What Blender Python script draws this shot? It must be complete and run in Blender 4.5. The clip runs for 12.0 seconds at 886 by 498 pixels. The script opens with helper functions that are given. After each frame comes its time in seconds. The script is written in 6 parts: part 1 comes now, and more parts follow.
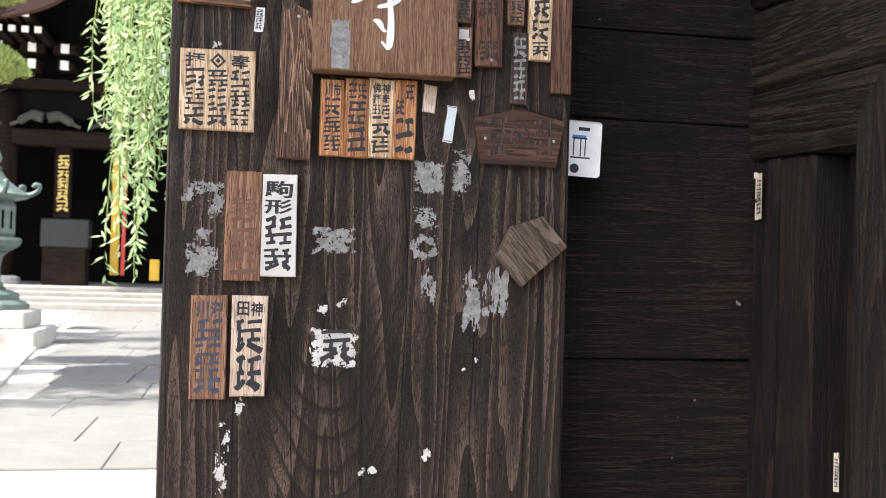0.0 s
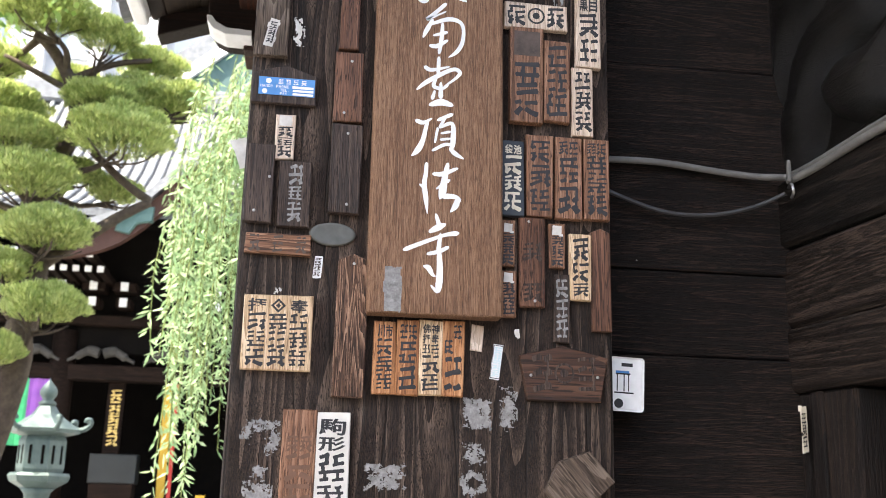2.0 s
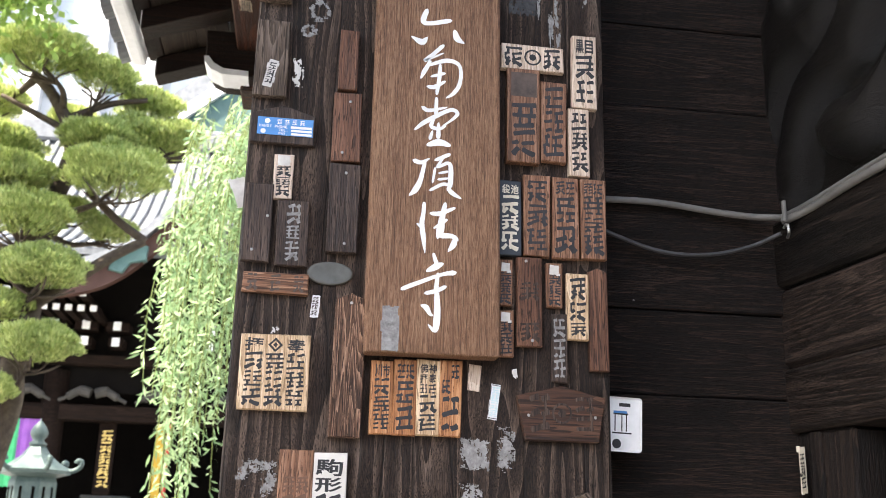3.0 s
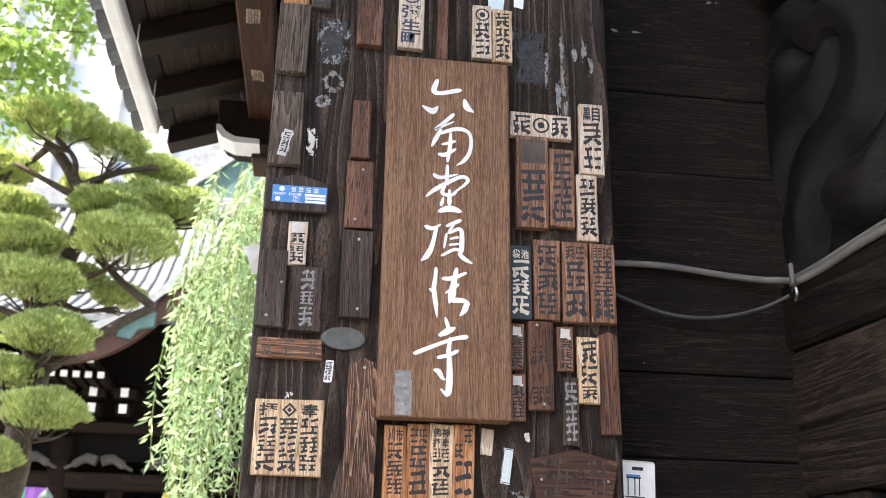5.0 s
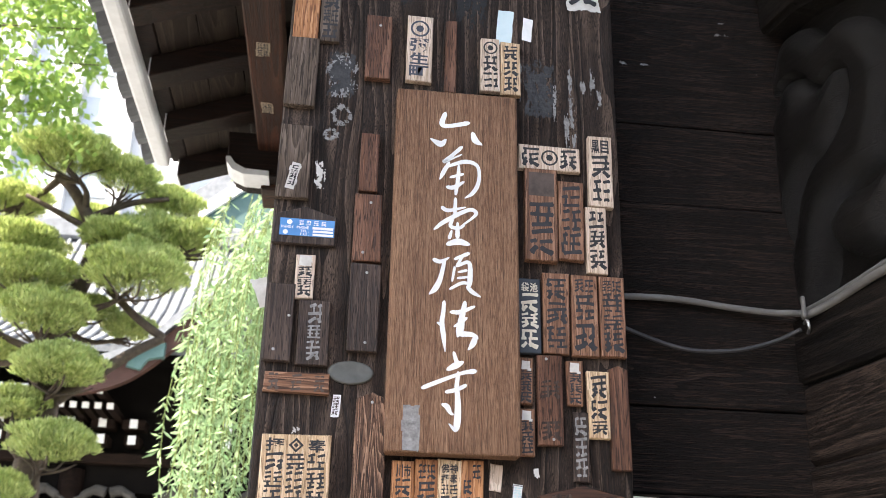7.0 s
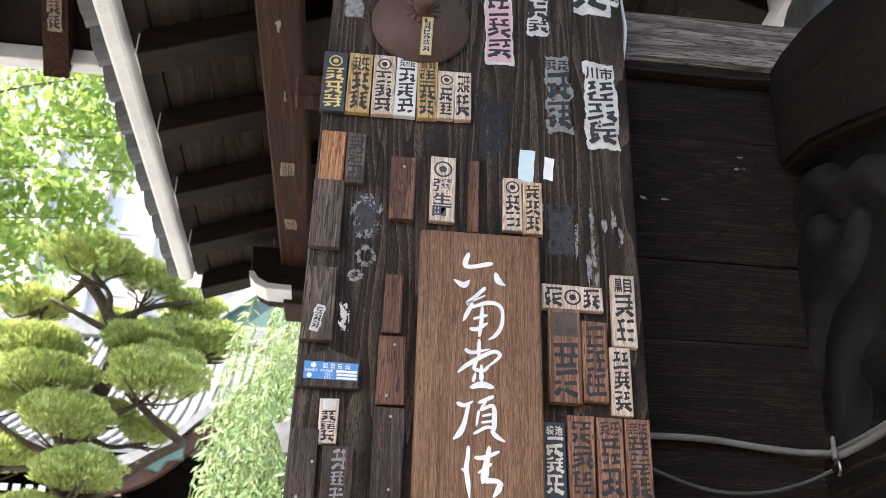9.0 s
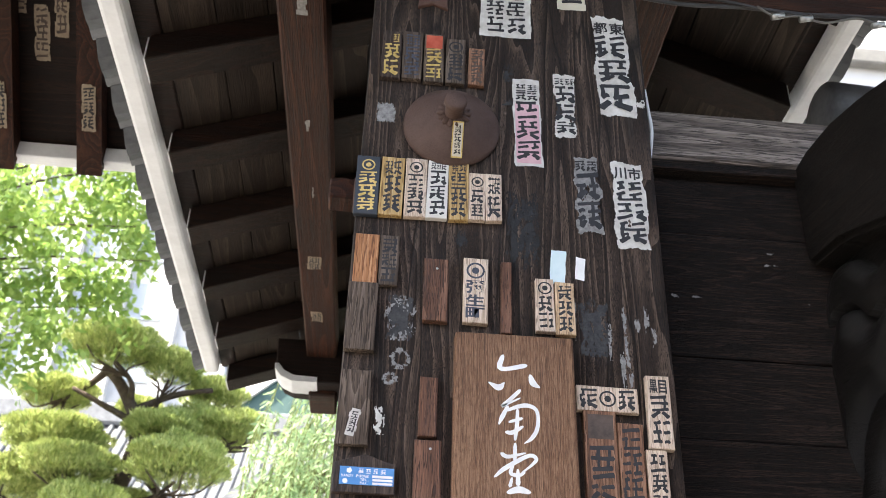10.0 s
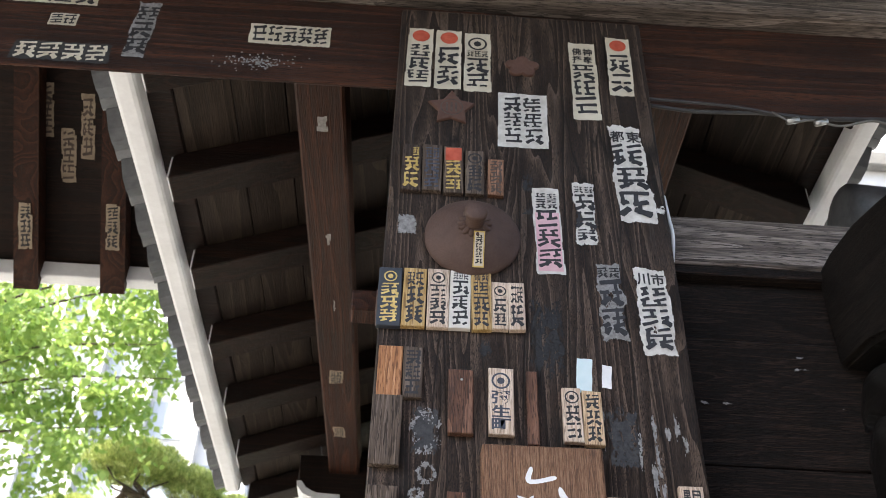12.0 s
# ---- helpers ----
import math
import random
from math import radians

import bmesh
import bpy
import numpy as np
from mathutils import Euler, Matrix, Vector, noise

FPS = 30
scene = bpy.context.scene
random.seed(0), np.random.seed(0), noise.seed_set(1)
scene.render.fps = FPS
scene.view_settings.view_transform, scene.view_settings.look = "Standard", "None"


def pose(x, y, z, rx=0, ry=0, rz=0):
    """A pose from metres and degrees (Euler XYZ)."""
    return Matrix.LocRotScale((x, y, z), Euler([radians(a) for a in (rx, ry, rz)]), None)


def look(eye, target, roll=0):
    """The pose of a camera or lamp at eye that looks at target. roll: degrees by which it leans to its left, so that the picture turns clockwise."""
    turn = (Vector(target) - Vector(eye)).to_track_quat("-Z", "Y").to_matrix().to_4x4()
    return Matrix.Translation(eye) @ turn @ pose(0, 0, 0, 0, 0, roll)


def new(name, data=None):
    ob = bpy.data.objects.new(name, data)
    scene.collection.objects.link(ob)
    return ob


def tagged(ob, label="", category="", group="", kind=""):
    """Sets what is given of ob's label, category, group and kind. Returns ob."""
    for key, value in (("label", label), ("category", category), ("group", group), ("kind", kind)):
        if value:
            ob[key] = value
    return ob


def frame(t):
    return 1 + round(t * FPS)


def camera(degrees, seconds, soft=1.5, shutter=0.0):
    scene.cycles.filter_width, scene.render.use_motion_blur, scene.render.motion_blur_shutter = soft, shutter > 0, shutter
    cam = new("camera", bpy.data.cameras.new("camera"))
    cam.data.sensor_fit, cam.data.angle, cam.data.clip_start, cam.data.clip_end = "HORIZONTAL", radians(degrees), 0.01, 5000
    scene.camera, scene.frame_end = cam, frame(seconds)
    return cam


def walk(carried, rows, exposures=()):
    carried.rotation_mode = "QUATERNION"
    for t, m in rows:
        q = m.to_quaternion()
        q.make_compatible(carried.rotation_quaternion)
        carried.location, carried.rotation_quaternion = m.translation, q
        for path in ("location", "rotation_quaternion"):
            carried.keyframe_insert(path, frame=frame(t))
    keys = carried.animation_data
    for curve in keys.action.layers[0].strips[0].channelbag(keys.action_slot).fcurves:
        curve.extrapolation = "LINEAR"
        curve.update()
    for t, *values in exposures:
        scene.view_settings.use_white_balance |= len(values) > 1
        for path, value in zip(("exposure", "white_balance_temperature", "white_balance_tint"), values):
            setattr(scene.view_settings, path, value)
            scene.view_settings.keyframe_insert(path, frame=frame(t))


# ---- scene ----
# The camera: hand-held before the post, tilting up along it.
cam = camera(47.6, 12.0, soft=0.9)
cam.data.dof.use_dof, cam.data.dof.focus_distance, cam.data.dof.aperture_fstop = True, 1.9, 9.0
PATH = [
    (0, (-0.162, -0.156, 1.472), (0.222, 1.806, 1.515), 1.6),
    (0.5, (-0.178, -0.2, 1.47), (0.157, 1.765, 1.637), 1.3),
    (1, (-0.19, -0.23, 1.475), (0.13, 1.723, 1.759), 1.4),
    (1.5, (-0.18, -0.234, 1.473), (0.094, 1.706, 1.874), 1.4),
    (2, (-0.174, -0.223, 1.474), (0.096, 1.697, 1.967), 1.4),
    (2.5, (-0.177, -0.219, 1.474), (0.097, 1.688, 2.012), 1.5),
    (3, (-0.18, -0.224, 1.473), (0.097, 1.673, 2.042), 1.4),
    (5, (-0.19, -0.245, 1.467), (0.064, 1.616, 2.157), 1.2),
    (5.5, (-0.193, -0.24, 1.467), (0.052, 1.616, 2.171), 1.3),
    (6, (-0.188, -0.241, 1.465), (0.049, 1.612, 2.18), 1.3),
    (6.5, (-0.184, -0.243, 1.468), (0.05, 1.605, 2.197), 1.2),
    (6.7, (-0.186, -0.238, 1.471), (0.048, 1.607, 2.206), 1.3),
    (8.3, (-0.187, -0.257, 1.513), (0.022, 1.552, 2.339), 1.6),
    (8.5, (-0.192, -0.266, 1.526), (0.009, 1.535, 2.372), 1.6),
    (9, (-0.198, -0.274, 1.545), (-0.022, 1.494, 2.463), 1.8),
    (9.5, (-0.206, -0.277, 1.559), (-0.048, 1.456, 2.544), 1.9),
    (10, (-0.228, -0.3, 1.569), (-0.102, 1.392, 2.629), 2.0),
    (10.5, (-0.231, -0.306, 1.57), (-0.121, 1.352, 2.683), 1.9),
    (11, (-0.231, -0.293, 1.572), (-0.141, 1.329, 2.738), 2.0),
    (11.5, (-0.229, -0.292, 1.568), (-0.149, 1.301, 2.775), 1.8),
    (12, (-0.233, -0.289, 1.572), (-0.161, 1.278, 2.812), 1.7),
]
walk(cam, [(t, look(eye, target, roll)) for t, eye, target, roll in PATH], [(0, 2.36, 6980, 10), (2.5, 2.44, 6980, 10), (6.5, 2.38, 6980, 10), (9.5, 2.32, 6980, 10), (12, 2.25, 6980, 10)])

# ---- world, sun, exposure ----
GROUND = 0.25
SUN_EL, SUN_AZ = 60.0, 240.0         # the sun stands high over the street, to the left
world = bpy.data.worlds.new("sky")
scene.world = world
world.use_nodes = True
_wn = world.node_tree.nodes
_sky = _wn.new("ShaderNodeTexSky")
_sky.sky_type, _sky.sun_disc = "NISHITA", False
_sky.sun_elevation, _sky.sun_rotation = radians(SUN_EL), radians(SUN_AZ)
_sky.air_density, _sky.dust_density = 1.0, 3.5
world.node_tree.links.new(_sky.outputs[0], _wn["Background"].inputs[0])
_wn["Background"].inputs[1].default_value = 0.15
sun = new("sun", bpy.data.lights.new("sun", "SUN"))
sun.data.energy, sun.data.angle, sun.data.color = 5.0, radians(0.6), (1.0, 0.95, 0.86)
_e, _a = radians(SUN_EL), radians(SUN_AZ)
sun.matrix_world = look((0, 0, 20), (-math.sin(_a) * math.cos(_e), -math.cos(_a) * math.cos(_e), 20 - math.sin(_e)))


# ---- materials ----
def mat(name, colour, rough=0.7, metal=0.0, spec=0.4):
    m = bpy.data.materials.new(name)
    m.use_nodes = True
    b = m.node_tree.nodes["Principled BSDF"]
    b.inputs["Base Color"].default_value = (*colour, 1)
    b.inputs["Roughness"].default_value = rough
    b.inputs["Metallic"].default_value = metal
    b.inputs["Specular IOR Level"].default_value = spec
    return m, m.node_tree, b


def ramp(nt, fac, stops):
    r = nt.nodes.new("ShaderNodeValToRGB")
    el = r.color_ramp.elements
    while len(el) < len(stops):
        el.new(0.5)
    for e, (p, c) in zip(el, stops):
        e.position, e.color = p, (*c, 1)
    nt.links.new(fac, r.inputs[0])
    return r.outputs[0]


def maths(nt, op, a, b=0.0):
    n = nt.nodes.new("ShaderNodeMath")
    n.operation = op
    for i, v in enumerate((a, b)):
        if isinstance(v, (int, float)):
            n.inputs[i].default_value = v
        else:
            nt.links.new(v, n.inputs[i])
    return n.outputs[0]


def coords(nt, scale, rand=True):
    tc = nt.nodes.new("ShaderNodeTexCoord")
    mp = nt.nodes.new("ShaderNodeMapping")
    mp.inputs["Scale"].default_value = scale
    out = tc.outputs["Object"]
    if rand:
        oi = nt.nodes.new("ShaderNodeObjectInfo")
        ad = nt.nodes.new("ShaderNodeVectorMath")
        sc = maths(nt, "MULTIPLY", oi.outputs["Random"], 7.3)
        nt.links.new(out, ad.inputs[0])
        nt.links.new(sc, ad.inputs[1])
        out = ad.outputs[0]
    nt.links.new(out, mp.inputs["Vector"])
    return mp.outputs[0]


def noise_tex(nt, vec, scale, detail=5.0, rough=0.6, dist=0.0):
    n = nt.nodes.new("ShaderNodeTexNoise")
    n.inputs["Scale"].default_value, n.inputs["Detail"].default_value = scale, detail
    n.inputs["Roughness"].default_value, n.inputs["Distortion"].default_value = rough, dist
    nt.links.new(vec, n.inputs["Vector"])
    return n.outputs["Fac"]


def bump(nt, b, height, strength, dist=0.002):
    n = nt.nodes.new("ShaderNodeBump")
    n.inputs["Strength"].default_value, n.inputs["Distance"].default_value = strength, dist
    nt.links.new(height, n.inputs["Height"])
    nt.links.new(n.outputs[0], b.inputs["Normal"])


def wood(name, dark, mid, light, axis="z", fine=170.0, rings=3.2, ringscale=7.0, rough=0.62, relief=0.6, spec=0.35, ringmix=0.45, crack=0.0, worn=0.0, wave=0.010, pores=0.9):
    """Weathered timber: fibres and growth rings run along the axis; cracks and pale wear where asked."""
    m, nt, b = mat(name, mid, rough, 0.0, spec)
    k = {"x": (0.016, 1, 1), "y": (1, 0.016, 1), "z": (1, 1, 0.016)}[axis]
    k2 = {"x": (0.055, 1, 1), "y": (1, 0.055, 1), "z": (1, 1, 0.055)}[axis]
    sway = maths(nt, "MULTIPLY", maths(nt, "SUBTRACT", noise_tex(nt, coords(nt, tuple(1 if c == 1 else 0.3 for c in k)), 7, 3, 0.5), 0.5), wave)

    def swayed(scale_):
        ad = nt.nodes.new("ShaderNodeVectorMath")
        nt.links.new(coords(nt, scale_), ad.inputs[0])
        nt.links.new(sway, ad.inputs[1])
        return ad.outputs[0]

    v, v2 = swayed(k), coords(nt, k2)
    fib = noise_tex(nt, v, fine, 6, 0.7)
    fib2 = noise_tex(nt, swayed(tuple(1 if c == 1 else 0.035 for c in k)), fine * 2.6, 3, 0.6)
    fib = maths(nt, "ADD", maths(nt, "MULTIPLY", maths(nt, "SUBTRACT", fib, 0.5), 1.9), maths(nt, "ADD", maths(nt, "MULTIPLY", maths(nt, "SUBTRACT", fib2, 0.5), 1.9), 0.5))
    low = noise_tex(nt, v2, ringscale, 2.5, 0.45, 0.3)
    ring = maths(nt, "FRACT", maths(nt, "MULTIPLY", low, rings * 6))
    ring = maths(nt, "POWER", ring, 2.2)
    big = noise_tex(nt, coords(nt, (1, 1, 1)), 4.5, 5, 0.6)
    f = maths(nt, "ADD", maths(nt, "MULTIPLY", fib, 1.0 - ringmix), maths(nt, "MULTIPLY", ring, ringmix))
    f = maths(nt, "ADD", maths(nt, "MULTIPLY", f, 0.75), maths(nt, "MULTIPLY", big, 0.4))
    col = ramp(nt, f, [(0.28, dark), (0.52, mid), (0.80, light)])
    kp = tuple(1 if c == 1 else 0.07 for c in k)
    pore = noise_tex(nt, swayed(kp), fine * 2.2, 2, 0.5)
    pf = ramp(nt, pore, [(0.55, (0, 0, 0)), (0.62, (pores,) * 3)])
    mp_ = nt.nodes.new("ShaderNodeMix")
    mp_.data_type = "RGBA"
    nt.links.new(pf, mp_.inputs["Factor"])
    nt.links.new(col, mp_.inputs["A"])
    mp_.inputs["B"].default_value = (*[c * 0.6 for c in dark], 1)
    col = mp_.outputs["Result"]
    if worn:
        wv = noise_tex(nt, v2, 24, 8, 0.75)
        wf = ramp(nt, wv, [(0.60, (0, 0, 0)), (0.74, (worn, worn, worn))])
        mx = nt.nodes.new("ShaderNodeMix")
        mx.data_type = "RGBA"
        nt.links.new(wf, mx.inputs["Factor"])
        nt.links.new(col, mx.inputs["A"])
        mx.inputs["B"].default_value = (0.30, 0.27, 0.24, 1)
        col = mx.outputs["Result"]
    h = maths(nt, "SUBTRACT", maths(nt, "ADD", maths(nt, "MULTIPLY", fib, 0.9), maths(nt, "MULTIPLY", ring, 0.35)), maths(nt, "MULTIPLY", pf, 0.5))
    if crack:
        kc = {"x": (0.05, 1, 1), "y": (1, 0.05, 1), "z": (1, 1, 0.05)}[axis]
        vo = nt.nodes.new("ShaderNodeTexVoronoi")
        vo.feature = "DISTANCE_TO_EDGE"
        vo.inputs["Scale"].default_value = 9
        wob = noise_tex(nt, v2, 10, 3)
        av = nt.nodes.new("ShaderNodeVectorMath")
        nt.links.new(coords(nt, kc), av.inputs[0])
        nt.links.new(maths(nt, "MULTIPLY", wob, 0.09), av.inputs[1])
        nt.links.new(av.outputs[0], vo.inputs["Vector"])
        cf = ramp(nt, vo.outputs["Distance"], [(0.0, (crack,) * 3), (0.018, (0, 0, 0))])
        mx = nt.nodes.new("ShaderNodeMix")
        mx.data_type = "RGBA"
        nt.links.new(cf, mx.inputs["Factor"])
        nt.links.new(col, mx.inputs["A"])
        mx.inputs["B"].default_value = (0.008, 0.006, 0.005, 1)
        col = mx.outputs["Result"]
        h = maths(nt, "SUBTRACT", h, maths(nt, "MULTIPLY", cf, 1.5))
    nt.links.new(col, b.inputs["Base Color"])
    nt.links.new(maths(nt, "ADD", maths(nt, "MULTIPLY", fib, 0.3), rough - 0.15), b.inputs["Roughness"])
    bump(nt, b, h, relief)
    return m


def stained(name, a, b_, scale=8.0, rough=0.7, relief=0.15, metal=0.0, spec=0.4, fine=60.0):
    """A surface with two scales of variation between two colours."""
    m, nt, b = mat(name, a, rough, metal, spec)
    v = coords(nt, (1, 1, 1))
    n1, n2 = noise_tex(nt, v, scale, 6, 0.65), noise_tex(nt, v, fine, 4, 0.6)
    f = maths(nt, "ADD", maths(nt, "MULTIPLY", n1, 0.7), maths(nt, "MULTIPLY", n2, 0.3))
    nt.links.new(ramp(nt, f, [(0.32, a), (0.66, b_)]), b.inputs["Base Color"])
    bump(nt, b, n2, relief)
    return m


def leafy(name, a, b_, c, through_light=0.45):
    m, nt, b = mat(name, a, 0.5, 0.0, 0.3)
    ge = nt.nodes.new("ShaderNodeNewGeometry")
    nt.links.new(ramp(nt, ge.outputs["Random Per Island"], [(0.0, a), (0.55, b_), (1.0, c)]), b.inputs["Base Color"])
    b.inputs["Subsurface Weight"].default_value = 0.0
    tr = nt.nodes.new("ShaderNodeBsdfTranslucent")
    nt.links.new(ramp(nt, ge.outputs["Random Per Island"], [(0.0, b_), (1.0, c)]), tr.inputs["Color"])
    mx = nt.nodes.new("ShaderNodeMixShader")
    mx.inputs[0].default_value = through_light
    nt.links.new(b.outputs[0], mx.inputs[1])
    nt.links.new(tr.outputs[0], mx.inputs[2])
    nt.links.new(mx.outputs[0], nt.nodes["Material Output"].inputs["Surface"])
    return m


M_POST = wood("post timber", (0.0104, 0.0064, 0.0051), (0.0560, 0.0365, 0.0275), (0.1800, 0.1270, 0.0960), "z", 430, 3.2, 9.0, 0.68, 1.0, spec=0.3, crack=0.9, ringmix=0.5, worn=0.2, wave=0.13)


def add_flame_figure(m):
    """Nested arches of growth rings low on the post's face, where the saw cut the tree's heart."""
    nt, b = m.node_tree, m.node_tree.nodes["Principled BSDF"]
    old = b.inputs["Base Color"].links[0].from_socket
    tc = nt.nodes.new("ShaderNodeTexCoord")
    sp = nt.nodes.new("ShaderNodeSeparateXYZ")
    nt.links.new(tc.outputs["Object"], sp.inputs[0])
    x = maths(nt, "ADD", sp.outputs[0], 0.062)
    x2 = maths(nt, "MULTIPLY", maths(nt, "MULTIPLY", x, x), 15.0)
    wob = maths(nt, "MULTIPLY", noise_tex(nt, tc.outputs["Object"], 7.0, 3), 0.06)
    f = maths(nt, "ADD", maths(nt, "SUBTRACT", sp.outputs[2], x2), wob)
    ring = maths(nt, "FRACT", maths(nt, "MULTIPLY", f, 21.0))
    line = ramp(nt, ring, [(0.0, (0, 0, 0)), (0.55, (0.15,) * 3), (0.86, (1, 1, 1)), (1.0, (0, 0, 0))])
    near = ramp(nt, maths(nt, "ABSOLUTE", x), [(0.07, (1, 1, 1)), (0.17, (0, 0, 0))])
    low = ramp(nt, maths(nt, "DIVIDE", f, 2.0), [(0.33, (0, 0, 0)), (0.40, (1, 1, 1)), (0.54, (1, 1, 1)), (0.62, (0, 0, 0))])
    k = maths(nt, "MULTIPLY", maths(nt, "MULTIPLY", line, near), maths(nt, "MULTIPLY", low, 0.95))
    mx = nt.nodes.new("ShaderNodeMix")
    mx.data_type = "RGBA"
    nt.links.new(k, mx.inputs["Factor"])
    nt.links.new(old, mx.inputs["A"])
    mx.inputs["B"].default_value = (0.016, 0.010, 0.008, 1)
    nt.links.new(mx.outputs["Result"], b.inputs["Base Color"])


add_flame_figure(M_POST)
# plank colours are near black: shade of the recess is put into them
M_PLANK = wood("shade-dark plank timber", (0.0025, 0.0016, 0.0013), (0.0077, 0.0046, 0.0037), (0.0570, 0.0347, 0.0258), "x", 330, 3.4, 12.0, 0.62, 1.0, spec=0.25, ringmix=0.25)
M_SIDE = wood("dark beam timber", (0.0018, 0.0013, 0.0010), (0.0049, 0.0036, 0.0029), (0.0328, 0.0237, 0.0186), "y", 330, 3.6, 12.0, 0.6, 1.0, spec=0.24, ringmix=0.3)
M_DOOR = wood("dark door timber", (0.0033, 0.0023, 0.0020), (0.0111, 0.0072, 0.0059), (0.0390, 0.0247, 0.0175), "z", 330, 2.6, 10.0, 0.6, 0.8, spec=0.25)
M_CARVE = wood("dark carved timber", (0.0022, 0.0018, 0.0017), (0.0057, 0.0046, 0.0038), (0.0186, 0.0152, 0.0128), "y", 300, 3.0, 9.0, 0.42, 1.0, spec=0.45, ringmix=0.3, crack=0.5)
M_LINTEL = wood("red-brown beam timber", (0.0143, 0.0049, 0.0024), (0.0394, 0.0131, 0.0060), (0.0886, 0.0320, 0.0156), "x", 200, 3.6, 5.0, 0.6, 0.6, spec=0.3, crack=0.5, worn=0.06, ringmix=0.5)
# rafter colours set very low, with the shade under the roofs in them
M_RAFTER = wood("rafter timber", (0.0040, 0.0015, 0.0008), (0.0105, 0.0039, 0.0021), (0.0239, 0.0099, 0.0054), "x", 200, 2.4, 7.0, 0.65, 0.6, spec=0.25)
M_PURLIN = wood("purlin timber", (0.0100, 0.0032, 0.0014), (0.0330, 0.0096, 0.0040), (0.0700, 0.0240, 0.0110), "y", 200, 2.4, 7.0, 0.65, 0.6, spec=0.25, worn=0.12, pores=0.6)
M_LOWBEAM = wood("brown door-head timber", (0.0042, 0.0028, 0.0021), (0.0150, 0.0100, 0.0076), (0.0750, 0.0520, 0.0400), "y", 330, 3.6, 12.0, 0.6, 1.0, spec=0.28, ringmix=0.3)
M_TOKEN = stained("red-brown carved wood", (0.075, 0.036, 0.026), (0.125, 0.066, 0.050), 30, 0.7, 0.4, fine=160)
M_SOFFIT = wood("soffit board timber", (0.0113, 0.0078, 0.0055), (0.0287, 0.0200, 0.0147), (0.0595, 0.0438, 0.0325), "y", 200, 2.2, 7.0, 0.7, 0.5, spec=0.25, pores=0.4)
M_TIE = wood("grey tie timber", (0.0546, 0.0440, 0.0380), (0.1519, 0.1245, 0.1064), (0.3159, 0.2672, 0.2369), "x", 150, 2.4, 7.0, 0.7, 0.7, crack=0.5)
M_BOARD = wood("sign board timber", (0.088, 0.040, 0.021), (0.205, 0.104, 0.056), (0.345, 0.200, 0.118), "z", 420, 2.0, 5.0, 0.6, 0.7, ringmix=0.12, pores=0.5)
M_PALE = wood("pale cedar", (0.38, 0.24, 0.13), (0.62, 0.44, 0.27), (0.74, 0.58, 0.40), "z", 260, 3.0, 16.0, 0.6, 0.25, ringmix=0.5)
M_CREAM = wood("cream cedar", (0.45, 0.33, 0.24), (0.62, 0.49, 0.38), (0.72, 0.60, 0.49), "z", 260, 3.0, 14.0, 0.6, 0.25, ringmix=0.45)
M_ORANGE = wood("orange cedar", (0.22, 0.085, 0.030), (0.42, 0.185, 0.075), (0.58, 0.31, 0.15), "z", 260, 3.0, 16.0, 0.6, 0.35, ringmix=0.55)
M_BROWN = wood("brown cedar", (0.10, 0.045, 0.024), (0.235, 0.115, 0.065), (0.36, 0.20, 0.125), "z", 260, 3.0, 14.0, 0.62, 0.4)
M_UMBER = wood("umber slat timber", (0.0435, 0.0187, 0.0102), (0.1252, 0.0561, 0.0323), (0.2339, 0.1168, 0.0723), "z", 260, 3.0, 12.0, 0.62, 0.6, worn=0.08)
M_DARKP = wood("dark slat timber", (0.0185, 0.0118, 0.0093), (0.0504, 0.0319, 0.0244), (0.1092, 0.0756, 0.0588), "z", 260, 2.8, 12.0, 0.62, 0.6)
M_GREYP = wood("grey weathered slat", (0.0478, 0.0318, 0.0221), (0.1084, 0.0781, 0.0580), (0.1913, 0.1474, 0.1159), "z", 150, 3.0, 12.0, 0.75, 0.7, crack=0.3)
M_RIB = wood("ribbed slat timber", (0.0300, 0.0135, 0.0075), (0.1650, 0.0870, 0.0540), (0.4500, 0.2700, 0.1770), "z", 300, 4.0, 26.0, 0.62, 0.9, ringmix=0.6)
M_STRIPE = wood("striped pine", (0.055, 0.024, 0.012), (0.230, 0.110, 0.060), (0.390, 0.215, 0.130), "x", 120, 3.4, 20.0, 0.62, 0.6, ringmix=0.6)
M_EMA = wood("tablet timber", (0.0230, 0.0107, 0.0060), (0.0653, 0.0282, 0.0156), (0.1152, 0.0571, 0.0330), "x", 110, 2.6, 12.0, 0.6, 0.4)
M_GOLDP = wood("ochre plate timber", (0.30, 0.17, 0.050), (0.47, 0.31, 0.12), (0.58, 0.42, 0.21), "z", 120, 2.6, 12.0, 0.55, 0.3)
M_NAVY = stained("blue-black lacquer", (0.016, 0.022, 0.030), (0.034, 0.042, 0.054), 10, 0.5, 0.2)
M_INK = stained("black ink", (0.012, 0.012, 0.014), (0.035, 0.034, 0.036), 40, 0.6, 0.1)
M_FADED = stained("faded ink", (0.055, 0.040, 0.034), (0.105, 0.078, 0.064), 60, 0.7, 0.1)
M_BLUEINK = stained("blue-black ink", (0.030, 0.035, 0.052), (0.075, 0.080, 0.105), 60, 0.6, 0.1)
M_GILT = stained("gilt paint", (0.42, 0.28, 0.07), (0.68, 0.50, 0.18), 30, 0.45, 0.1, 0.2)
M_WHITE = stained("white paint", (0.74, 0.74, 0.73), (0.86, 0.86, 0.85), 30, 0.55, 0.1)
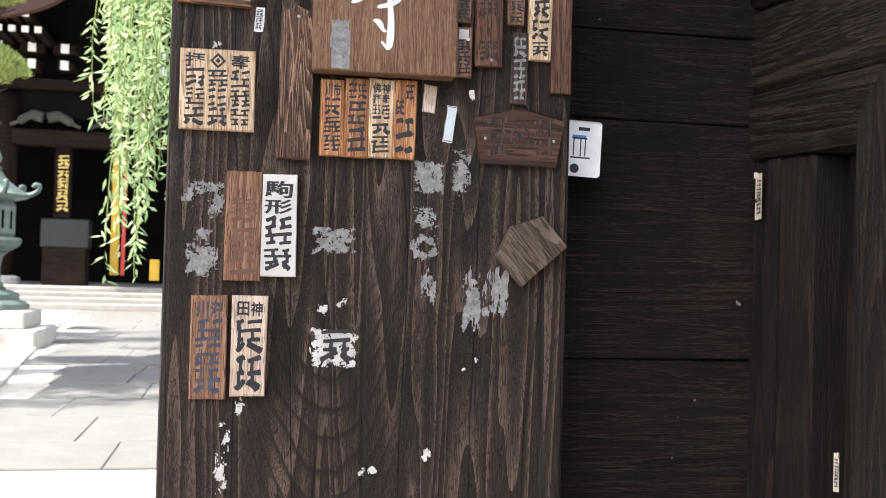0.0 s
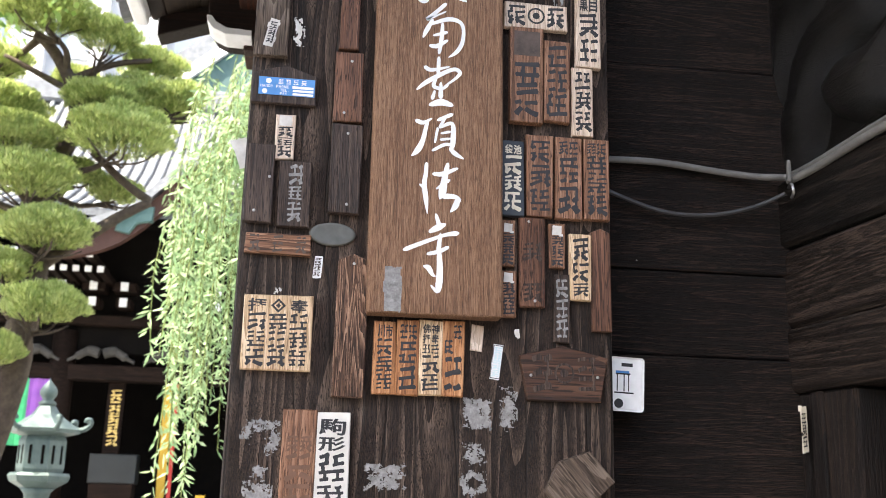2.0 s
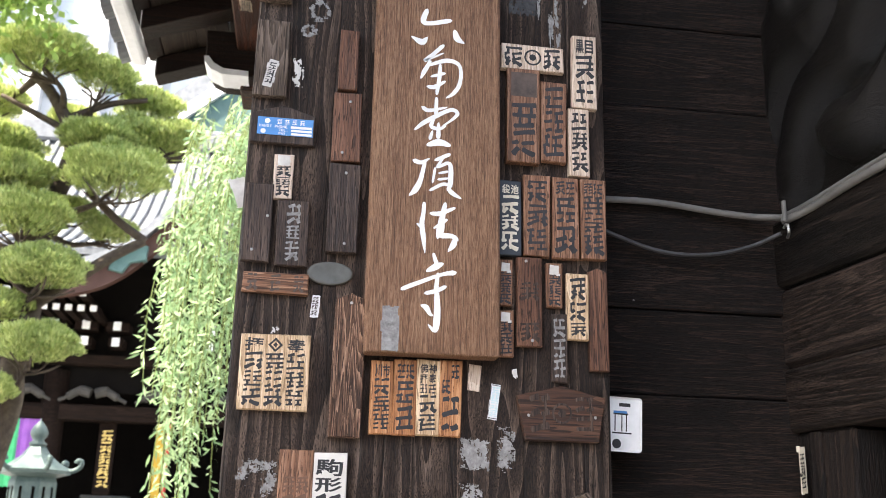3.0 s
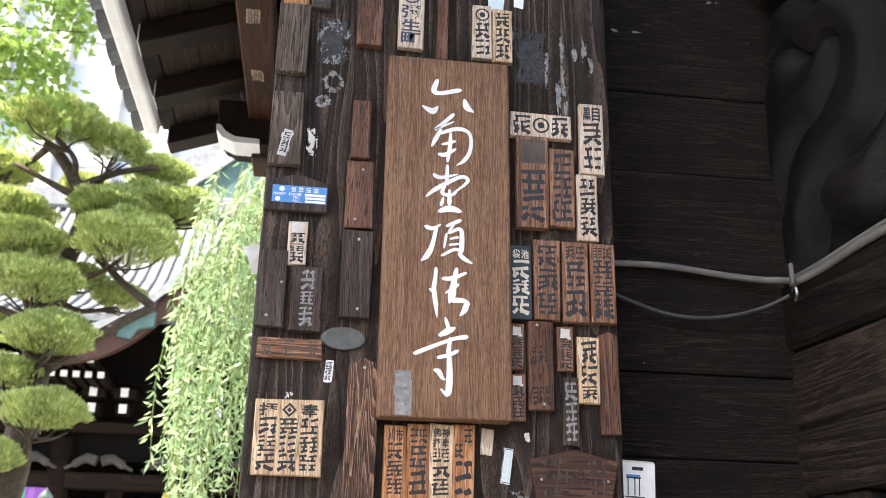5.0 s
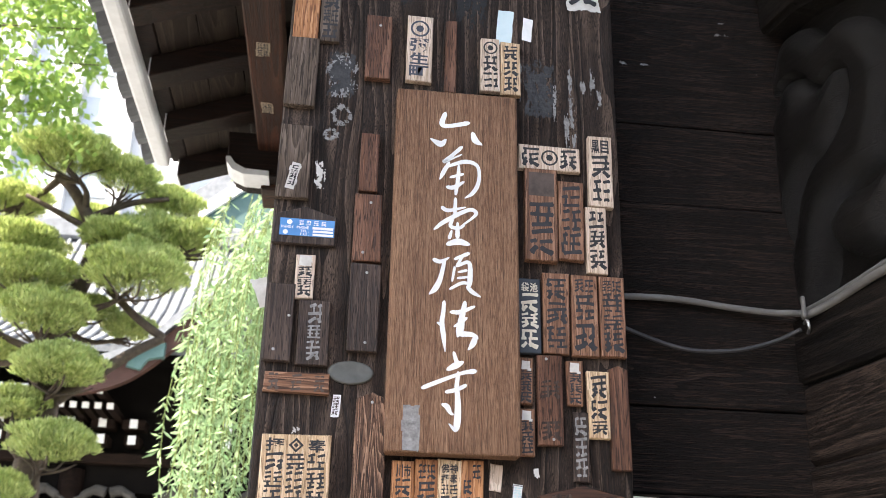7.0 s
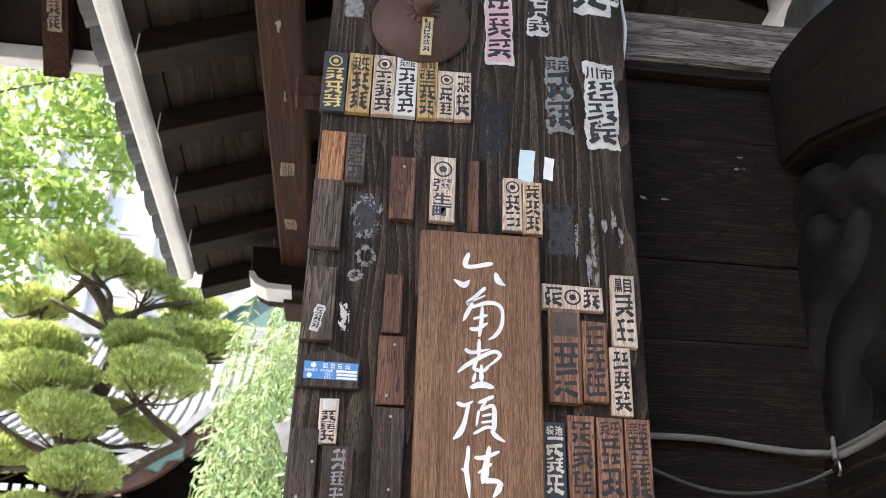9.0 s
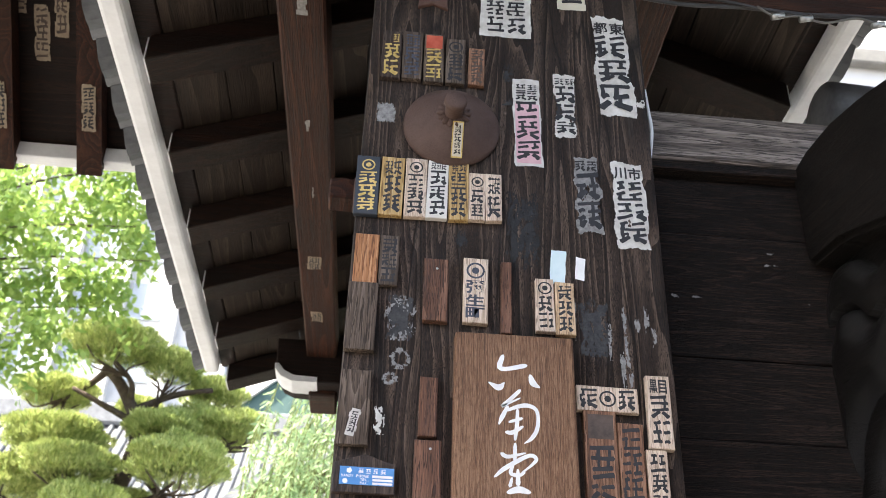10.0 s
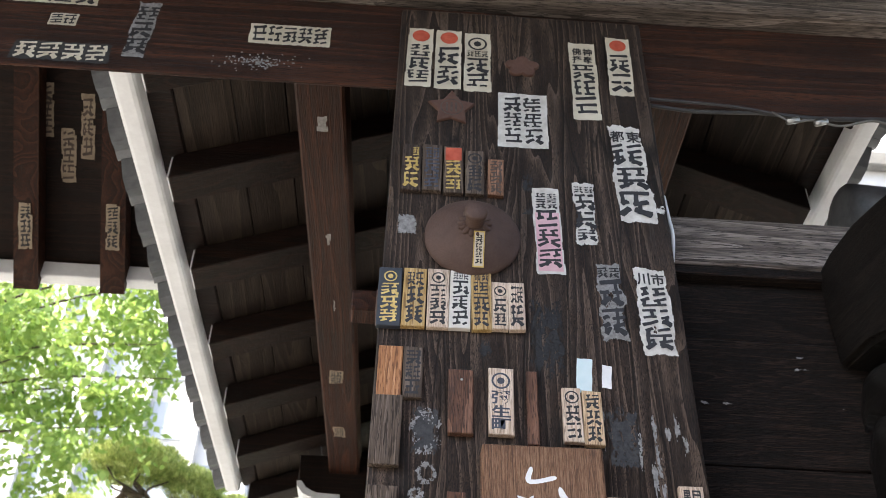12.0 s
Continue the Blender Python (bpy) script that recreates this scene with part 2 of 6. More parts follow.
M_IVORY = stained("ivory paint", (0.56, 0.53, 0.48), (0.70, 0.67, 0.62), 14, 0.6, 0.2)
M_VANISHED = stained("nearly vanished ink", (0.115, 0.062, 0.040), (0.175, 0.092, 0.058), 60, 0.7, 0.1)
M_PAPER = stained("old paper", (0.46, 0.43, 0.39), (0.72, 0.70, 0.66), 40, 0.8, 0.2)
M_CREAMPAPER = stained("yellowed paper", (0.50, 0.44, 0.33), (0.66, 0.61, 0.50), 14, 0.8, 0.2)
M_OLDPAPER = stained("browned paper", (0.22, 0.17, 0.12), (0.38, 0.31, 0.23), 20, 0.8, 0.2)
M_REDINK = stained("red ink", (0.42, 0.060, 0.030), (0.58, 0.120, 0.070), 30, 0.7, 0.1)
M_PINK = stained("pink print", (0.58, 0.32, 0.36), (0.70, 0.47, 0.50), 14, 0.7, 0.1)
M_BLUE = stained("blue plastic film", (0.045, 0.20, 0.48), (0.075, 0.27, 0.60), 14, 0.35, 0.05)
M_PALEBLUE = stained("pale blue tape", (0.55, 0.70, 0.72), (0.68, 0.80, 0.81), 14, 0.4, 0.1)
M_FLAKE = stained("peeling grey paint", (0.1200, 0.1162, 0.1125), (0.3450, 0.3375, 0.3300), 90, 0.85, 0.5, fine=220)
M_SOOTPAPER = stained("blackened paper", (0.0130, 0.0130, 0.0143), (0.0488, 0.0474, 0.0468), 50, 0.6, 0.6, fine=200)
M_STAIN = stained("dark varnish residue", (0.0060, 0.0059, 0.0060), (0.0200, 0.0193, 0.0195), 60, 0.6, 1.0, fine=260)
M_STEEL = stained("dull steel", (0.32, 0.32, 0.31), (0.52, 0.52, 0.50), 20, 0.4, 0.1, 0.9)
M_OLDMETAL = stained("tarnished metal", (0.0715, 0.0715, 0.0633), (0.1210, 0.1210, 0.1073), 20, 0.5, 0.2, 0.35)
M_RUST = stained("rust-brown iron", (0.0625, 0.0343, 0.0260), (0.1064, 0.0653, 0.0520), 16, 0.68, 0.9, 0.1, fine=240)
M_CABLE = stained("grey cable sheath", (0.095, 0.090, 0.085), (0.165, 0.160, 0.150), 14, 0.55, 0.1)
M_CABLEDARK = stained("dark wire sheath", (0.0300, 0.0300, 0.0330), (0.0600, 0.0600, 0.0630), 14, 0.55, 0.1)
M_PLASTER = stained("white eave plaster", (0.6402, 0.6600, 0.6760), (0.7954, 0.8200, 0.8424), 6, 0.8, 0.15)
M_TILE = stained("grey roof tile", (0.055, 0.060, 0.066), (0.130, 0.138, 0.150), 9, 0.5, 0.3)
M_BARK = stained("pine bark", (0.0300, 0.0204, 0.0144), (0.0930, 0.0690, 0.0510), 14, 0.9, 0.9, fine=50)
M_PINE = leafy("pine needles", (0.185, 0.262, 0.080), (0.350, 0.425, 0.140), (0.560, 0.605, 0.245), 0.34)
M_WILLOW = leafy("willow leaves", (0.130, 0.230, 0.105), (0.230, 0.350, 0.175), (0.390, 0.490, 0.285))
M_MAPLE = leafy("broad leaves", (0.110, 0.2125, 0.045), (0.205, 0.325, 0.075), (0.340, 0.450, 0.130))
M_GRAVEL = stained("pale courtyard gravel", (0.2167, 0.2131, 0.2023), (0.3034, 0.2962, 0.2818), 3, 0.9, 0.3, fine=30)
M_FLAG = stained("grey paving stone", (0.0592, 0.0613, 0.0655), (0.0861, 0.0892, 0.0924), 3, 0.85, 0.2, fine=40)
M_STONE = stained("granite", (0.2592, 0.2520, 0.2376), (0.3744, 0.3672, 0.3456), 5, 0.85, 0.3, fine=60)
M_BRONZE = stained("verdigris bronze", (0.0455, 0.0735, 0.0700), (0.1050, 0.1400, 0.1330), 6, 0.55, 0.25, 0.3)
# hall timber and panelling: deep shade under the eaves is put into these colours
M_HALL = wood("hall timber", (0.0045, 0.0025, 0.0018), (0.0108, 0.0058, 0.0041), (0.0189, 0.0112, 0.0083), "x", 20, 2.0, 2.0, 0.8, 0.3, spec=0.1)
M_HALLDARK = stained("shade-dark hall panelling", (0.0025, 0.0021, 0.0021), (0.0064, 0.0053, 0.0047), 3, 0.9, 0.1, spec=0.06)
M_COPPER = stained("green copper sheet", (0.0330, 0.0825, 0.0798), (0.0605, 0.1210, 0.1155), 3, 0.6, 0.1)
M_GREENCLOTH = stained("green cloth", (0.03, 0.30, 0.12), (0.06, 0.42, 0.18), 3, 0.8, 0.1)
M_PURPLECLOTH = stained("purple cloth", (0.16, 0.05, 0.27), (0.27, 0.10, 0.40), 3, 0.8, 0.1)
M_YELLOWCLOTH = stained("yellow cloth", (0.3300, 0.1980, 0.0180), (0.4200, 0.2700, 0.0360), 3, 0.8, 0.1)
M_REDCLOTH = stained("red cloth", (0.32, 0.030, 0.025), (0.45, 0.05, 0.04), 3, 0.8, 0.1)
M_FACADE = stained("pale office cladding", (0.4500, 0.4575, 0.4725), (0.5400, 0.5475, 0.5625), 0.3, 0.6, 0.05)
# lighter copy of the roof tile, sunlight put into its colour
M_ROOFTILE = stained("sunlit grey roof tile", (0.0975, 0.1050, 0.1162), (0.1950, 0.2063, 0.2250), 5, 0.45, 0.2)
M_HALLRED = stained("red-brown hall timber", (0.0340, 0.0128, 0.0088), (0.0600, 0.0248, 0.0180), 3, 0.7, 0.1)
M_MAPLEWOOD = stained("green twig bark", (0.08, 0.11, 0.03), (0.15, 0.18, 0.06), 9, 0.8, 0.1)
M_DIMGLASS = stained("dim glass case", (0.0085, 0.0104, 0.0113), (0.0151, 0.0170, 0.0180), 3, 0.3, 0.05)
M_STEPSTONE = stained("grey step stone", (0.11, 0.11, 0.11), (0.18, 0.18, 0.175), 3, 0.85, 0.2, fine=40)
M_HALLGREY = stained("grey weathered carving", (0.032, 0.030, 0.028), (0.062, 0.059, 0.055), 3, 0.85, 0.2, spec=0.15)
M_ASPHALT = stained("asphalt", (0.040, 0.040, 0.042), (0.070, 0.070, 0.070), 3, 0.9, 0.3)
M_STREETSTONE = stained("dark unseen paving", (0.09, 0.085, 0.08), (0.16, 0.15, 0.145), 3, 0.8, 0.2)
M_STREETWALL = stained("grey wall plaster", (0.22, 0.215, 0.20), (0.32, 0.31, 0.30), 1, 0.85, 0.1)
M_GLASS, _nt, _b = mat("window glass", (0.30, 0.34, 0.38), 0.08, 0.0, 0.8)


# ---- builders ----
def finish(name, bm, material, parent=None, label="", m=None, smooth=False):
    me = bpy.data.meshes.new(name)
    bm.to_mesh(me)
    bm.free()
    me.materials.append(material)
    if smooth:
        for p in me.polygons:
            p.use_smooth = True
    ob = new(name, me)
    if parent:
        ob.parent = parent
    if m is not None:
        ob.matrix_local = m
    if label:
        ob["label"] = label
    return ob


def part(name, bm, material, parent, label="", m=None, smooth=False):
    return finish(name, bm, material, parent, label, m, smooth)


def thing(name, label, category, group="", m=None):
    ob = new(name)
    ob.empty_display_size = 0.05
    if m is not None:
        ob.matrix_basis = m
    return tagged(ob, label, category, group)


def box(x0, x1, y0, y1, z0, z1, bevel=0.0, bm=None, seg=1):
    """A box with chamfered or rounded edges."""
    bm = bm or bmesh.new()
    r = bmesh.ops.create_cube(bm, size=1, matrix=Matrix.LocRotScale(((x0 + x1) / 2, (y0 + y1) / 2, (z0 + z1) / 2), None, (abs(x1 - x0), abs(y1 - y0), abs(z1 - z0))))
    if bevel:
        ed = {e for v in r["verts"] for e in v.link_edges}
        bmesh.ops.bevel(bm, geom=list(ed), offset=bevel, segments=seg, affect="EDGES", profile=0.5)
    return bm


def prism(outline, y0, y1, bevel=0.0, bm=None):
    """An outline in x and z, drawn out from y0 (front) to y1 (back)."""
    bm = bm or bmesh.new()
    f = [bm.verts.new((x, y0, z)) for x, z in outline]
    b = [bm.verts.new((x, y1, z)) for x, z in outline]
    n = len(outline)
    front = bm.faces.new(f)
    bm.faces.new(b[::-1])
    for i in range(n):
        bm.faces.new((f[i], b[i], b[(i + 1) % n], f[(i + 1) % n]))
    bmesh.ops.recalc_face_normals(bm, faces=bm.faces[:])
    if bevel:
        bmesh.ops.bevel(bm, geom=list(front.edges), offset=bevel, segments=1, affect="EDGES")
    return bm


def tube(points, radii, n=8, bm=None, flat=1.0):
    """A tapered tube along points. flat: its height over its width."""
    bm = bm or bmesh.new()
    pts = [Vector(p) for p in points]
    prev = None
    up = Vector((0, 0, 1))
    for i, p in enumerate(pts):
        d = (pts[min(i + 1, len(pts) - 1)] - pts[max(i - 1, 0)]).normalized()
        s = d.cross(up if abs(d.dot(up)) < 0.95 else Vector((0, 1, 0))).normalized()
        u = s.cross(d)
        r = radii[i] if hasattr(radii, "__len__") else radii
        ring = [bm.verts.new(p + (s * math.cos(2 * math.pi * k / n) + u * math.sin(2 * math.pi * k / n) * flat) * r) for k in range(n)]
        if prev:
            for k in range(n):
                bm.faces.new((prev[k], prev[(k + 1) % n], ring[(k + 1) % n], ring[k]))
        else:
            bm.faces.new(ring[::-1])
        prev = ring
    bm.faces.new(prev)
    bmesh.ops.recalc_face_normals(bm, faces=bm.faces[:])
    return bm


def smooth_path(points, steps=6):
    """Catmull-Rom points through the given ones."""
    p = [Vector(q) for q in points]
    p = [2 * p[0] - p[1]] + p + [2 * p[-1] - p[-2]]
    out = []
    for i in range(1, len(p) - 2):
        for k in range(steps):
            t = k / steps
            out.append(0.5 * (2 * p[i] + (p[i + 1] - p[i - 1]) * t + (2 * p[i - 1] - 5 * p[i] + 4 * p[i + 1] - p[i + 2]) * t * t + (3 * p[i] - p[i - 1] - 3 * p[i + 1] + p[i + 2]) * t ** 3))
    return out + [p[-2]]


def lathe(profile, n=24, bm=None, squash=1.0):
    """A turned body from (radius, z) rows."""
    bm = bm or bmesh.new()
    prev = None
    for r, z in profile:
        ring = [bm.verts.new((r * math.cos(2 * math.pi * k / n), squash * r * math.sin(2 * math.pi * k / n), z)) for k in range(n)]
        if prev:
            for k in range(n):
                bm.faces.new((prev[k], prev[(k + 1) % n], ring[(k + 1) % n], ring[k]))
        else:
            bm.faces.new(ring[::-1])
        prev = ring
    bm.faces.new(prev)
    bmesh.ops.recalc_face_normals(bm, faces=bm.faces[:])
    return bm


def slab(x0, x1, a, b, thick, bm=None):
    """A sloping slab between x0 and x1, whose underside runs from a to b, each (y, z)."""
    bm = bm or bmesh.new()
    v = [bm.verts.new((x, y, z + t)) for x in (x0, x1) for t in (0, thick) for y, z in (a, b)]
    for f in ((0, 1, 3, 2), (4, 6, 7, 5), (0, 4, 5, 1), (2, 3, 7, 6), (0, 2, 6, 4), (1, 5, 7, 3)):
        bm.faces.new([v[k] for k in f])
    bmesh.ops.recalc_face_normals(bm, faces=bm.faces[:])
    return bm


# ---- ground ----
def flat_sheet(name, x0, x1, y0, y1, z, material, thick=0.0):
    if thick:
        return finish(name, box(x0, x1, y0, y1, z - thick, z, 0.01), material)
    bm = bmesh.new()
    bm.faces.new([bm.verts.new(v) for v in ((x0, y0, z), (x1, y0, z), (x1, y1, z), (x0, y1, z))])
    return finish(name, bm, material)


tagged(flat_sheet("ground", -400, 400, -300, 500, GROUND, M_GRAVEL), "pale raked gravel and earth of the courtyard", "ground", kind="structure")

# ---- the post ----
PX0, PX1, PY = -0.281, 0.336, 1.36
post = thing("gate_post", "dark weathered square timber gate post covered in nameplates", "post", m=pose(0.0275, PY, GROUND))
bm = box(PX0 - 0.0275, PX1 - 0.0275, 0, 0.60, 0, 3.41, 0.010, seg=2)
part("shaft", bm, M_POST, post)
part("base_stone", box(-0.42, 0.42, -0.10, 0.70, -0.05, 0.16, 0.02, seg=2), M_STONE, post, "worn granite base stone")

# ---- plank wall beside the post ----
wall = thing("wall_plank", "dark horizontal timber board wall", "wall", m=pose(0.70, 1.48, GROUND))
wall["kind"] = "structure"
SEAMS = (0.25, 0.80, 1.329, 1.741, 1.897, 2.298, 2.474, 2.770, 2.924)
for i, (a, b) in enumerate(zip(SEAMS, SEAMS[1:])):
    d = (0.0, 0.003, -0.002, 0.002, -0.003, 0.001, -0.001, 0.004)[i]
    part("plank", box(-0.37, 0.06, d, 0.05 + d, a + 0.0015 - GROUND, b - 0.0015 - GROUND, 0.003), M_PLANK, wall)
# added dark strip, stands in for the shade under the tie beam
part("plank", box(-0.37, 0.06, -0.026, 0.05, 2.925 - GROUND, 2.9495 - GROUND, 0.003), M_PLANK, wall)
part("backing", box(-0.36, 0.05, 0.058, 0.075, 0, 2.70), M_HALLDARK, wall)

tie = finish("tie_beam", box(0.336, 0.95, 1.450, 1.56, 2.951, 3.088, 0.006), M_TIE)
tagged(tie, "grey weathered timber tie beam between post and bracket", "beam", kind="structure")

# ---- lintel over the gateway ----
bm = bmesh.new()
v = [bm.verts.new((x, y, z)) for x in (-4.2, 3.2) for y, z in ((1.400, 3.396), (1.400, 3.716), (1.465, 3.716), (1.465, 3.474), (1.420, 3.416))]
bm.faces.new(v[:5])
bm.faces.new(v[5:][::-1])
for i in range(5):
    bm.faces.new((v[i], v[5 + i], v[5 + (i + 1) % 5], v[(i + 1) % 5]))
bmesh.ops.recalc_face_normals(bm, faces=bm.faces[:])
bmesh.ops.bevel(bm, geom=bm.edges[:], offset=0.005, segments=1, affect="EDGES")
lintel = finish("lintel_beam", bm, M_LINTEL)
tagged(lintel, "thick red-brown timber lintel beam with old paper labels", "beam", kind="structure")
head = finish("head_beam", box(-4.2, 3.2, 1.34, 1.64, 3.719, 4.02, 0.012), M_TIE)
tagged(head, "grey-brown timber head beam above the lintel", "beam", kind="structure")

# ---- main gate roof, closed over the camera ----
gate_roof = thing("ceiling_gate", "dark timber underside of the gate roof", "roof", m=pose(0, 1.5, 4.03))
gate_roof["kind"] = "structure"
# front slope is added out of view, its reach set to shade the post
part("front_slope", slab(-4.2, 3.2, (-1.6, 0.06), (0.3, 0.85), 0.06), M_SOFFIT, gate_roof)
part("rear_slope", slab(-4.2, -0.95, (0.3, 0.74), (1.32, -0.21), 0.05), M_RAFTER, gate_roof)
# rafters, eave board and eave tiles of the main roof behind the lintel
for x in (-3.12, -2.62, -2.12, -1.625, -1.31):
    r = part("rafter", slab(x - 0.045, x + 0.045, (0.42, 0.52), (1.30, -0.315), 0.10), M_PURLIN, gate_roof)
part("cross_beam", box(-4.2, -0.95, 0.34, 0.44, 0.33, 0.46, 0.008), M_LINTEL, gate_roof)
part("eave_board", box(-4.2, -0.95, 1.275, 1.335, -0.265, -0.20, 0.004), M_PLASTER, gate_roof, "white-painted eave board")
for k in range(14):
    x = -4.1 + 0.235 * k
    bm = bmesh.new()
    tube([(x + 0.015, 1.10, 0.11), (x + 0.015, 1.385, -0.17)], 0.09, 12, bm, 0.45)
    part("eave_tile", bm, M_TILE, gate_roof, smooth=True)

# ---- side roof: a small gabled roof over the post, its ridge running back ----
RIDGE, EZ, SLOPE, K = 0.092, 3.494, 0.36, 1.28
side_roof = thing("side_roof", "small tiled timber roof with white plaster eaves", "roof", m=pose(RIDGE, 2.31, EZ, 0, 0, -0.9) @ Matrix.Diagonal((K, K, K, 1)))
side_roof["kind"] = "structure"
for s in (-1, 1):
    name = "left" if s < 0 else "right"
    # soffit boards run along the eaves, each lapped a little over the next
    rng = random.Random(7 + s)
    x = 0.0
    while x < 0.785:
        x1 = min(x + rng.uniform(0.085, 0.125), 0.79)
        a = bmesh.new()
        q = [(s * (x1 - 0.004), 0.105 + (0.79 - x1) * SLOPE + rng.uniform(-0.005, 0.004)), (s * x, 0.105 + (0.79 - x) * SLOPE + rng.uniform(-0.002, 0.004))]
        v = [a.verts.new((px, yy, pz + t)) for t in (0, 0.018) for (px, pz) in q for yy in (-0.655, 1.515)]
        for f in ((0, 1, 3, 2), (4, 6, 7, 5), (0, 2, 6, 4), (1, 5, 7, 3), (0, 4, 5, 1), (2, 3, 7, 6)):
            a.faces.new([v[k] for k in f])
        bmesh.ops.recalc_face_normals(a, faces=a.faces[:])
        part("soffit_board", a, M_SOFFIT, side_roof)
        x = x1
    # rafters across the slope
    for k in range(7):
        yy = -0.664 + 0.3477 * k
        bm = bmesh.new()
        q = [(s * 0.800, 0.025), (s * 0.0, 0.025 + 0.800 * SLOPE)]
        v = [bm.verts.new((px, y2, pz + t)) for t in (0, 0.072) for (px, pz) in q for y2 in (yy, yy + 0.092)]
        for f in ((0, 1, 3, 2), (4, 6, 7, 5), (0, 2, 6, 4), (1, 5, 7, 3), (0, 4, 5, 1), (2, 3, 7, 6)):
            bm.faces.new([v[k2] for k2 in f])
        bmesh.ops.recalc_face_normals(bm, faces=bm.faces[:])
        bmesh.ops.bevel(bm, geom=bm.edges[:], offset=0.003, segments=1, affect="EDGES")
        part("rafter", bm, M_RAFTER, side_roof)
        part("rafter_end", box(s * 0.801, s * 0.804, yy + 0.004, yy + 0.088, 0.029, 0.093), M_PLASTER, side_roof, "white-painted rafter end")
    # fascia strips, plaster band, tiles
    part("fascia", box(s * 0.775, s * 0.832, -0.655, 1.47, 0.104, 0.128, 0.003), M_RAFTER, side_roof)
    part("plaster_band", box(s * 0.832, s * 0.885, -0.655, 1.425, 0.055, 0.135, 0.012, seg=2), M_PLASTER, side_roof, "white plaster eave band")
    for k in range(13):
        yy = -0.555 + 0.162 * k
        bm = bmesh.new()
        prof = [(-0.085, 0.030), (-0.06, 0.006), (-0.02, -0.010), (0.02, -0.012), (0.06, -0.002), (0.085, 0.022)]
        lo = [bm.verts.new((s * 0.925, yy + p, 0.085 + h * 1.2)) for p, h in prof]
        hi = [bm.verts.new((s * 0.60, yy + p, 0.215 + h * 1.2)) for p, h in prof]
        lo2 = [bm.verts.new((s * 0.925, yy + p, 0.110 + h * 1.2)) for p, h in prof]
        hi2 = [bm.verts.new((s * 0.60, yy + p, 0.240 + h * 1.2)) for p, h in prof]
        for i in range(5):
            bm.faces.new((lo[i], lo[i + 1], hi[i + 1], hi[i]))
            bm.faces.new((lo2[i], hi2[i], hi2[i + 1], lo2[i + 1]))
            bm.faces.new((lo[i], lo2[i], lo2[i + 1], lo[i + 1]))
        bm.faces.new((lo[0], hi[0], hi2[0], lo2[0]))
        bm.faces.new((lo[5], lo2[5], hi2[5], hi[5]))
        bmesh.ops.recalc_face_normals(bm, faces=bm.faces[:])
        part("eave_tile", bm, M_TILE, side_roof, smooth=False)
        part("round_tile", tube([(s * 0.945, yy + 0.083, 0.125), (s * 0.58, yy + 0.083, 0.262)], [0.040, 0.040], 10), M_TILE, side_roof, smooth=True)
    # upper courses
    bm = bmesh.new()
    q = [(s * 0.87, 0.14), (s * 0.0, 0.14 + 0.80 * SLOPE + 0.05)]
    v = [bm.verts.new((px, yy, pz + t)) for t in (0, 0.08) for (px, pz) in q for yy in (-0.655, 1.34)]
    for f in ((0, 1, 3, 2), (4, 6, 7, 5), (0, 2, 6, 4), (1, 5, 7, 3), (0, 4, 5, 1), (2, 3, 7, 6)):
        bm.faces.new([v[k] for k in f])
    bmesh.ops.recalc_face_normals(bm, faces=bm.faces[:])
    part("tile_bed", bm, M_TILE, side_roof)
    # purlin on its bracket arm
    px0, px1 = (0.392, 0.497) if s < 0 else (0.287, 0.400)
    part("purlin", box(s * px0, s * px1, -0.655, 1.24, 0.04, 0.155, 0.006), M_PURLIN, side_roof)
# the slope over the side wall is the narrower one
for ob in side_roof.children:
    if min(v.co.x for v in ob.data.vertices) > -0.001:
        ob.data.transform(Matrix.Diagonal((0.845, 1, 1, 1)))
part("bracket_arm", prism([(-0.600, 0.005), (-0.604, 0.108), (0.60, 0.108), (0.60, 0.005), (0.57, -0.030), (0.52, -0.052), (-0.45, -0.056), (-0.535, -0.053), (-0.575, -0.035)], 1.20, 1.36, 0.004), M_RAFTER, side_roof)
part("arm_edge", prism([(-0.604, 0.006), (-0.602, -0.012), (-0.580, -0.040), (-0.540, -0.058), (-0.452, -0.060), (-0.452, -0.040), (-0.535, -0.036), (-0.570, -0.018), (-0.588, 0.006)], 1.192, 1.30), M_PLASTER, side_roof, "white-painted lower edge of the bracket arm")
part("bearing_block", box(-0.482, -0.385, 1.27, 1.44, -0.075, 0.0, 0.005), M_LINTEL, side_roof, "red-brown bearing block")
part("rear_post", box(-0.37, 0.37, 1.26, 1.62, (GROUND - EZ) / K, -0.046, 0.01), M_LINTEL, side_roof, "red-brown timber rear post")
part("ridge_tile", tube([(0.0, -0.42, 0.52), (0.0, 1.40, 0.52)], 0.11, 12), M_TILE, side_roof, smooth=True)

# ---- carved bracket wall that comes forward from the corner ----
# local frame: y runs from the corner towards the street (negative), x into the wall
CORNER = pose(0.705, 1.48, 0, 0, 0, math.degrees(math.atan(0.14)))
side = thing("wall_side", "dark timber side wall with stacked beams", "wall", m=CORNER)
side["kind"] = "structure"
part("beam", box(0.0, 0.25, -1.6, 0.02, 1.683, 1.798, 0.006), M_LOWBEAM, side)
part("beam", box(0.002, 0.25, -1.6, 0.02, 1.801, 1.946, 0.008), M_LOWBEAM, side)
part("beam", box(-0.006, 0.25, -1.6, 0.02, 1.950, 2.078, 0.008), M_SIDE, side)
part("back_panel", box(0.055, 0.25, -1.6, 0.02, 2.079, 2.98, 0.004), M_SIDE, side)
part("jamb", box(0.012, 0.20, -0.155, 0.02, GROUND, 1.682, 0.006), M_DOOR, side)
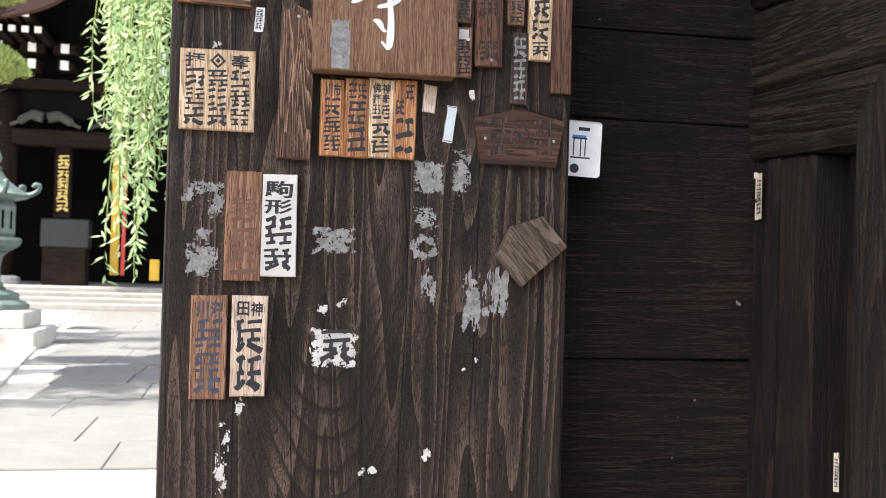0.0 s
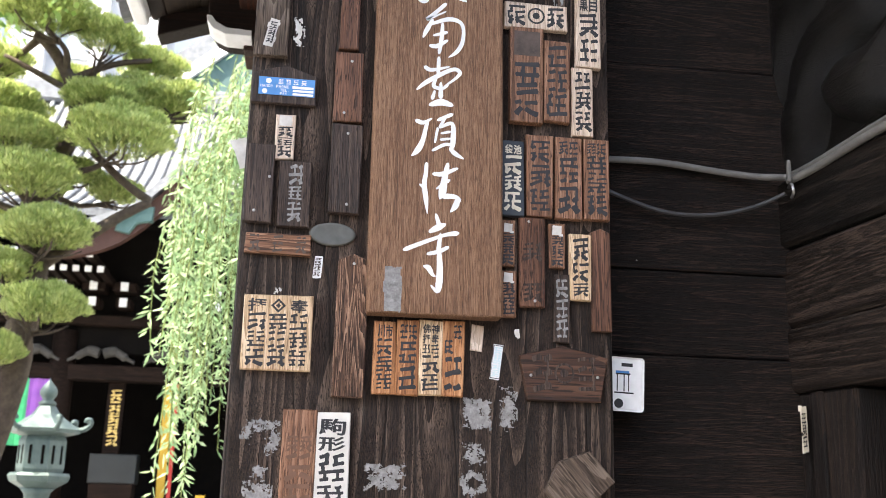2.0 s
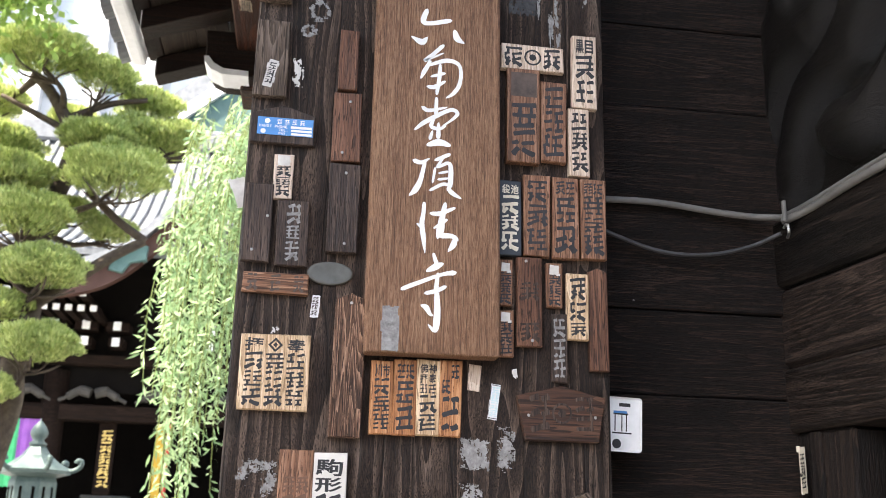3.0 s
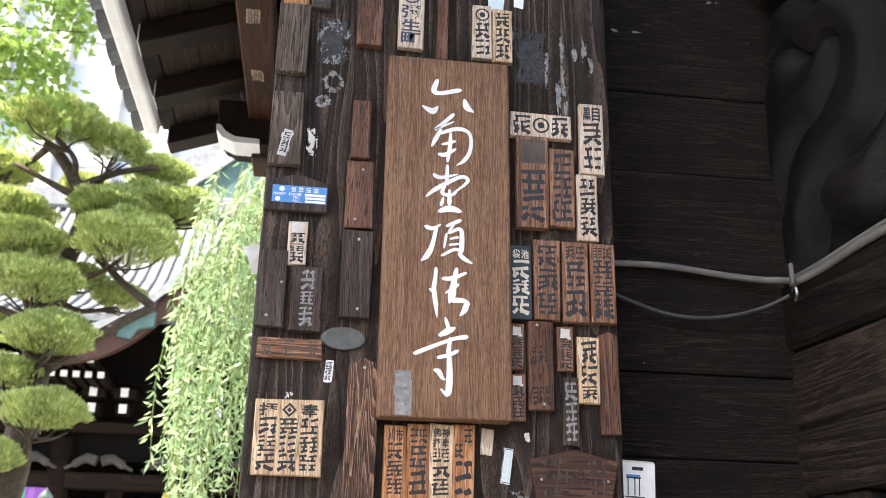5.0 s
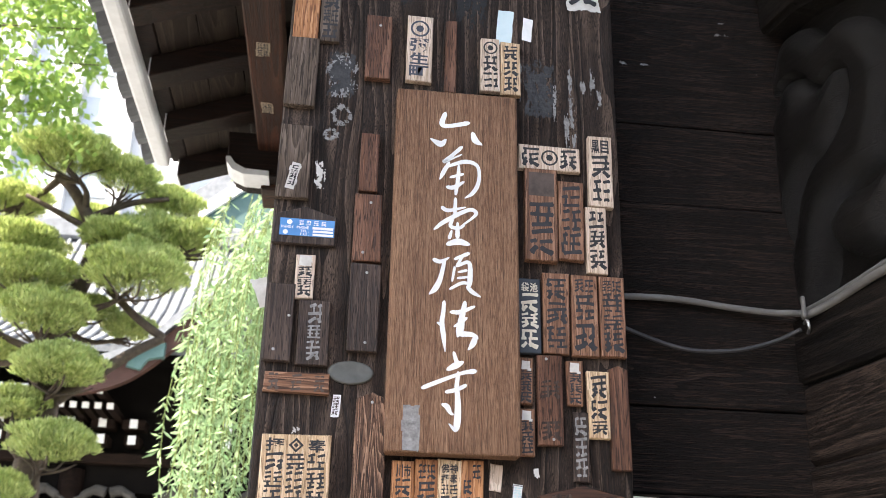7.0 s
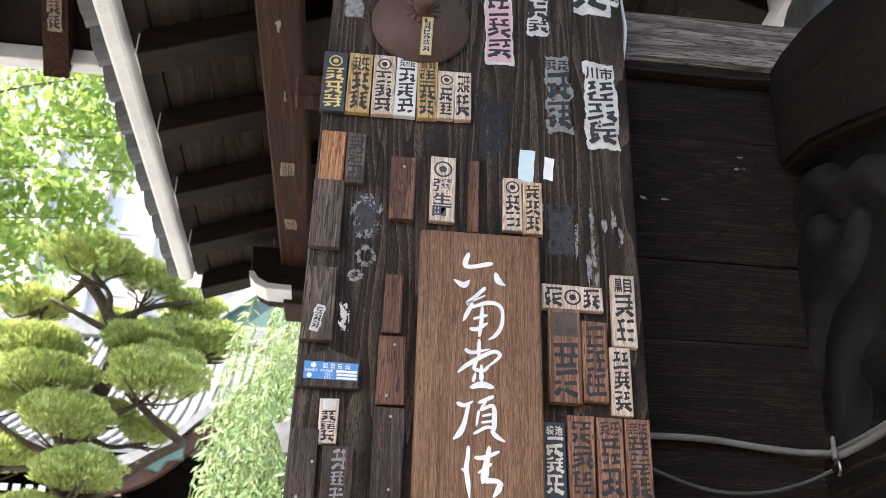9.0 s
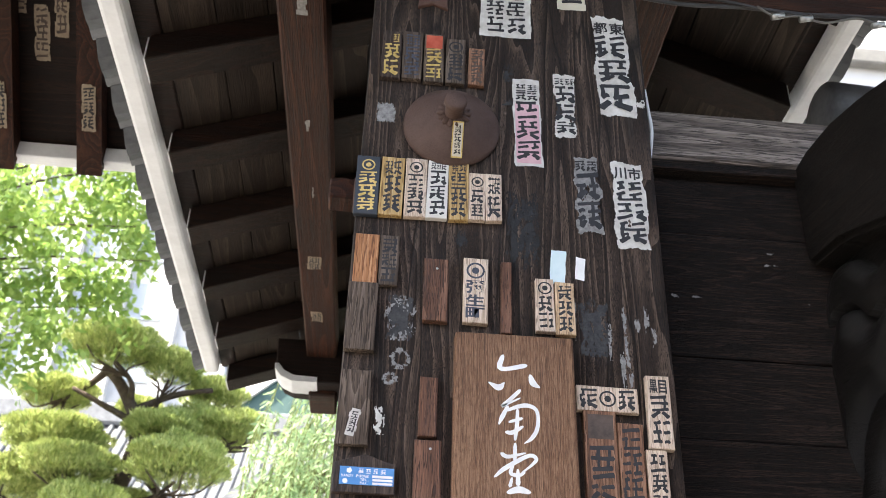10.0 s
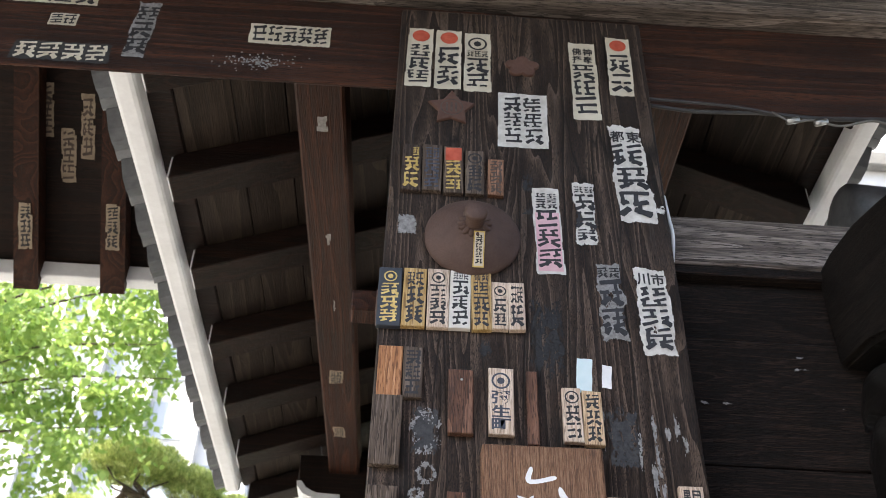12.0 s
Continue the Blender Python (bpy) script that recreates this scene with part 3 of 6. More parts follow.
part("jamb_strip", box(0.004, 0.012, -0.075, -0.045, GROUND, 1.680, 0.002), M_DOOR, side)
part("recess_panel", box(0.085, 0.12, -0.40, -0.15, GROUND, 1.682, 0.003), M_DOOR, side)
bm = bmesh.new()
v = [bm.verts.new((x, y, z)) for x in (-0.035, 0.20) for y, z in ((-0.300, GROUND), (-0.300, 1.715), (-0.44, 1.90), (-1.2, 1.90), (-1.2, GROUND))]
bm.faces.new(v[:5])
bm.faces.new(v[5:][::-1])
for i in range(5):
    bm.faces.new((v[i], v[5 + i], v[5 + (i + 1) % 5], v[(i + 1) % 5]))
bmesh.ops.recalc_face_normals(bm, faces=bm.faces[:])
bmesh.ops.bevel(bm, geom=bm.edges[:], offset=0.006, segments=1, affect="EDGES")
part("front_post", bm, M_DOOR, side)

carving = thing("carved_bracket", "dark timber bracket carved with rolling cloud scrolls", "carving", m=CORNER)


def inside_depth(outline, u, z):
    """How deep grid points lie inside a closed smooth outline (negative outside)."""
    p = np.array([(q.x, q.y) for q in smooth_path([(a, b, 0) for a, b in outline] + [(*outline[0], 0)], 5)])
    best = np.full(u.shape, 9.0)
    odd = np.zeros(u.shape, bool)
    for (ax, az), (bx, bz) in zip(p, np.roll(p, -1, 0)):
        l2 = (bx - ax) ** 2 + (bz - az) ** 2
        if l2 < 1e-12:
            continue
        t = np.clip(((u - ax) * (bx - ax) + (z - az) * (bz - az)) / l2, 0, 1)
        best = np.minimum(best, np.hypot(u - ax - t * (bx - ax), z - az - t * (bz - az)))
        cross = ((az > z) != (bz > z)) & (u < (bx - ax) * (z - az) / (bz - az + 1e-12) + ax)
        odd ^= cross
    return np.where(odd, best, -best)


def rounded(d, width, height):
    t = np.clip(d / width, 0, 1)
    return height * np.sqrt(np.clip(1 - (1 - t) ** 2, 0, 1))


NU, NZ = 150, 235
gu, gz = np.meshgrid(np.linspace(-0.01, 0.62, NU), np.linspace(2.080, 2.80, NZ), indexing="ij")
outer_lobe = ((-0.03, 2.60), (0.02, 2.682), (0.09, 2.682), (0.150, 2.625), (0.215, 2.625), (0.285, 2.575), (0.328, 2.48), (0.305, 2.375), (0.25, 2.31), (0.165, 2.285), (0.105, 2.235), (0.075, 2.13), (-0.03, 2.11))
inner_lobe = ((-0.03, 2.50), (0.03, 2.575), (0.09, 2.562), (0.132, 2.515), (0.185, 2.527), (0.225, 2.495), (0.215, 2.43), (0.150, 2.375), (0.095, 2.355), (0.045, 2.305), (0.015, 2.23), (-0.03, 2.20))
bulb = ((0.112, 2.235), (0.118, 2.190), (0.155, 2.155), (0.205, 2.140), (0.265, 2.155), (0.34, 2.23), (0.42, 2.36), (0.47, 2.52), (0.56, 2.60), (0.60, 2.45), (0.52, 2.26), (0.45, 2.30), (0.37, 2.36), (0.33, 2.31), (0.25, 2.268), (0.17, 2.268))
relief = np.zeros(gu.shape)
relief = np.maximum(relief, rounded(inside_depth(outer_lobe, gu, gz), 0.055, 0.045))
d_in = inside_depth(inner_lobe, gu, gz)
relief = np.where(d_in > -0.007, np.where(d_in > 0, 0.012 + rounded(d_in, 0.07, 0.046), 0.004), relief)
d_b = inside_depth(bulb, gu, gz)
relief = np.where(d_b > -0.008, np.where(d_b > 0, 0.006 + rounded(d_b, 0.07, 0.056), -0.002), relief)
verts = [(0.052 - float(h), -float(a), float(b)) for a, b, h in zip(gu.ravel(), gz.ravel(), relief.ravel())]
faces = [(i * NZ + k, (i + 1) * NZ + k, (i + 1) * NZ + k + 1, i * NZ + k + 1) for i in range(NU - 1) for k in range(NZ - 1)]
me = bpy.data.meshes.new("cloud_relief")
me.from_pydata(verts, [], faces)
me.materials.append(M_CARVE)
for p in me.polygons:
    p.use_smooth = True
ob = new("cloud_relief", me)
ob.parent = carving
# thick overhanging crown of the bracket
bm = bmesh.new()
crown = [(0.0, 2.705), (0.0, 2.955), (-0.07, 2.975), (-0.17, 2.980), (-0.27, 2.965), (-0.40, 2.93), (-0.62, 2.86), (-1.3, 2.80), (-1.3, 2.62), (-0.42, 2.60), (-0.25, 2.66), (-0.12, 2.70)]
v = [bm.verts.new((x, y, z)) for x in (-0.012, 0.22) for y, z in crown]
n = len(crown)
bm.faces.new(v[:n])
bm.faces.new(v[n:][::-1])
for i in range(n):
    bm.faces.new((v[i], v[n + i], v[n + (i + 1) % n], v[(i + 1) % n]))
bmesh.ops.recalc_face_normals(bm, faces=bm.faces[:])
bmesh.ops.bevel(bm, geom=bm.edges[:], offset=0.012, segments=2, affect="EDGES")
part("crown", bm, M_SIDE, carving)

# cables along the wall
cable = thing("cable_run", "grey sheathed cables clipped along dark timber", "cable", m=pose(0.34, 1.47, 2.05))
part("main_cable", tube(smooth_path([(-0.02, -0.005, 0.045), (0.12, -0.006, 0.047), (0.25, -0.008, 0.035), (0.335, -0.022, 0.028), (0.375, -0.065, 0.032), (0.42, -0.40, 0.052), (0.50, -1.0, 0.06)], 8), 0.0065, 8), M_CABLE, cable, smooth=True)
part("second_cable", tube(smooth_path([(0.352, -0.05, 0.012), (0.375, -0.12, 0.020), (0.40, -0.35, 0.030), (0.50, -1.0, 0.035)], 6), 0.0075, 8), M_CABLE, cable, smooth=True)
part("slack_wire", tube(smooth_path([(-0.02, -0.005, 0.006), (0.04, -0.008, -0.022), (0.13, -0.012, -0.050), (0.22, -0.014, -0.050), (0.30, -0.018, -0.030), (0.348, -0.045, -0.010)], 8), 0.004, 7), M_CABLEDARK, cable, smooth=True)
part("clip", box(0.341, 0.348, -0.073, -0.064, 0.004, 0.046, 0.002), M_CABLE, cable)
part("hook", tube(smooth_path([(0.352, -0.05, 0.0), (0.345, -0.075, -0.002), (0.345, -0.08, -0.018), (0.352, -0.06, -0.022)], 5), 0.003, 6), M_STEEL, cable, smooth=True)

# ---- writing ----
_glyphs = {}


def glyph(ch, heavy=0.0):
    """The outline of a character in the built-in font, fitted to a unit cell: points and faces."""
    if (ch, heavy) not in _glyphs:
        cu = bpy.data.curves.new("letter", "FONT")
        cu.body, cu.size, cu.resolution_u, cu.offset = ch, 1.0, 3, heavy
        ob = bpy.data.objects.new("letter", cu)
        scene.collection.objects.link(ob)
        me = bpy.data.meshes.new_from_object(ob.evaluated_get(bpy.context.evaluated_depsgraph_get()))
        bpy.data.objects.remove(ob)
        bpy.data.curves.remove(cu)
        p = np.array([v.co[:2] for v in me.vertices]) if len(me.vertices) else np.zeros((0, 2))
        if len(p):
            p = (p - p.min(0)) / np.maximum(p.max(0) - p.min(0), 1e-6) - 0.5
        _glyphs[ch, heavy] = (p, [tuple(f.vertices) for f in me.polygons])
        bpy.data.meshes.remove(me)
    return _glyphs[ch, heavy]


def add_glyph(bm, ch, cx, cz, w, h, y, heavy=0.0, warp=None):
    p, faces = glyph(ch, heavy)
    vs = []
    for a, b in p:
        if warp:
            a, b = warp(a, b)
        vs.append(bm.verts.new((cx + a * w, y, cz + b * h)))
    for f in faces:
        try:
            bm.faces.new([vs[k] for k in f])
        except ValueError:
            pass


def quad(bm, x0, x1, z0, z1, y):
    bm.faces.new([bm.verts.new(v) for v in ((x0, y, z0), (x1, y, z0), (x1, y, z1), (x0, y, z1))])


def add_bars(bm, rng, cx, cz, w, h, y):
    """One unlettered sign: heavy plain bars, flat, upright and aslant, that fill its cell."""
    bars = []
    rows = rng.choice((3, 4))
    zs = [0.40 - 0.80 * i / (rows - 1) for i in range(rows)]
    split = rng.uniform(-0.16, 0.16)
    for i, z in enumerate(zs):
        x0, x1 = -rng.uniform(0.38, 0.48), rng.uniform(0.38, 0.48)
        rise = rng.uniform(0.0, 0.06)
        if i == rows - 1 and rng.random() < 0.6:
            bars += [(split - 0.06, z + 0.18, x0, z - 0.06, 1.0), (split + 0.10, z + 0.16, x1, z - 0.05, 1.25)]
        elif rng.random() < 0.55:
            bars += [(x0, z - rise, split - 0.09, z + rise, 0.95), (split + 0.07, z - rise, x1, z + rise, 0.95)]
        else:
            bars.append((x0, z - rise, x1, z + rise, 1.05))
    for i in range(rows - 1):
        for x in (split - rng.uniform(0.18, 0.30), split + rng.uniform(0.16, 0.28)):
            if rng.random() < 0.6:
                bars.append((x + rng.uniform(-0.05, 0.05), zs[i] + 0.02, x, zs[i + 1] - 0.02, 1.0))
    for i, (x0, z0, x1, z1, k) in enumerate(bars):
        a, b = Vector((cx + x0 * w, 0, cz + z0 * h)), Vector((cx + x1 * w, 0, cz + z1 * h))
        d = (b - a).normalized()
        side = Vector((-d.z, 0, d.x))
        # bars that lie flat take their weight from the height, upright ones from the width
        t = k * (0.230 / rows * h * abs(d.x) + 0.070 * w * abs(d.z)) * rng.uniform(0.9, 1.12)
        mid = (a + b) / 2 + side * t * rng.uniform(-0.3, 0.3)
        rim = [a + side * t * 0.8, mid + side * t * 0.85, b + side * t * 1.05, b + d * t * 0.35, b - side * t * 1.05, mid - side * t * 0.85, a - side * t * 0.95, a - d * t * 0.25]
        bm.faces.new([bm.verts.new((q.x, y - 0.00002 * i, q.z)) for q in rim])


def add_disc(bm, cx, cz, r0, r1, y, n=20):
    """A ring (or a disc where r0 is 0)."""
    o = [bm.verts.new((cx + r1 * math.cos(2 * math.pi * k / n), y, cz + r1 * math.sin(2 * math.pi * k / n))) for k in range(n)]
    if r0 <= 0:
        bm.faces.new(o)
        return
    i_ = [bm.verts.new((cx + r0 * math.cos(2 * math.pi * k / n), y, cz + r0 * math.sin(2 * math.pi * k / n))) for k in range(n)]
    for k in range(n):
        bm.faces.new((o[k], o[(k + 1) % n], i_[(k + 1) % n], i_[k]))


def rows_of_signs(bm, rng, rows, w, h, y, mx=0.12, mz=0.05):
    """rows: (relative height, signs). '#' is a bar stack, 'o' a ring crest, 'v' a diamond crest, other signs are lettered."""
    total = sum(r[0] for r in rows)
    z = h / 2 * (1 - 2 * mz)
    for rh, signs in rows:
        ch = h * (1 - 2 * mz) * rh / total
        n = len(signs)
        cw = w * (1 - 2 * mx) / n
        for i, s in enumerate(signs):
            cx = -w * (0.5 - mx) + cw * (i + 0.5)
            cz = z - ch / 2
            gw, gh = cw * (1.0 if n == 1 else 0.9), ch * 0.92
            if s == "#":
                add_bars(bm, rng, cx, cz, gw, gh, y)
            elif s == "o":
                r = min(gw, gh) / 2
                add_disc(bm, cx, cz, r * 0.78, r, y)
                add_disc(bm, cx, cz, 0, r * 0.42, y, 8)
            elif s == "v":
                r = min(gw, gh) * 0.56
                add_disc(bm, cx, cz, r * 0.62, r, y, 4)
                add_disc(bm, cx, cz, 0, r * 0.34, y, 4)
            elif s != " ":
                add_glyph(bm, s, cx, cz, gw, gh, y, 0.026)
        z -= ch


# ---- nameplates on the post ----
PLATES = "votive nameplates on the gate post"
FACE = PY
_count = [0]


def nails(parent, places, y):
    for x, z in places:
        bm = bmesh.new()
        bmesh.ops.create_uvsphere(bm, u_segments=8, v_segments=5, radius=0.0026, matrix=Matrix.Translation((x, y, z)) @ Matrix.Diagonal((1, 0.5, 1, 1)))
        part("nail", bm, M_STEEL, parent, "small bright nail head", smooth=True)


def plate(x, z, w, h, wood_mat, label, rows=(), ink=None, th=0.012, nail=(), lean=0.0, shape="", front=FACE, name="nameplate", mx=0.12, lettering="lettering", inklabel=""):
    """A wooden nameplate nailed to the post, its centre at x, z."""
    _count[0] += 1
    rng = random.Random(_count[0])
    ob = thing(name, label, name.replace("blank_", "").replace("_", " "), PLATES if name.endswith("nameplate") else "", m=pose(x, front, z, 0, lean + rng.uniform(-0.5, 0.5), 0))
    if shape == "roof":
        o = [(-w / 2, -h / 2), (w / 2, -h / 2), (w / 2, h / 2 - w * 0.22), (0, h / 2), (-w / 2, h / 2 - w * 0.22)]
        bm = prism(o, -th, 0, 0.0015)
    elif shape == "tablet":
        o = [(-w * 0.41, -h / 2), (w * 0.41, -h / 2), (w / 2, h * 0.30), (0, h / 2), (-w / 2, h * 0.30)]
        bm = prism(o, -th, 0, 0.0015)
    elif shape == "lowroof":
        o = [(-w / 2, -h / 2), (w / 2, -h / 2), (w / 2, h * 0.26), (0, h / 2), (-w / 2, h * 0.26)]
        bm = prism(o, -th, 0, 0.0015)
    else:
        # sawn edges, none quite square
        j = lambda: rng.uniform(-0.0012, 0.0012)
        o = [(-w / 2 + j(), -h / 2 + j()), (w / 2 + j(), -h / 2 + j()), (w / 2 + j(), h / 2 + j()), (-w / 2 + j(), h / 2 + j())]
        bm = prism(o, -th, 0, 0.0015)
    part("board", bm, wood_mat, ob)
    if rows:
        bm = bmesh.new()
        rows_of_signs(bm, rng, rows, w, h * (0.8 if shape else 1.0), -th - 0.0004, mx)
        part(lettering, bm, ink or M_INK, ob, inklabel)
    nails(ob, nail, -th - 0.0008)
    return ob


def sheet(w, h, y, rng, torn=0.0, cell=0.0028, curl=0.0, rough=1.0, hole=0.0, bm=None):
    """A thin paper or paint film: a fine grid, its margin torn and holed by noise."""
    bm = bm or bmesh.new()
    nx, nz = max(2, round(w / cell)), max(2, round(h / cell))
    off = Vector((rng.uniform(0, 50), rng.uniform(0, 50), rng.uniform(0, 50)))
    vs = {}

    def vert(i, k):
        if (i, k) not in vs:
            a, b = i / nx - 0.5, k / nz - 0.5
            p = Vector((a * w * 40, b * h * 18, 0)) + off
            dx = noise.noise(p * 2.1) * cell * 0.5
            dz = noise.noise(p * 2.3 + Vector((9, 0, 0))) * cell * 0.5
            up = (noise.noise(p * 0.7) * 0.5 + 0.5) * 0.0012 * rough + curl * max(0, abs(a) * 2 - 0.7) * 0.01
            vs[i, k] = bm.verts.new((a * w + dx, y - up, b * h + dz))
        return vs[i, k]

    for i in range(nx):
        for k in range(nz):
            a, b = (i + 0.5) / nx - 0.5, (k + 0.5) / nz - 0.5
            edge = min(0.5 - abs(a), (0.5 - abs(b)) * h / w) * w
            p = Vector((a * w * 60, b * h * 30, 3)) + off
            nval = noise.fractal(p * 0.55, 0.9, 2.0, 4)
            if torn and edge < torn * (0.5 + 0.9 * nval):
                continue
            if hole and nval > 1.0 - hole:
                continue
            bm.faces.new((vert(i, k), vert(i + 1, k), vert(i + 1, k + 1), vert(i, k + 1)))
    return bm


def sticker(x, z, w, h, material, label, rows=(), ink=None, torn=0.0, lean=0.0, hole=0.0, name="paper_label", border=None, mx=0.10, seal=None, front=FACE, curl=0.0, inklabel=""):
    """A printed paper label pasted on the wood."""
    _count[0] += 1
    rng = random.Random(_count[0])
    ob = thing(name, label, "paper label", "paper labels on the gate", m=pose(x, front, z, 0, lean, 0))
    part("paper", sheet(w, h, -0.0008, rng, torn, 0.0045 if not torn else 0.0017, curl, 1.0 if torn else 0.25, hole), material, ob)
    if border:
        bm = bmesh.new()
        for x0, x1, z0, z1 in ((-0.46, 0.46, 0.455, 0.475), (-0.46, 0.46, -0.475, -0.455), (-0.46, -0.42, -0.455, 0.455), (0.42, 0.46, -0.455, 0.455)):
            quad(bm, x0 * w, x1 * w, z0 * h, z1 * h, -0.0026)
        part("border", bm, border, ob)
    if seal:
        bm = bmesh.new()
        add_disc(bm, 0, h * 0.36, 0, w * 0.34, -0.0025, 18)
        part("seal", bm, seal, ob, "red printed seal")
    if rows:
        bm = bmesh.new()
        hh = h * (0.74 if seal else 0.96)
        rows_of_signs(bm, rng, rows, w, hh, -0.0027, mx)
        if seal:
            bmesh.ops.translate(bm, verts=bm.verts[:], vec=(0, 0, -h * 0.11))
        part("lettering", bm, ink or M_INK, ob, inklabel)
    return ob


def flake(x, z, w, h, material, label, kind="blob", amount=0.5, name="paint_residue", lean=0.0, streak=1.0, cell=0.0014):
    """What is left of old paper or paint: broken flakes in the form of a blob, ring or upright streaks."""
    _count[0] += 1
    rng = random.Random(_count[0] * 3)
    off = Vector((rng.uniform(0, 90), rng.uniform(0, 90), 0))
    bm = bmesh.new()
    nx, nz = max(3, round(w / cell)), max(3, round(h / cell))
    vs = {}

    def vert(i, k):
        if (i, k) not in vs:
            a, b = i / nx - 0.5, k / nz - 0.5
            p = Vector((a * w * 300, b * h * 300, 0)) + off
            vs[i, k] = bm.verts.new((a * w + noise.noise(p) * cell * 0.6, -0.0006 - 0.0009 * abs(noise.noise(p * 0.3)), b * h + noise.noise(p + Vector((5, 5, 5))) * cell * 0.6))
        return vs[i, k]

    for i in range(nx):
        for k in range(nz):
            a, b = (i + 0.5) / nx * 2 - 1, (k + 0.5) / nz * 2 - 1
            r = math.hypot(a, b)
            n1 = noise.fractal(Vector((a * w * 45, b * h * 45 / streak, 7)) + off, 0.6, 2.0, 4)
            n2 = noise.noise(Vector((a * w * 220, b * h * 220 / streak, 1)) + off)
            if kind == "ring":
                s = 0.42 - abs(r - 0.68) * 1.7
            elif kind == "hook":
                s = 0.42 - abs(r - 0.68) * 1.7 - (0.9 if b < -0.1 and a < 0.2 else 0)
            elif kind == "box":
                s = 0.75 - max(abs(a), abs(b)) ** 4
            else:
                s = 0.62 - r * 0.75
            if s + n1 * 0.62 + n2 * 0.42 > 1 - amount - 0.30:
                bm.faces.new((vert(i, k), vert(i + 1, k), vert(i + 1, k + 1), vert(i, k + 1)))
    if not bm.faces:
        quad(bm, -w / 4, w / 4, -h / 4, h / 4, -0.001)
    ob = finish(name, bm, material)
    ob.matrix_basis = pose(x, FACE, z, 0, lean, 0)
    return tagged(ob, label, "paint residue", "paper and paint residues on the post")


# the temple's own sign board
sign = thing("temple_sign", "brown timber sign board with white brushed characters", "sign", m=pose(0.0315, FACE, 2.0885, 0, -0.35, 0))
part("board", box(-0.1085, 0.1085, -0.036, 0.0, -0.3255, 0.3255, 0.004, seg=2), M_BOARD, sign)


def ribbon(points, bm, y):
    """One brush stroke in millimetres: a smooth band whose width swells and tapers."""
    p = smooth_path([Vector((a, w, b)) for a, b, w in points], 6)
    left, right = [], []
    for i, q in enumerate(p):
        d = p[min(i + 1, len(p) - 1)] - p[max(i - 1, 0)]
        d = Vector((d.x, 0, d.z)).normalized()
        h = max(q.y, 0.6) * 0.5 * (0.72 if i in (0, len(p) - 1) else 1.0)
        for side, s in ((left, 1), (right, -1)):
            side.append(bm.verts.new(((q.x - s * d.z * h) / 1000, y, (q.z + s * d.x * h) / 1000)))
    for i in range(len(p) - 1):
        bm.faces.new((left[i], left[i + 1], right[i + 1], right[i]))
    for i, s in ((0, -1), (len(p) - 1, 1)):
        q, e = p[i], p[max(i - 1, 0)] if i else p[1]
        d = Vector((q.x - e.x, 0, q.z - e.z)).normalized() * max(q.y, 0.6) * 0.32
        tip = bm.verts.new(((q.x + d.x) / 1000, y, (q.z + d.z) / 1000))
        bm.faces.new((left[i], right[i], tip))


# brush strokes of each character: x, z, width in millimetres
def draw_character(strokes):
    bm = bmesh.new()
    for i, s in enumerate(strokes):
        ribbon(s, bm, -0.0366 - 0.00006 * i)
    bmesh.ops.recalc_face_normals(bm, faces=bm.faces)
    part("character", bm, M_WHITE, sign, "white brushed character")


# 六
draw_character((((-22, 281, 8.0), (-28, 259, 10.0), (-16, 255, 8.0), (20, 264, 9.0)), ((-48, 227, 3.0), (-30, 218, 12.0), (-20, 228, 3.0)), ((27, 245, 7.0), (32, 230, 12.0), (44, 222, 3.0))))
# 角
draw_character((((8, 215, 7.0), (-8, 198, 7.0), (-24, 183, 6.0), (-12, 189, 4.0), (8, 200, 3.0)), ((-14, 183, 6.0), (-24, 163, 8.0), (-30, 149, 3.0)), ((-19, 174, 5.0), (12, 186, 8.0), (32, 183, 7.0), (39, 169, 6.0), (37, 144, 7.0), (27, 126, 7.0), (14, 116, 2.0)), ((3, 178, 5.0), (2, 154, 7.0), (-2, 122, 6.0)), ((-12, 154, 5.0), (11, 162, 6.0)), ((-18, 135, 6.0), (-6, 135, 8.0), (12, 147, 5.0))))
# 堂
draw_character((((-2, 115, 6.0), (-3, 84, 7.0)), ((-26, 96, 7.0), (-14, 91, 7.0), (16, 99, 3.0)), ((-38, 54, 4.0), (-20, 70, 8.0), (20, 94, 7.0), (34, 90, 7.0), (27, 79, 5.0), (8, 63, 3.0)), ((-6, 77, 5.0), (-10, 62, 7.0), (4, 59, 6.0), (14, 65, 4.0)), ((2, 69, 5.0), (2, 42, 9.0)), ((-8, 54, 4.0), (-12, 39, 7.0)), ((-16, 28, 7.0), (3, 34, 12.0), (22, 30, 7.0))))
# 頂
draw_character((((-38, -1, 8.0), (-26, -4, 7.0), (-12, 4, 3.0)), ((-19, 0, 6.0), (-26, -34, 8.0), (-34, -52, 10.0), (-44, -63, 3.0)), ((-2, 2, 6.0), (22, 14, 7.0)), ((11, 8, 5.0), (1, -11, 5.0)), ((-2, -12, 5.0), (-6, -38, 4.0)), ((1, -11, 5.0), (22, -3, 7.0), (24, -33, 9.0), (22, -47, 6.0)), ((4, -21, 4.0), (19, -17, 5.0)), ((3, -32, 5.0), (20, -29, 4.0)), ((-10, -52, 5.0), (11, -40, 6.0), (26, -42, 5.0)), ((19, -46, 6.0), (28, -55, 8.0), (42, -63, 3.0))))
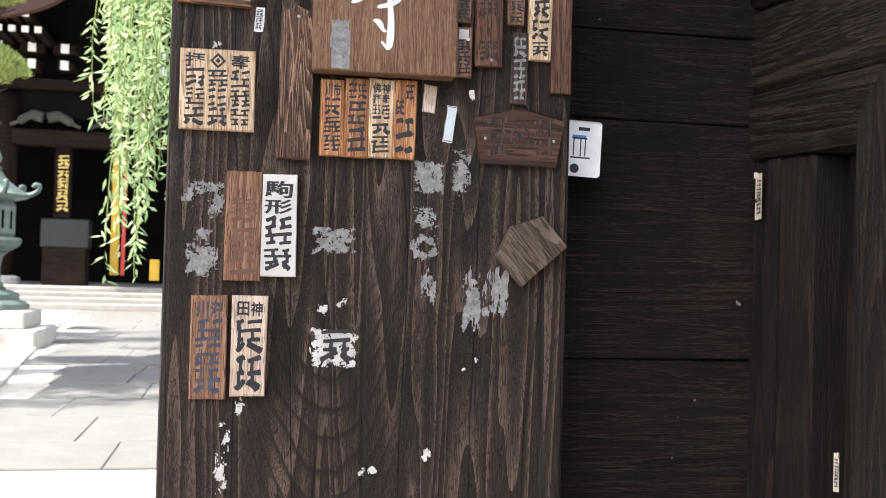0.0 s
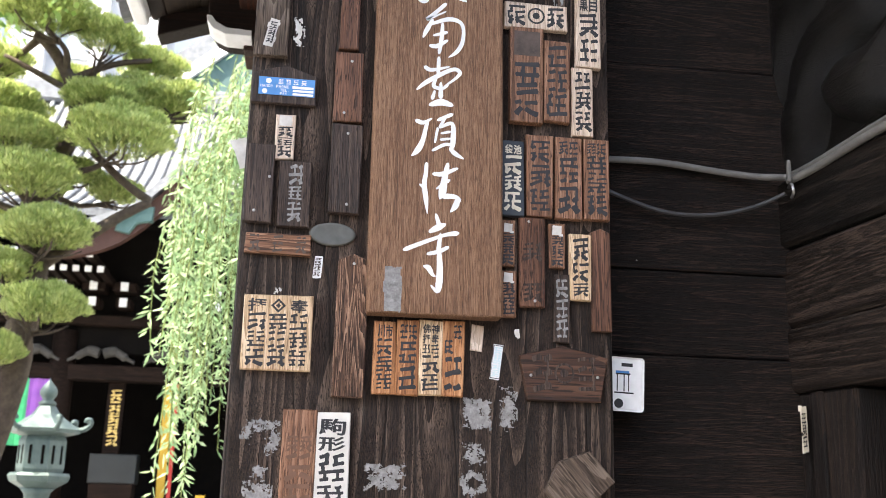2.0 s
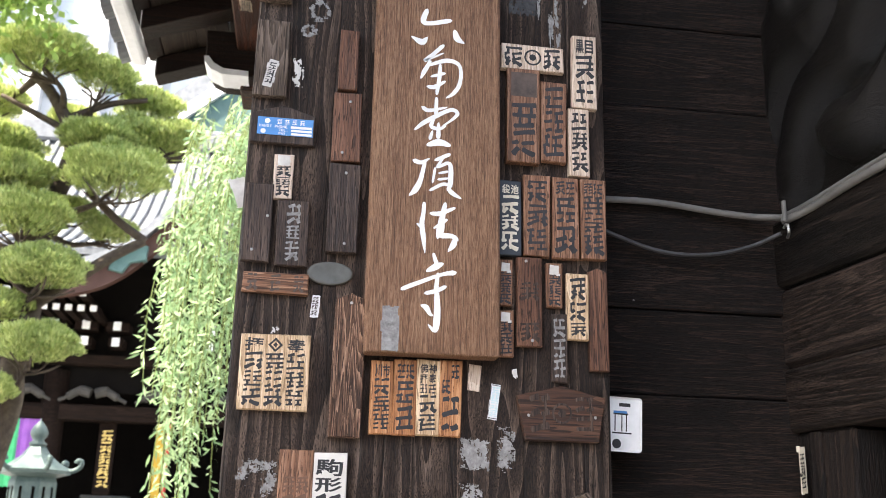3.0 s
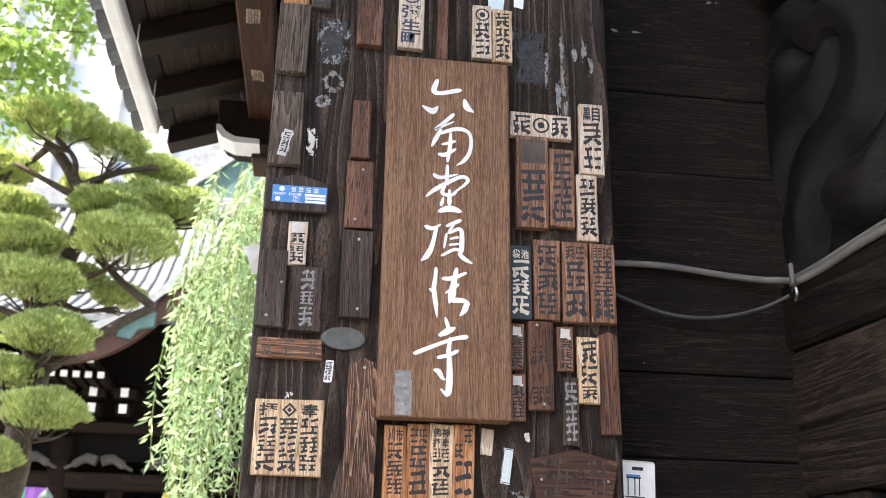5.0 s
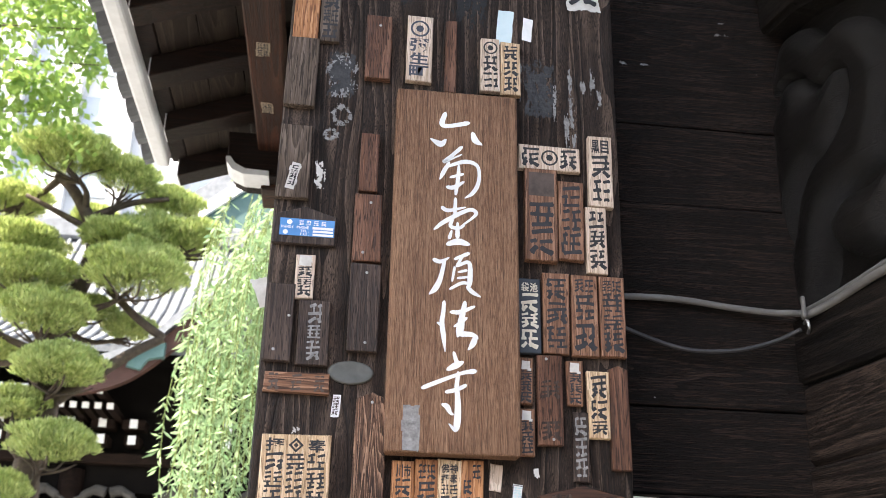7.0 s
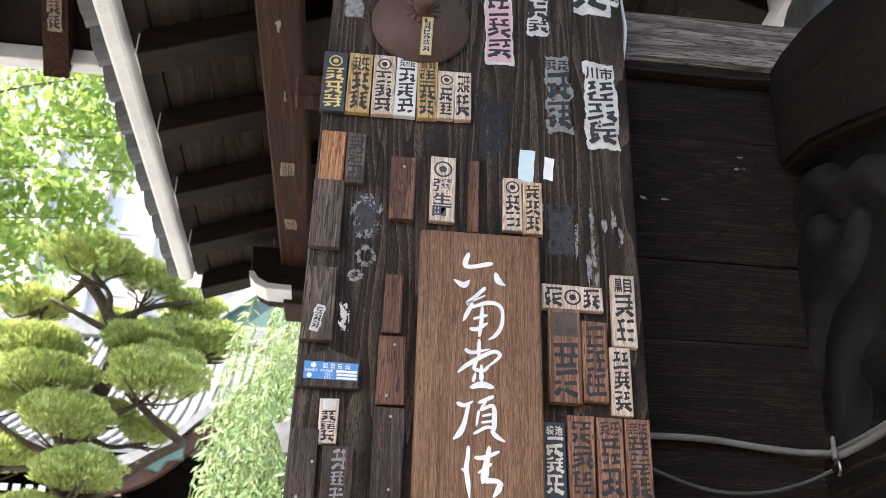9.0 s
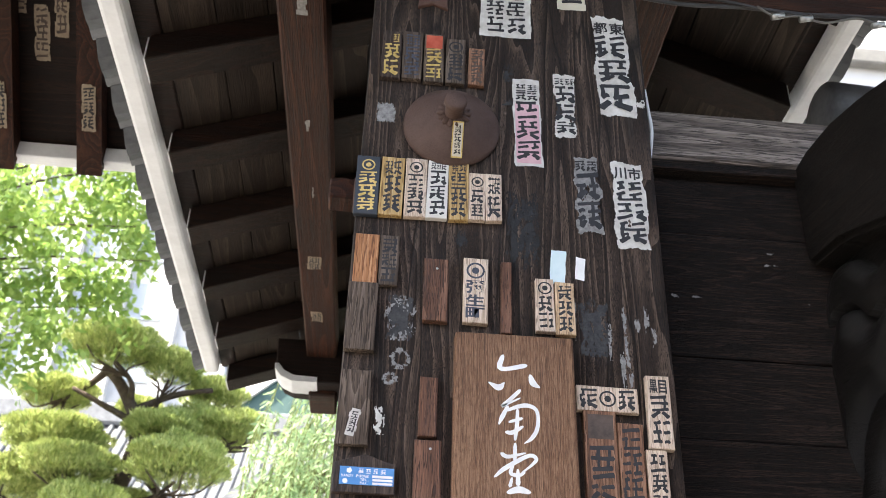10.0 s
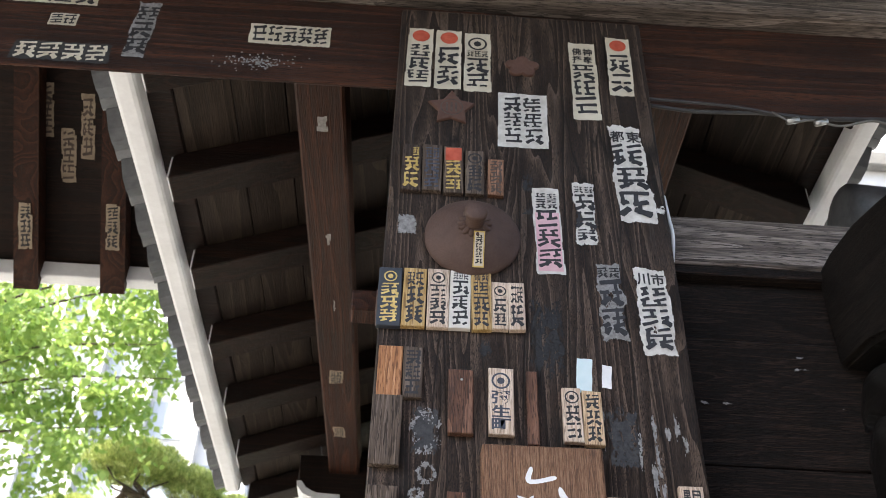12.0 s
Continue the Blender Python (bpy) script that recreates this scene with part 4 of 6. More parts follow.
# 法
draw_character((((-19, -74, 6.0), (-20, -93, 7.0), (-22, -110, 8.0), (-19, -134, 8.0), (-16, -160, 2.0)), ((-30, -111, 3.0), (-22, -116, 7.0)), ((-8, -92, 6.0), (8, -91, 8.0), (32, -80, 5.0)), ((16, -73, 7.0), (11, -100, 10.0), (8, -121, 13.0), (4, -134, 4.0)), ((-2, -117, 4.0), (19, -101, 6.0)), ((8, -129, 10.0), (28, -129, 8.0), (37, -135, 7.0)), ((34, -131, 7.0), (30, -144, 10.0), (22, -155, 3.0))))
# 寺
draw_character((((-2, -160, 5.0), (4, -179, 8.0)), ((-12, -190, 6.0), (2, -182, 11.0), (14, -176, 5.0)), ((-52, -222, 7.0), (-30, -212, 7.0), (11, -195, 6.0), (34, -190, 9.0)), ((6, -193, 6.0), (3, -223, 8.0)), ((-14, -227, 6.0), (4, -222, 7.0), (19, -214, 6.0)), ((4, -218, 7.0), (6, -249, 10.0), (5, -276, 11.0), (2, -287, 7.0), (-8, -278, 3.0)), ((-20, -247, 4.0), (-12, -250, 9.0), (-6, -260, 6.0), (-1, -263, 3.0))))
_rng = random.Random(5)
part("worn_patch", sheet(0.031, 0.076, -0.0364, _rng, 0.004, 0.002, 0, 0.1), M_FLAKE, sign, "pale rectangular patch left by a label", m=pose(-0.068, 0, -0.286))

# --- lower part of the post
plate(-0.211, 1.728, 0.109, 0.119, M_PALE, "square pale cedar nameplate with heavy black writing", ((0.8, "拝v奉"), (1, "###"), (1, "###"), (1, "###")), mx=0.05)
plate(-0.097, 1.746, 0.050, 0.229, M_RIB, "long ribbed umber slat with a pointed top", th=0.014, shape="roof", nail=((0, 0.098),), name="blank_nameplate")
plate(-0.042, 1.697, 0.037, 0.116, M_ORANGE, "orange cedar nameplate with slender black writing", ((0.8, "川市"), (1, "#"), (1, "#"), (1, "#")), mx=0.16)
plate(-0.005, 1.698, 0.037, 0.118, M_ORANGE, "orange cedar nameplate with two heavy black signs", ((0.8, "##"), (1.3, "#"), (1.3, "#")))
plate(0.031, 1.699, 0.037, 0.120, M_PALE, "pale orange cedar nameplate with a boxed heading", ((0.6, "佛神"), (0.6, "拝奉"), (0.6, "##"), (1.1, "#"), (1.1, "#")))
plate(0.067, 1.700, 0.037, 0.120, M_ORANGE, "orange cedar nameplate with brushed black writing", ((0.7, " #"), (0.7, "# "), (1.7, "#")))
plate(-0.167, 1.530, 0.053, 0.163, M_BROWN, "brown cedar nameplate with nearly vanished writing", ((0.7, " "), (0.6, "##"), (1, "#"), (1, "#")), M_VANISHED, th=0.012)
plate(-0.117, 1.532, 0.055, 0.150, M_IVORY, "white-painted nameplate with heavy black writing", ((0.7, "駒"), (0.6, "形"), (1.2, "#"), (0.9, "#")), th=0.010)
plate(-0.212, 1.351, 0.051, 0.150, M_BROWN, "orange-brown nameplate with blue-black writing", ((0.7, "川深"), (1, "#"), (1, "#"), (1.1, "#")), M_BLUEINK)
plate(-0.154, 1.353, 0.051, 0.148, M_CREAM, "weathered pale nameplate with heavy black writing", ((0.5, "田神"), (1.2, "#"), (1.2, "#")))
plate(0.107, 1.735, 0.020, 0.043, M_CREAM, "small scrap of whitened wood", th=0.004, lean=4, name="wood_scrap")
sticker(0.140, 1.698, 0.017, 0.057, M_WHITE, "narrow white label with blue printing", ((1, "#"), (1, "#"), (1, "#"), (1, "#")), M_PALEBLUE, lean=7, border=M_INK)
ema = plate(0.249, 1.683, 0.147, 0.089, M_EMA, "dark brown votive tablet with a pitched top", ((1, "#o#"),), M_DARKP, th=0.012, shape="tablet", nail=((-0.055, -0.005), (0.055, -0.005)), name="votive_tablet")
plate(0.267, 1.513, 0.096, 0.082, M_GREYP, "greyed brown votive tablet hanging askew", th=0.016, shape="lowroof", lean=-41, name="votive_tablet")

# --- right-hand column
LAB = "short brown nameplate with black writing and a paper scrap"
for x, z, w, h in ((0.156, 1.894, 0.025, 0.079), (0.157, 1.810, 0.026, 0.078), (0.239, 1.895, 0.027, 0.077)):
    p_ = plate(x, z, w, h, M_BROWN, LAB, ((0.9, " "), (1, "#"), (1, "#"), (1, "#")), th=0.010)
    part("paper_scrap", sheet(w * 0.75, w * 0.75, -0.0108, random.Random(3), 0.003, 0.002), M_PAPER, p_, "torn white paper scrap", m=pose(-0.001, 0, h * 0.34))
plate(0.196, 1.865, 0.043, 0.151, M_UMBER, "umber slat with faint worn writing", ((1, " "), (1, "#"), (1, " "), (1, "#")), M_DARKP, th=0.012, nail=((-0.006, 0.068), (0.004, -0.066)), name="blank_nameplate")
plate(0.278, 1.861, 0.036, 0.113, M_PALE, "pale cedar nameplate with three heavy black signs", ((1.2, "#"), (1, "#"), (0.7, "#")))
plate(0.247, 1.790, 0.026, 0.113, M_DARKP, "dark slat with flaking pale writing", ((1, "#"), (1, "#"), (1, "#")), M_FLAKE, th=0.008, name="blank_nameplate", inklabel="flaking pale lettering")
plate(0.314, 1.842, 0.033, 0.175, M_UMBER, "plain umber slat with a pointed top", th=0.010, shape="roof", name="blank_nameplate")
plate(0.162, 2.008, 0.040, 0.131, M_NAVY, "blue-black nameplate with cream brushed writing", ((0.5, "袋池"), (1, "#"), (0.8, "#"), (1, "#")), M_CREAMPAPER, inklabel="cream lettering")
for x, rows in ((0.209, ((1, "#"), (1, "#"), (1, "#"))), (0.258, ((0.5, "##"), (1, "#"), (1, "#"))), (0.307, ((0.5, "##"), (0.9, "#"), (0.7, "#"), (0.9, "#")))):
    plate(x, 2.015, 0.046, 0.145, M_BROWN, "striped brown cedar nameplate with black writing", rows, th=0.013)
p_ = plate(0.185, 2.196, 0.057, 0.175, M_BROWN, "red-brown nameplate with a stamped seal", ((1.05, " "), (1, "#"), (1, "#")), M_INK, th=0.016, inklabel="black brushed lettering")
bm = bmesh.new()
quad(bm, -0.023, 0.023, 0.034, 0.080, -0.0164)
part("seal", bm, M_FADED, p_, "dark square stamped seal")
plate(0.239, 2.189, 0.046, 0.150, M_BROWN, "brown nameplate with three heavy black signs", ((1, "#"), (1, "#"), (1, "#")), th=0.013)
plate(0.285, 2.155, 0.037, 0.126, M_CREAM, "cream cedar nameplate with brushed black signs", ((0.9, "#"), (0.9, "#"), (1, "#")), th=0.012)
plate(0.296, 2.290, 0.045, 0.142, M_CREAM, "cream cedar nameplate with heavy black signs", ((0.6, "黒目"), (1, "#"), (1, "#")), th=0.014)
plate(0.202, 2.309, 0.113, 0.047, M_CREAM, "wide cream cedar nameplate with dark squares", ((1, "#o#"),), th=0.012, mx=0.04)
plate(0.093, 2.495, 0.036, 0.114, M_CREAM, "pale cedar nameplate with a ringed crest", ((0.9, "o"), (1, "#"), (1, "#")), th=0.012)
plate(0.131, 2.490, 0.036, 0.113, M_PALE, "pale cedar nameplate with three black signs", ((1, "#"), (1, "#"), (1, "#")), th=0.012)
sticker(0.122, 2.585, 0.030, 0.078, M_PALEBLUE, "strip of pale blue tape", lean=4, name="tape_strip")
sticker(0.166, 2.586, 0.018, 0.052, M_WHITE, "short strip of white tape", lean=5, name="tape_strip")

# --- left-hand column
plate(-0.041, 2.515, 0.047, 0.141, M_CREAM, "pale cedar nameplate with a flower crest", ((1.2, "o"), (0.9, "彌"), (0.8, "生"), (0.8, "町")), M_BLUEINK, th=0.012)
plate(-0.117, 2.510, 0.047, 0.137, M_UMBER, "plain umber slat with two nail holes", th=0.014, nail=((0.002, 0.045),), name="blank_nameplate")
plate(0.019, 2.506, 0.020, 0.156, M_UMBER, "thin umber slat behind the sign board", th=0.010, name="blank_nameplate")
plate(-0.252, 2.444, 0.056, 0.142, M_GREYP, "grey weathered plain wooden slat", th=0.014, name="blank_nameplate")
plate(-0.252, 2.571, 0.046, 0.110, M_ORANGE, "orange-brown plain wooden slat", th=0.010, name="blank_nameplate")
plate(-0.208, 2.570, 0.038, 0.112, M_GREYP, "greyed nameplate with black writing", ((1, "#"), (0.8, "##"), (1, "#")), th=0.009)
p_ = plate(-0.252, 2.264, 0.055, 0.141, M_GREYP, "pale grey slat with a small torn label", th=0.012, name="blank_nameplate")
part("torn_label", sheet(0.020, 0.055, -0.0125, random.Random(8), 0.004, 0.002), M_PAPER, p_, "torn white label", m=pose(0, 0, -0.03, 0, 12, 0))
bm = bmesh.new()
rows_of_signs(bm, random.Random(2), ((1, "#"), (1, "#"), (1, "#")), 0.016, 0.045, -0.0150)
part("lettering", bm, M_INK, p_, m=pose(0, 0, -0.03, 0, 12, 0))
plate(-0.225, 2.144, 0.106, 0.069, M_DARKP, "dark low-gabled votive tablet behind a blue sticker", th=0.010, shape="lowroof", name="votive_tablet")
adv = thing("blue_sticker", "blue plastic telephone sticker with white printing", "sticker", m=pose(-0.221, FACE - 0.0105, 2.139))
part("film", box(-0.046, 0.046, -0.0008, 0, -0.0155, 0.0155), M_BLUE, adv)
bm = bmesh.new()
for i, ch in enumerate("HANDY PHONE"):
    if ch != " ":
        add_glyph(bm, ch, -0.0415 + 0.0043 * i, -0.0005, 0.0034, 0.0050, -0.0012, 0.02)
quad(bm, 0.009, 0.044, -0.0028, 0.0018, -0.0012)
for j, word in enumerate(("TEL.", "FAX.")):
    for i, ch in enumerate(word):
        add_glyph(bm, ch, -0.009 + 0.004 * i, -0.0065 - 0.006 * j - (0.002 if ch == "." else 0), 0.0032 if ch != "." else 0.001, 0.0045 if ch != "." else 0.001, -0.0012, 0.02)
    quad(bm, 0.010, 0.044, -0.0085 - 0.006 * j, -0.0045 - 0.006 * j, -0.0012)
for i in range(4):
    add_bars(bm, random.Random(i), -0.010 + 0.0125 * i, 0.0085, 0.0085, 0.0085, -0.0012)
add_disc(bm, -0.030, 0.0085, 0, 0.0052, -0.0012, 5)
add_disc(bm, -0.036, -0.010, 0, 0.0045, -0.0012, 9)
part("printing", bm, M_WHITE, adv, "white printing")
p_ = plate(-0.219, 2.053, 0.032, 0.078, M_CREAM, "short pale nameplate with a torn paper heading", ((0.9, " "), (1, "#"), (0.8, "#"), (1, "#")), th=0.008)
part("paper_scrap", sheet(0.024, 0.022, -0.0088, random.Random(4), 0.003, 0.002), M_PAPER, p_, "torn white paper scrap", m=pose(0, 0, 0.027))
plate(-0.254, 1.971, 0.046, 0.133, M_DARKP, "plain dark slat fixed with a bent nail", th=0.012, nail=((0.015, 0.01), (-0.006, -0.048)), name="blank_nameplate")
plate(-0.197, 1.956, 0.052, 0.110, M_DARKP, "dark slat with flaking grey writing", ((1, "#"), (0.7, "#"), (1, "#")), M_FLAKE, th=0.012, name="blank_nameplate", mx=0.28, inklabel="flaking grey lettering")
plate(-0.219, 1.871, 0.104, 0.034, M_STRIPE, "striped pine strip with worn writing laid crosswise", ((1, "# # #"),), M_FADED, th=0.010, name="blank_nameplate", mx=0.06)
disc = thing("oval_plaque", "blank oval tarnished metal plaque", "plaque", m=pose(-0.133, FACE, 1.893, 90, 0, 0))
part("plaque", lathe([(0.037, 0.0), (0.0375, 0.004), (0.035, 0.006), (0.03, 0.0055), (0.001, 0.0050)], 32, None, 0.52), M_OLDMETAL, disc, smooth=True)
sticker(-0.154, 1.838, 0.013, 0.036, M_WHITE, "tiny white label with faint printing", ((1, "#"), (1, "#"), (1, "#")), M_FADED, lean=5)
plate(-0.121, 2.272, 0.032, 0.113, M_UMBER, "narrow plain umber wooden slat", th=0.012, name="blank_nameplate")
plate(-0.119, 2.148, 0.048, 0.125, M_UMBER, "umber slat with two bright nails", th=0.014, nail=((0.004, 0.045), (-0.006, -0.048)), name="blank_nameplate")
plate(-0.117, 2.004, 0.050, 0.154, M_DARKP, "dark worn slat with two nails", th=0.014, nail=((0.001, 0.06), (0.004, -0.062)), name="blank_nameplate")

# --- upper part of the post
GOLD = "narrow nameplate in a close-set row, "
for x, z, w, h, wm, ink, rows, lab in (
        (-0.262, 2.741, 0.047, 0.141, M_NAVY, M_GILT, ((0.9, "o"), (1, "#"), (1, "#"), (1, "#")), "blue-black nameplate with gilt writing in a row"),
        (-0.212, 2.742, 0.046, 0.142, M_GOLDP, M_INK, ((0.8, "##"), (1, "#"), (1, "#")), "ochre nameplate with black writing in a row"),
        (-0.165, 2.743, 0.044, 0.143, M_CREAM, M_INK, ((0.9, "o"), (1, "#"), (1, "#"), (1, "#")), "pale nameplate with a round crest in a row"),
        (-0.120, 2.744, 0.042, 0.144, M_IVORY, M_INK, ((0.5, "###"), (1, "#"), (1, "#"), (1, "#")), "white nameplate with brushed writing in a row"),
        (-0.078, 2.744, 0.040, 0.144, M_GOLDP, M_INK, ((0.5, "##"), (1, "#"), (1, "#"), (1, "#")), "dark ochre nameplate with heavy writing in a row"),
        (-0.040, 2.733, 0.033, 0.115, M_CREAM, M_INK, ((1, "o"), (1, "#"), (1, "#")), "short pale nameplate with a square crest"),
        (-0.006, 2.733, 0.033, 0.114, M_CREAM, M_INK, ((1, "##"), (1.2, "#")), "short pale nameplate with slender writing"),
        (-0.233, 3.096, 0.042, 0.136, M_DARKP, M_GILT, ((0.6, " #"), (1, "#"), (1, "#")), "dark nameplate with gilt writing"),
        (-0.187, 3.098, 0.044, 0.138, M_GREYP, M_BLUEINK, ((0.8, "##"), (1, "#"), (1, "#")), "grey nameplate with faded dark writing"),
        (-0.140, 3.095, 0.044, 0.138, M_GREYP, M_GILT, ((0.7, "#"), (1, "#"), (1, "#")), "grey nameplate with a red seal and gilt writing"),
        (-0.092, 3.091, 0.042, 0.130, M_GREYP, M_INK, ((0.9, "o"), (1, "#"), (1, "#")), "grey nameplate with a ringed crest"),
        (-0.045, 3.080, 0.035, 0.108, M_BROWN, M_FADED, ((1, "#"), (1, "#"), (1, "#")), "small brown nameplate with faded writing")):
    p_ = plate(x, z, w, h, wm, lab, rows, ink, th=0.012)
    if "red seal" in lab:
        bm = bmesh.new()
        quad(bm, -0.018, 0.018, 0.026, 0.064, -0.0132)
        part("seal", bm, M_REDINK, p_, "red printed seal")
for x, z, w, h, m_, rows, seal, lean in (
        (-0.229, 3.474, 0.064, 0.215, M_CREAMPAPER, ((1, "#"), (0.9, "#"), (1, "#")), M_REDINK, 1),
        (-0.158, 3.472, 0.065, 0.216, M_CREAMPAPER, ((1, "#"), (1.1, "#")), M_REDINK, 0.5),
        (-0.086, 3.468, 0.067, 0.214, M_CREAMPAPER, ((0.9, "o"), (0.4, "###"), (1, "#"), (0.9, "#")), None, 0),
        (0.176, 3.425, 0.068, 0.275, M_CREAMPAPER, ((0.5, "佛神"), (0.5, "拝奉"), (1, "#"), (1, "#"), (1.1, "#")), None, 0),
        (0.268, 3.485, 0.062, 0.214, M_CREAMPAPER, ((1, "#"), (1, "#")), M_REDINK, 1)):
    sticker(x, z, w, h, m_, "yellowed printed paper label with heavy black writing", rows, seal=seal, lean=lean, torn=0.0015, curl=0.6)
sticker(0.021, 3.274, 0.119, 0.180, M_PAPER, "large white paper label with two columns of black writing", ((1, "##"), (1, "##"), (1, "##")), torn=0.002)
sticker(0.262, 3.127, 0.092, 0.305, M_PAPER, "torn white paper label with brushed black writing", ((0.55, "都東"), (1, "#"), (1, "#"), (1.1, "#")), torn=0.012, lean=-1.5)
rio = sticker(0.067, 2.945, 0.062, 0.240, M_PAPER, "pink and white printed paper label", ((0.42, "##"), (0.42, "##"), (1, "#"), (1, "#"), (1, "#")), torn=0.003, lean=-1)
bm = bmesh.new()
quad(bm, -0.026, 0.026, -0.112, 0.048, -0.0024)
part("pink_field", bm, M_PINK, rio, "pink printed field")
sticker(0.150, 2.997, 0.056, 0.181, M_PAPER, "ragged paper label with heavy black writing", ((0.4, "##"), (1, "#"), (1, "#"), (0.7, "#")), torn=0.012, hole=0.5)
sticker(0.190, 2.766, 0.062, 0.200, M_FLAKE, "shrunken grey paper label with black outlines", ((0.4, "##"), (1, "#"), (1, "#")), torn=0.016, hole=0.55, lean=-1.5)
sticker(0.277, 2.748, 0.076, 0.221, M_PAPER, "wrinkled white paper label with heavy black writing", ((0.6, "川市"), (1, "#"), (0.8, "#"), (1, "#")), torn=0.009, hole=0.25, lean=-1)
flake(0.054, 2.671, 0.080, 0.205, M_STAIN, "shiny blue-black residue of old varnish", "box", 0.17, streak=3)
flake(0.188, 2.455, 0.066, 0.140, M_SOOTPAPER, "blackened remains of a pasted paper label", "box", 0.27, streak=2)
for x, z, w, h in ((0.150, 2.465, 0.010, 0.12), (0.218, 2.44, 0.012, 0.10), (0.240, 2.37, 0.014, 0.10), (0.248, 2.44, 0.012, 0.16), (0.290, 2.48, 0.010, 0.08), (0.303, 2.45, 0.012, 0.07), (0.270, 2.47, 0.014, 0.03), (0.252, 2.35, 0.010, 0.06)):
    flake(x, z, w, h, M_FLAKE, "pale curling sliver of torn paper", "blob", 0.46, streak=4, name="paper_remnant")
flake(-0.180, 2.451, 0.052, 0.100, M_SOOTPAPER, "blackened shrivelled paper with pale rims", "box", 0.42, streak=2)
flake(-0.180, 2.451, 0.060, 0.108, M_FLAKE, "pale curled rim of shrivelled paper", "ring", 0.42, name="paper_remnant", streak=2)
flake(-0.176, 2.367, 0.040, 0.046, M_FLAKE, "pale rim of shrivelled paper", "ring", 0.50, name="paper_remnant")
flake(-0.193, 2.327, 0.030, 0.026, M_FLAKE, "small patch of grey paper", "ring", 0.55, name="paper_remnant")
flake(-0.206, 2.245, 0.020, 0.053, M_PAPER, "white torn chip of paper", "blob", 0.72, name="paper_remnant", streak=2)
flake(-0.235, 2.938, 0.042, 0.055, M_FLAKE, "crumpled grey paper scrap", "box", 0.55, name="paper_remnant")
flake(0.025, 3.075, 0.030, 0.060, M_SOOTPAPER, "dark crumbs of an old label", "blob", 0.5)
flake(0.030, 2.99, 0.035, 0.030, M_SOOTPAPER, "dark crumbs of an old label", "blob", 0.5)
flake(-0.070, 2.635, 0.030, 0.050, M_STAIN, "small blue-black smear of varnish", "blob", 0.55, streak=2)
flake(0.318, 3.02, 0.022, 0.024, M_PAPER, "white torn paper corner", "blob", 0.75, name="paper_remnant")
flake(-0.226, 1.567, 0.064, 0.058, M_FLAKE, "grey hooked residue of an old sign", "hook", 0.62)
flake(-0.224, 1.515, 0.030, 0.030, M_FLAKE, "grey flaking residue of an old sign", "blob", 0.42)
flake(-0.226, 1.478, 0.046, 0.050, M_FLAKE, "grey round residue of an old sign", "blob", 0.78)
flake(-0.033, 1.513, 0.070, 0.044, M_FLAKE, "broken pale residue of old writing", "box", 0.27)
flake(0.110, 1.615, 0.050, 0.052, M_FLAKE, "grey flaking patch of old paper", "box", 0.45)
flake(0.160, 1.622, 0.030, 0.075, M_FLAKE, "grey flaking patch of old paper", "blob", 0.62)
flake(0.107, 1.550, 0.042, 0.044, M_FLAKE, "grey flaking patch of old paper", "blob", 0.52)
flake(0.105, 1.506, 0.046, 0.042, M_FLAKE, "grey ring of residue from an old sign", "ring", 0.62)
flake(0.113, 1.447, 0.024, 0.058, M_FLAKE, "grey flaking streak of old paper", "blob", 0.55, streak=2)
flake(0.182, 1.425, 0.036, 0.115, M_FLAKE, "peeling white paper in upright strips", "box", 0.15, streak=4)
flake(0.222, 1.440, 0.050, 0.090, M_FLAKE, "peeling grey paper in upright strips", "box", 0.17, streak=4)
flake(-0.028, 1.352, 0.074, 0.062, M_PAPER, "torn white paper with a black sign", "box", 0.40)
bm = bmesh.new()
add_bars(bm, random.Random(11), 0, 0, 0.046, 0.05, -0.0024)
ob = finish("printed_remnant", bm, M_INK)
ob.matrix_basis = pose(-0.026, FACE, 1.356)
tagged(ob, "black printed sign remaining of a torn label", "paint residue", "paper and paint residues on the post")
for x, z, w, h, a in ((-0.163, 1.262, 0.022, 0.030, 0.5), (-0.185, 1.215, 0.016, 0.05, 0.45), (-0.190, 1.165, 0.020, 0.06, 0.5), (0.018, 1.165, 0.016, 0.012, 0.6), (0.034, 1.168, 0.016, 0.012, 0.6), (0.117, 1.192, 0.014, 0.024, 0.6), (-0.046, 1.410, 0.018, 0.022, 0.5), (0.172, 1.32, 0.006, 0.006, 0.8), (-0.02, 1.42, 0.02, 0.018, 0.4), (0.19, 1.34, 0.008, 0.02, 0.5), (0.175, 1.745, 0.012, 0.016, 0.6), (-0.215, 1.795, 0.014, 0.012, 0.7)):
    flake(x, z, w, h, M_PAPER, "white speck of old paper", "blob", a, name="paper_remnant", streak=1.5)

# carved flower and star
fl = bmesh.new()
o = []
for k in range(50):
    t = 2 * math.pi * k / 50
    o.append(((0.030 + 0.013 * abs(math.cos(2.5 * t))) * math.cos(t + 0.3), (0.026 + 0.012 * abs(math.cos(2.5 * t))) * math.sin(t + 0.3) * 0.95))
prism(o, -0.008, 0, 0.002, fl)
ob = finish("flower_token", fl, M_TOKEN)
ob.matrix_basis = pose(0.024, FACE, 3.458)
tagged(ob, "red-brown five-petalled wooden flower token", "token", "wooden tokens on the post")
st = bmesh.new()
o = []
for k in range(10):
    t = math.pi / 2 + 2 * math.pi * k / 10
    r = 0.058 if k % 2 == 0 else 0.033
    o.append((r * math.cos(t), r * math.sin(t)))
prism(o, -0.008, 0, 0.002, st)
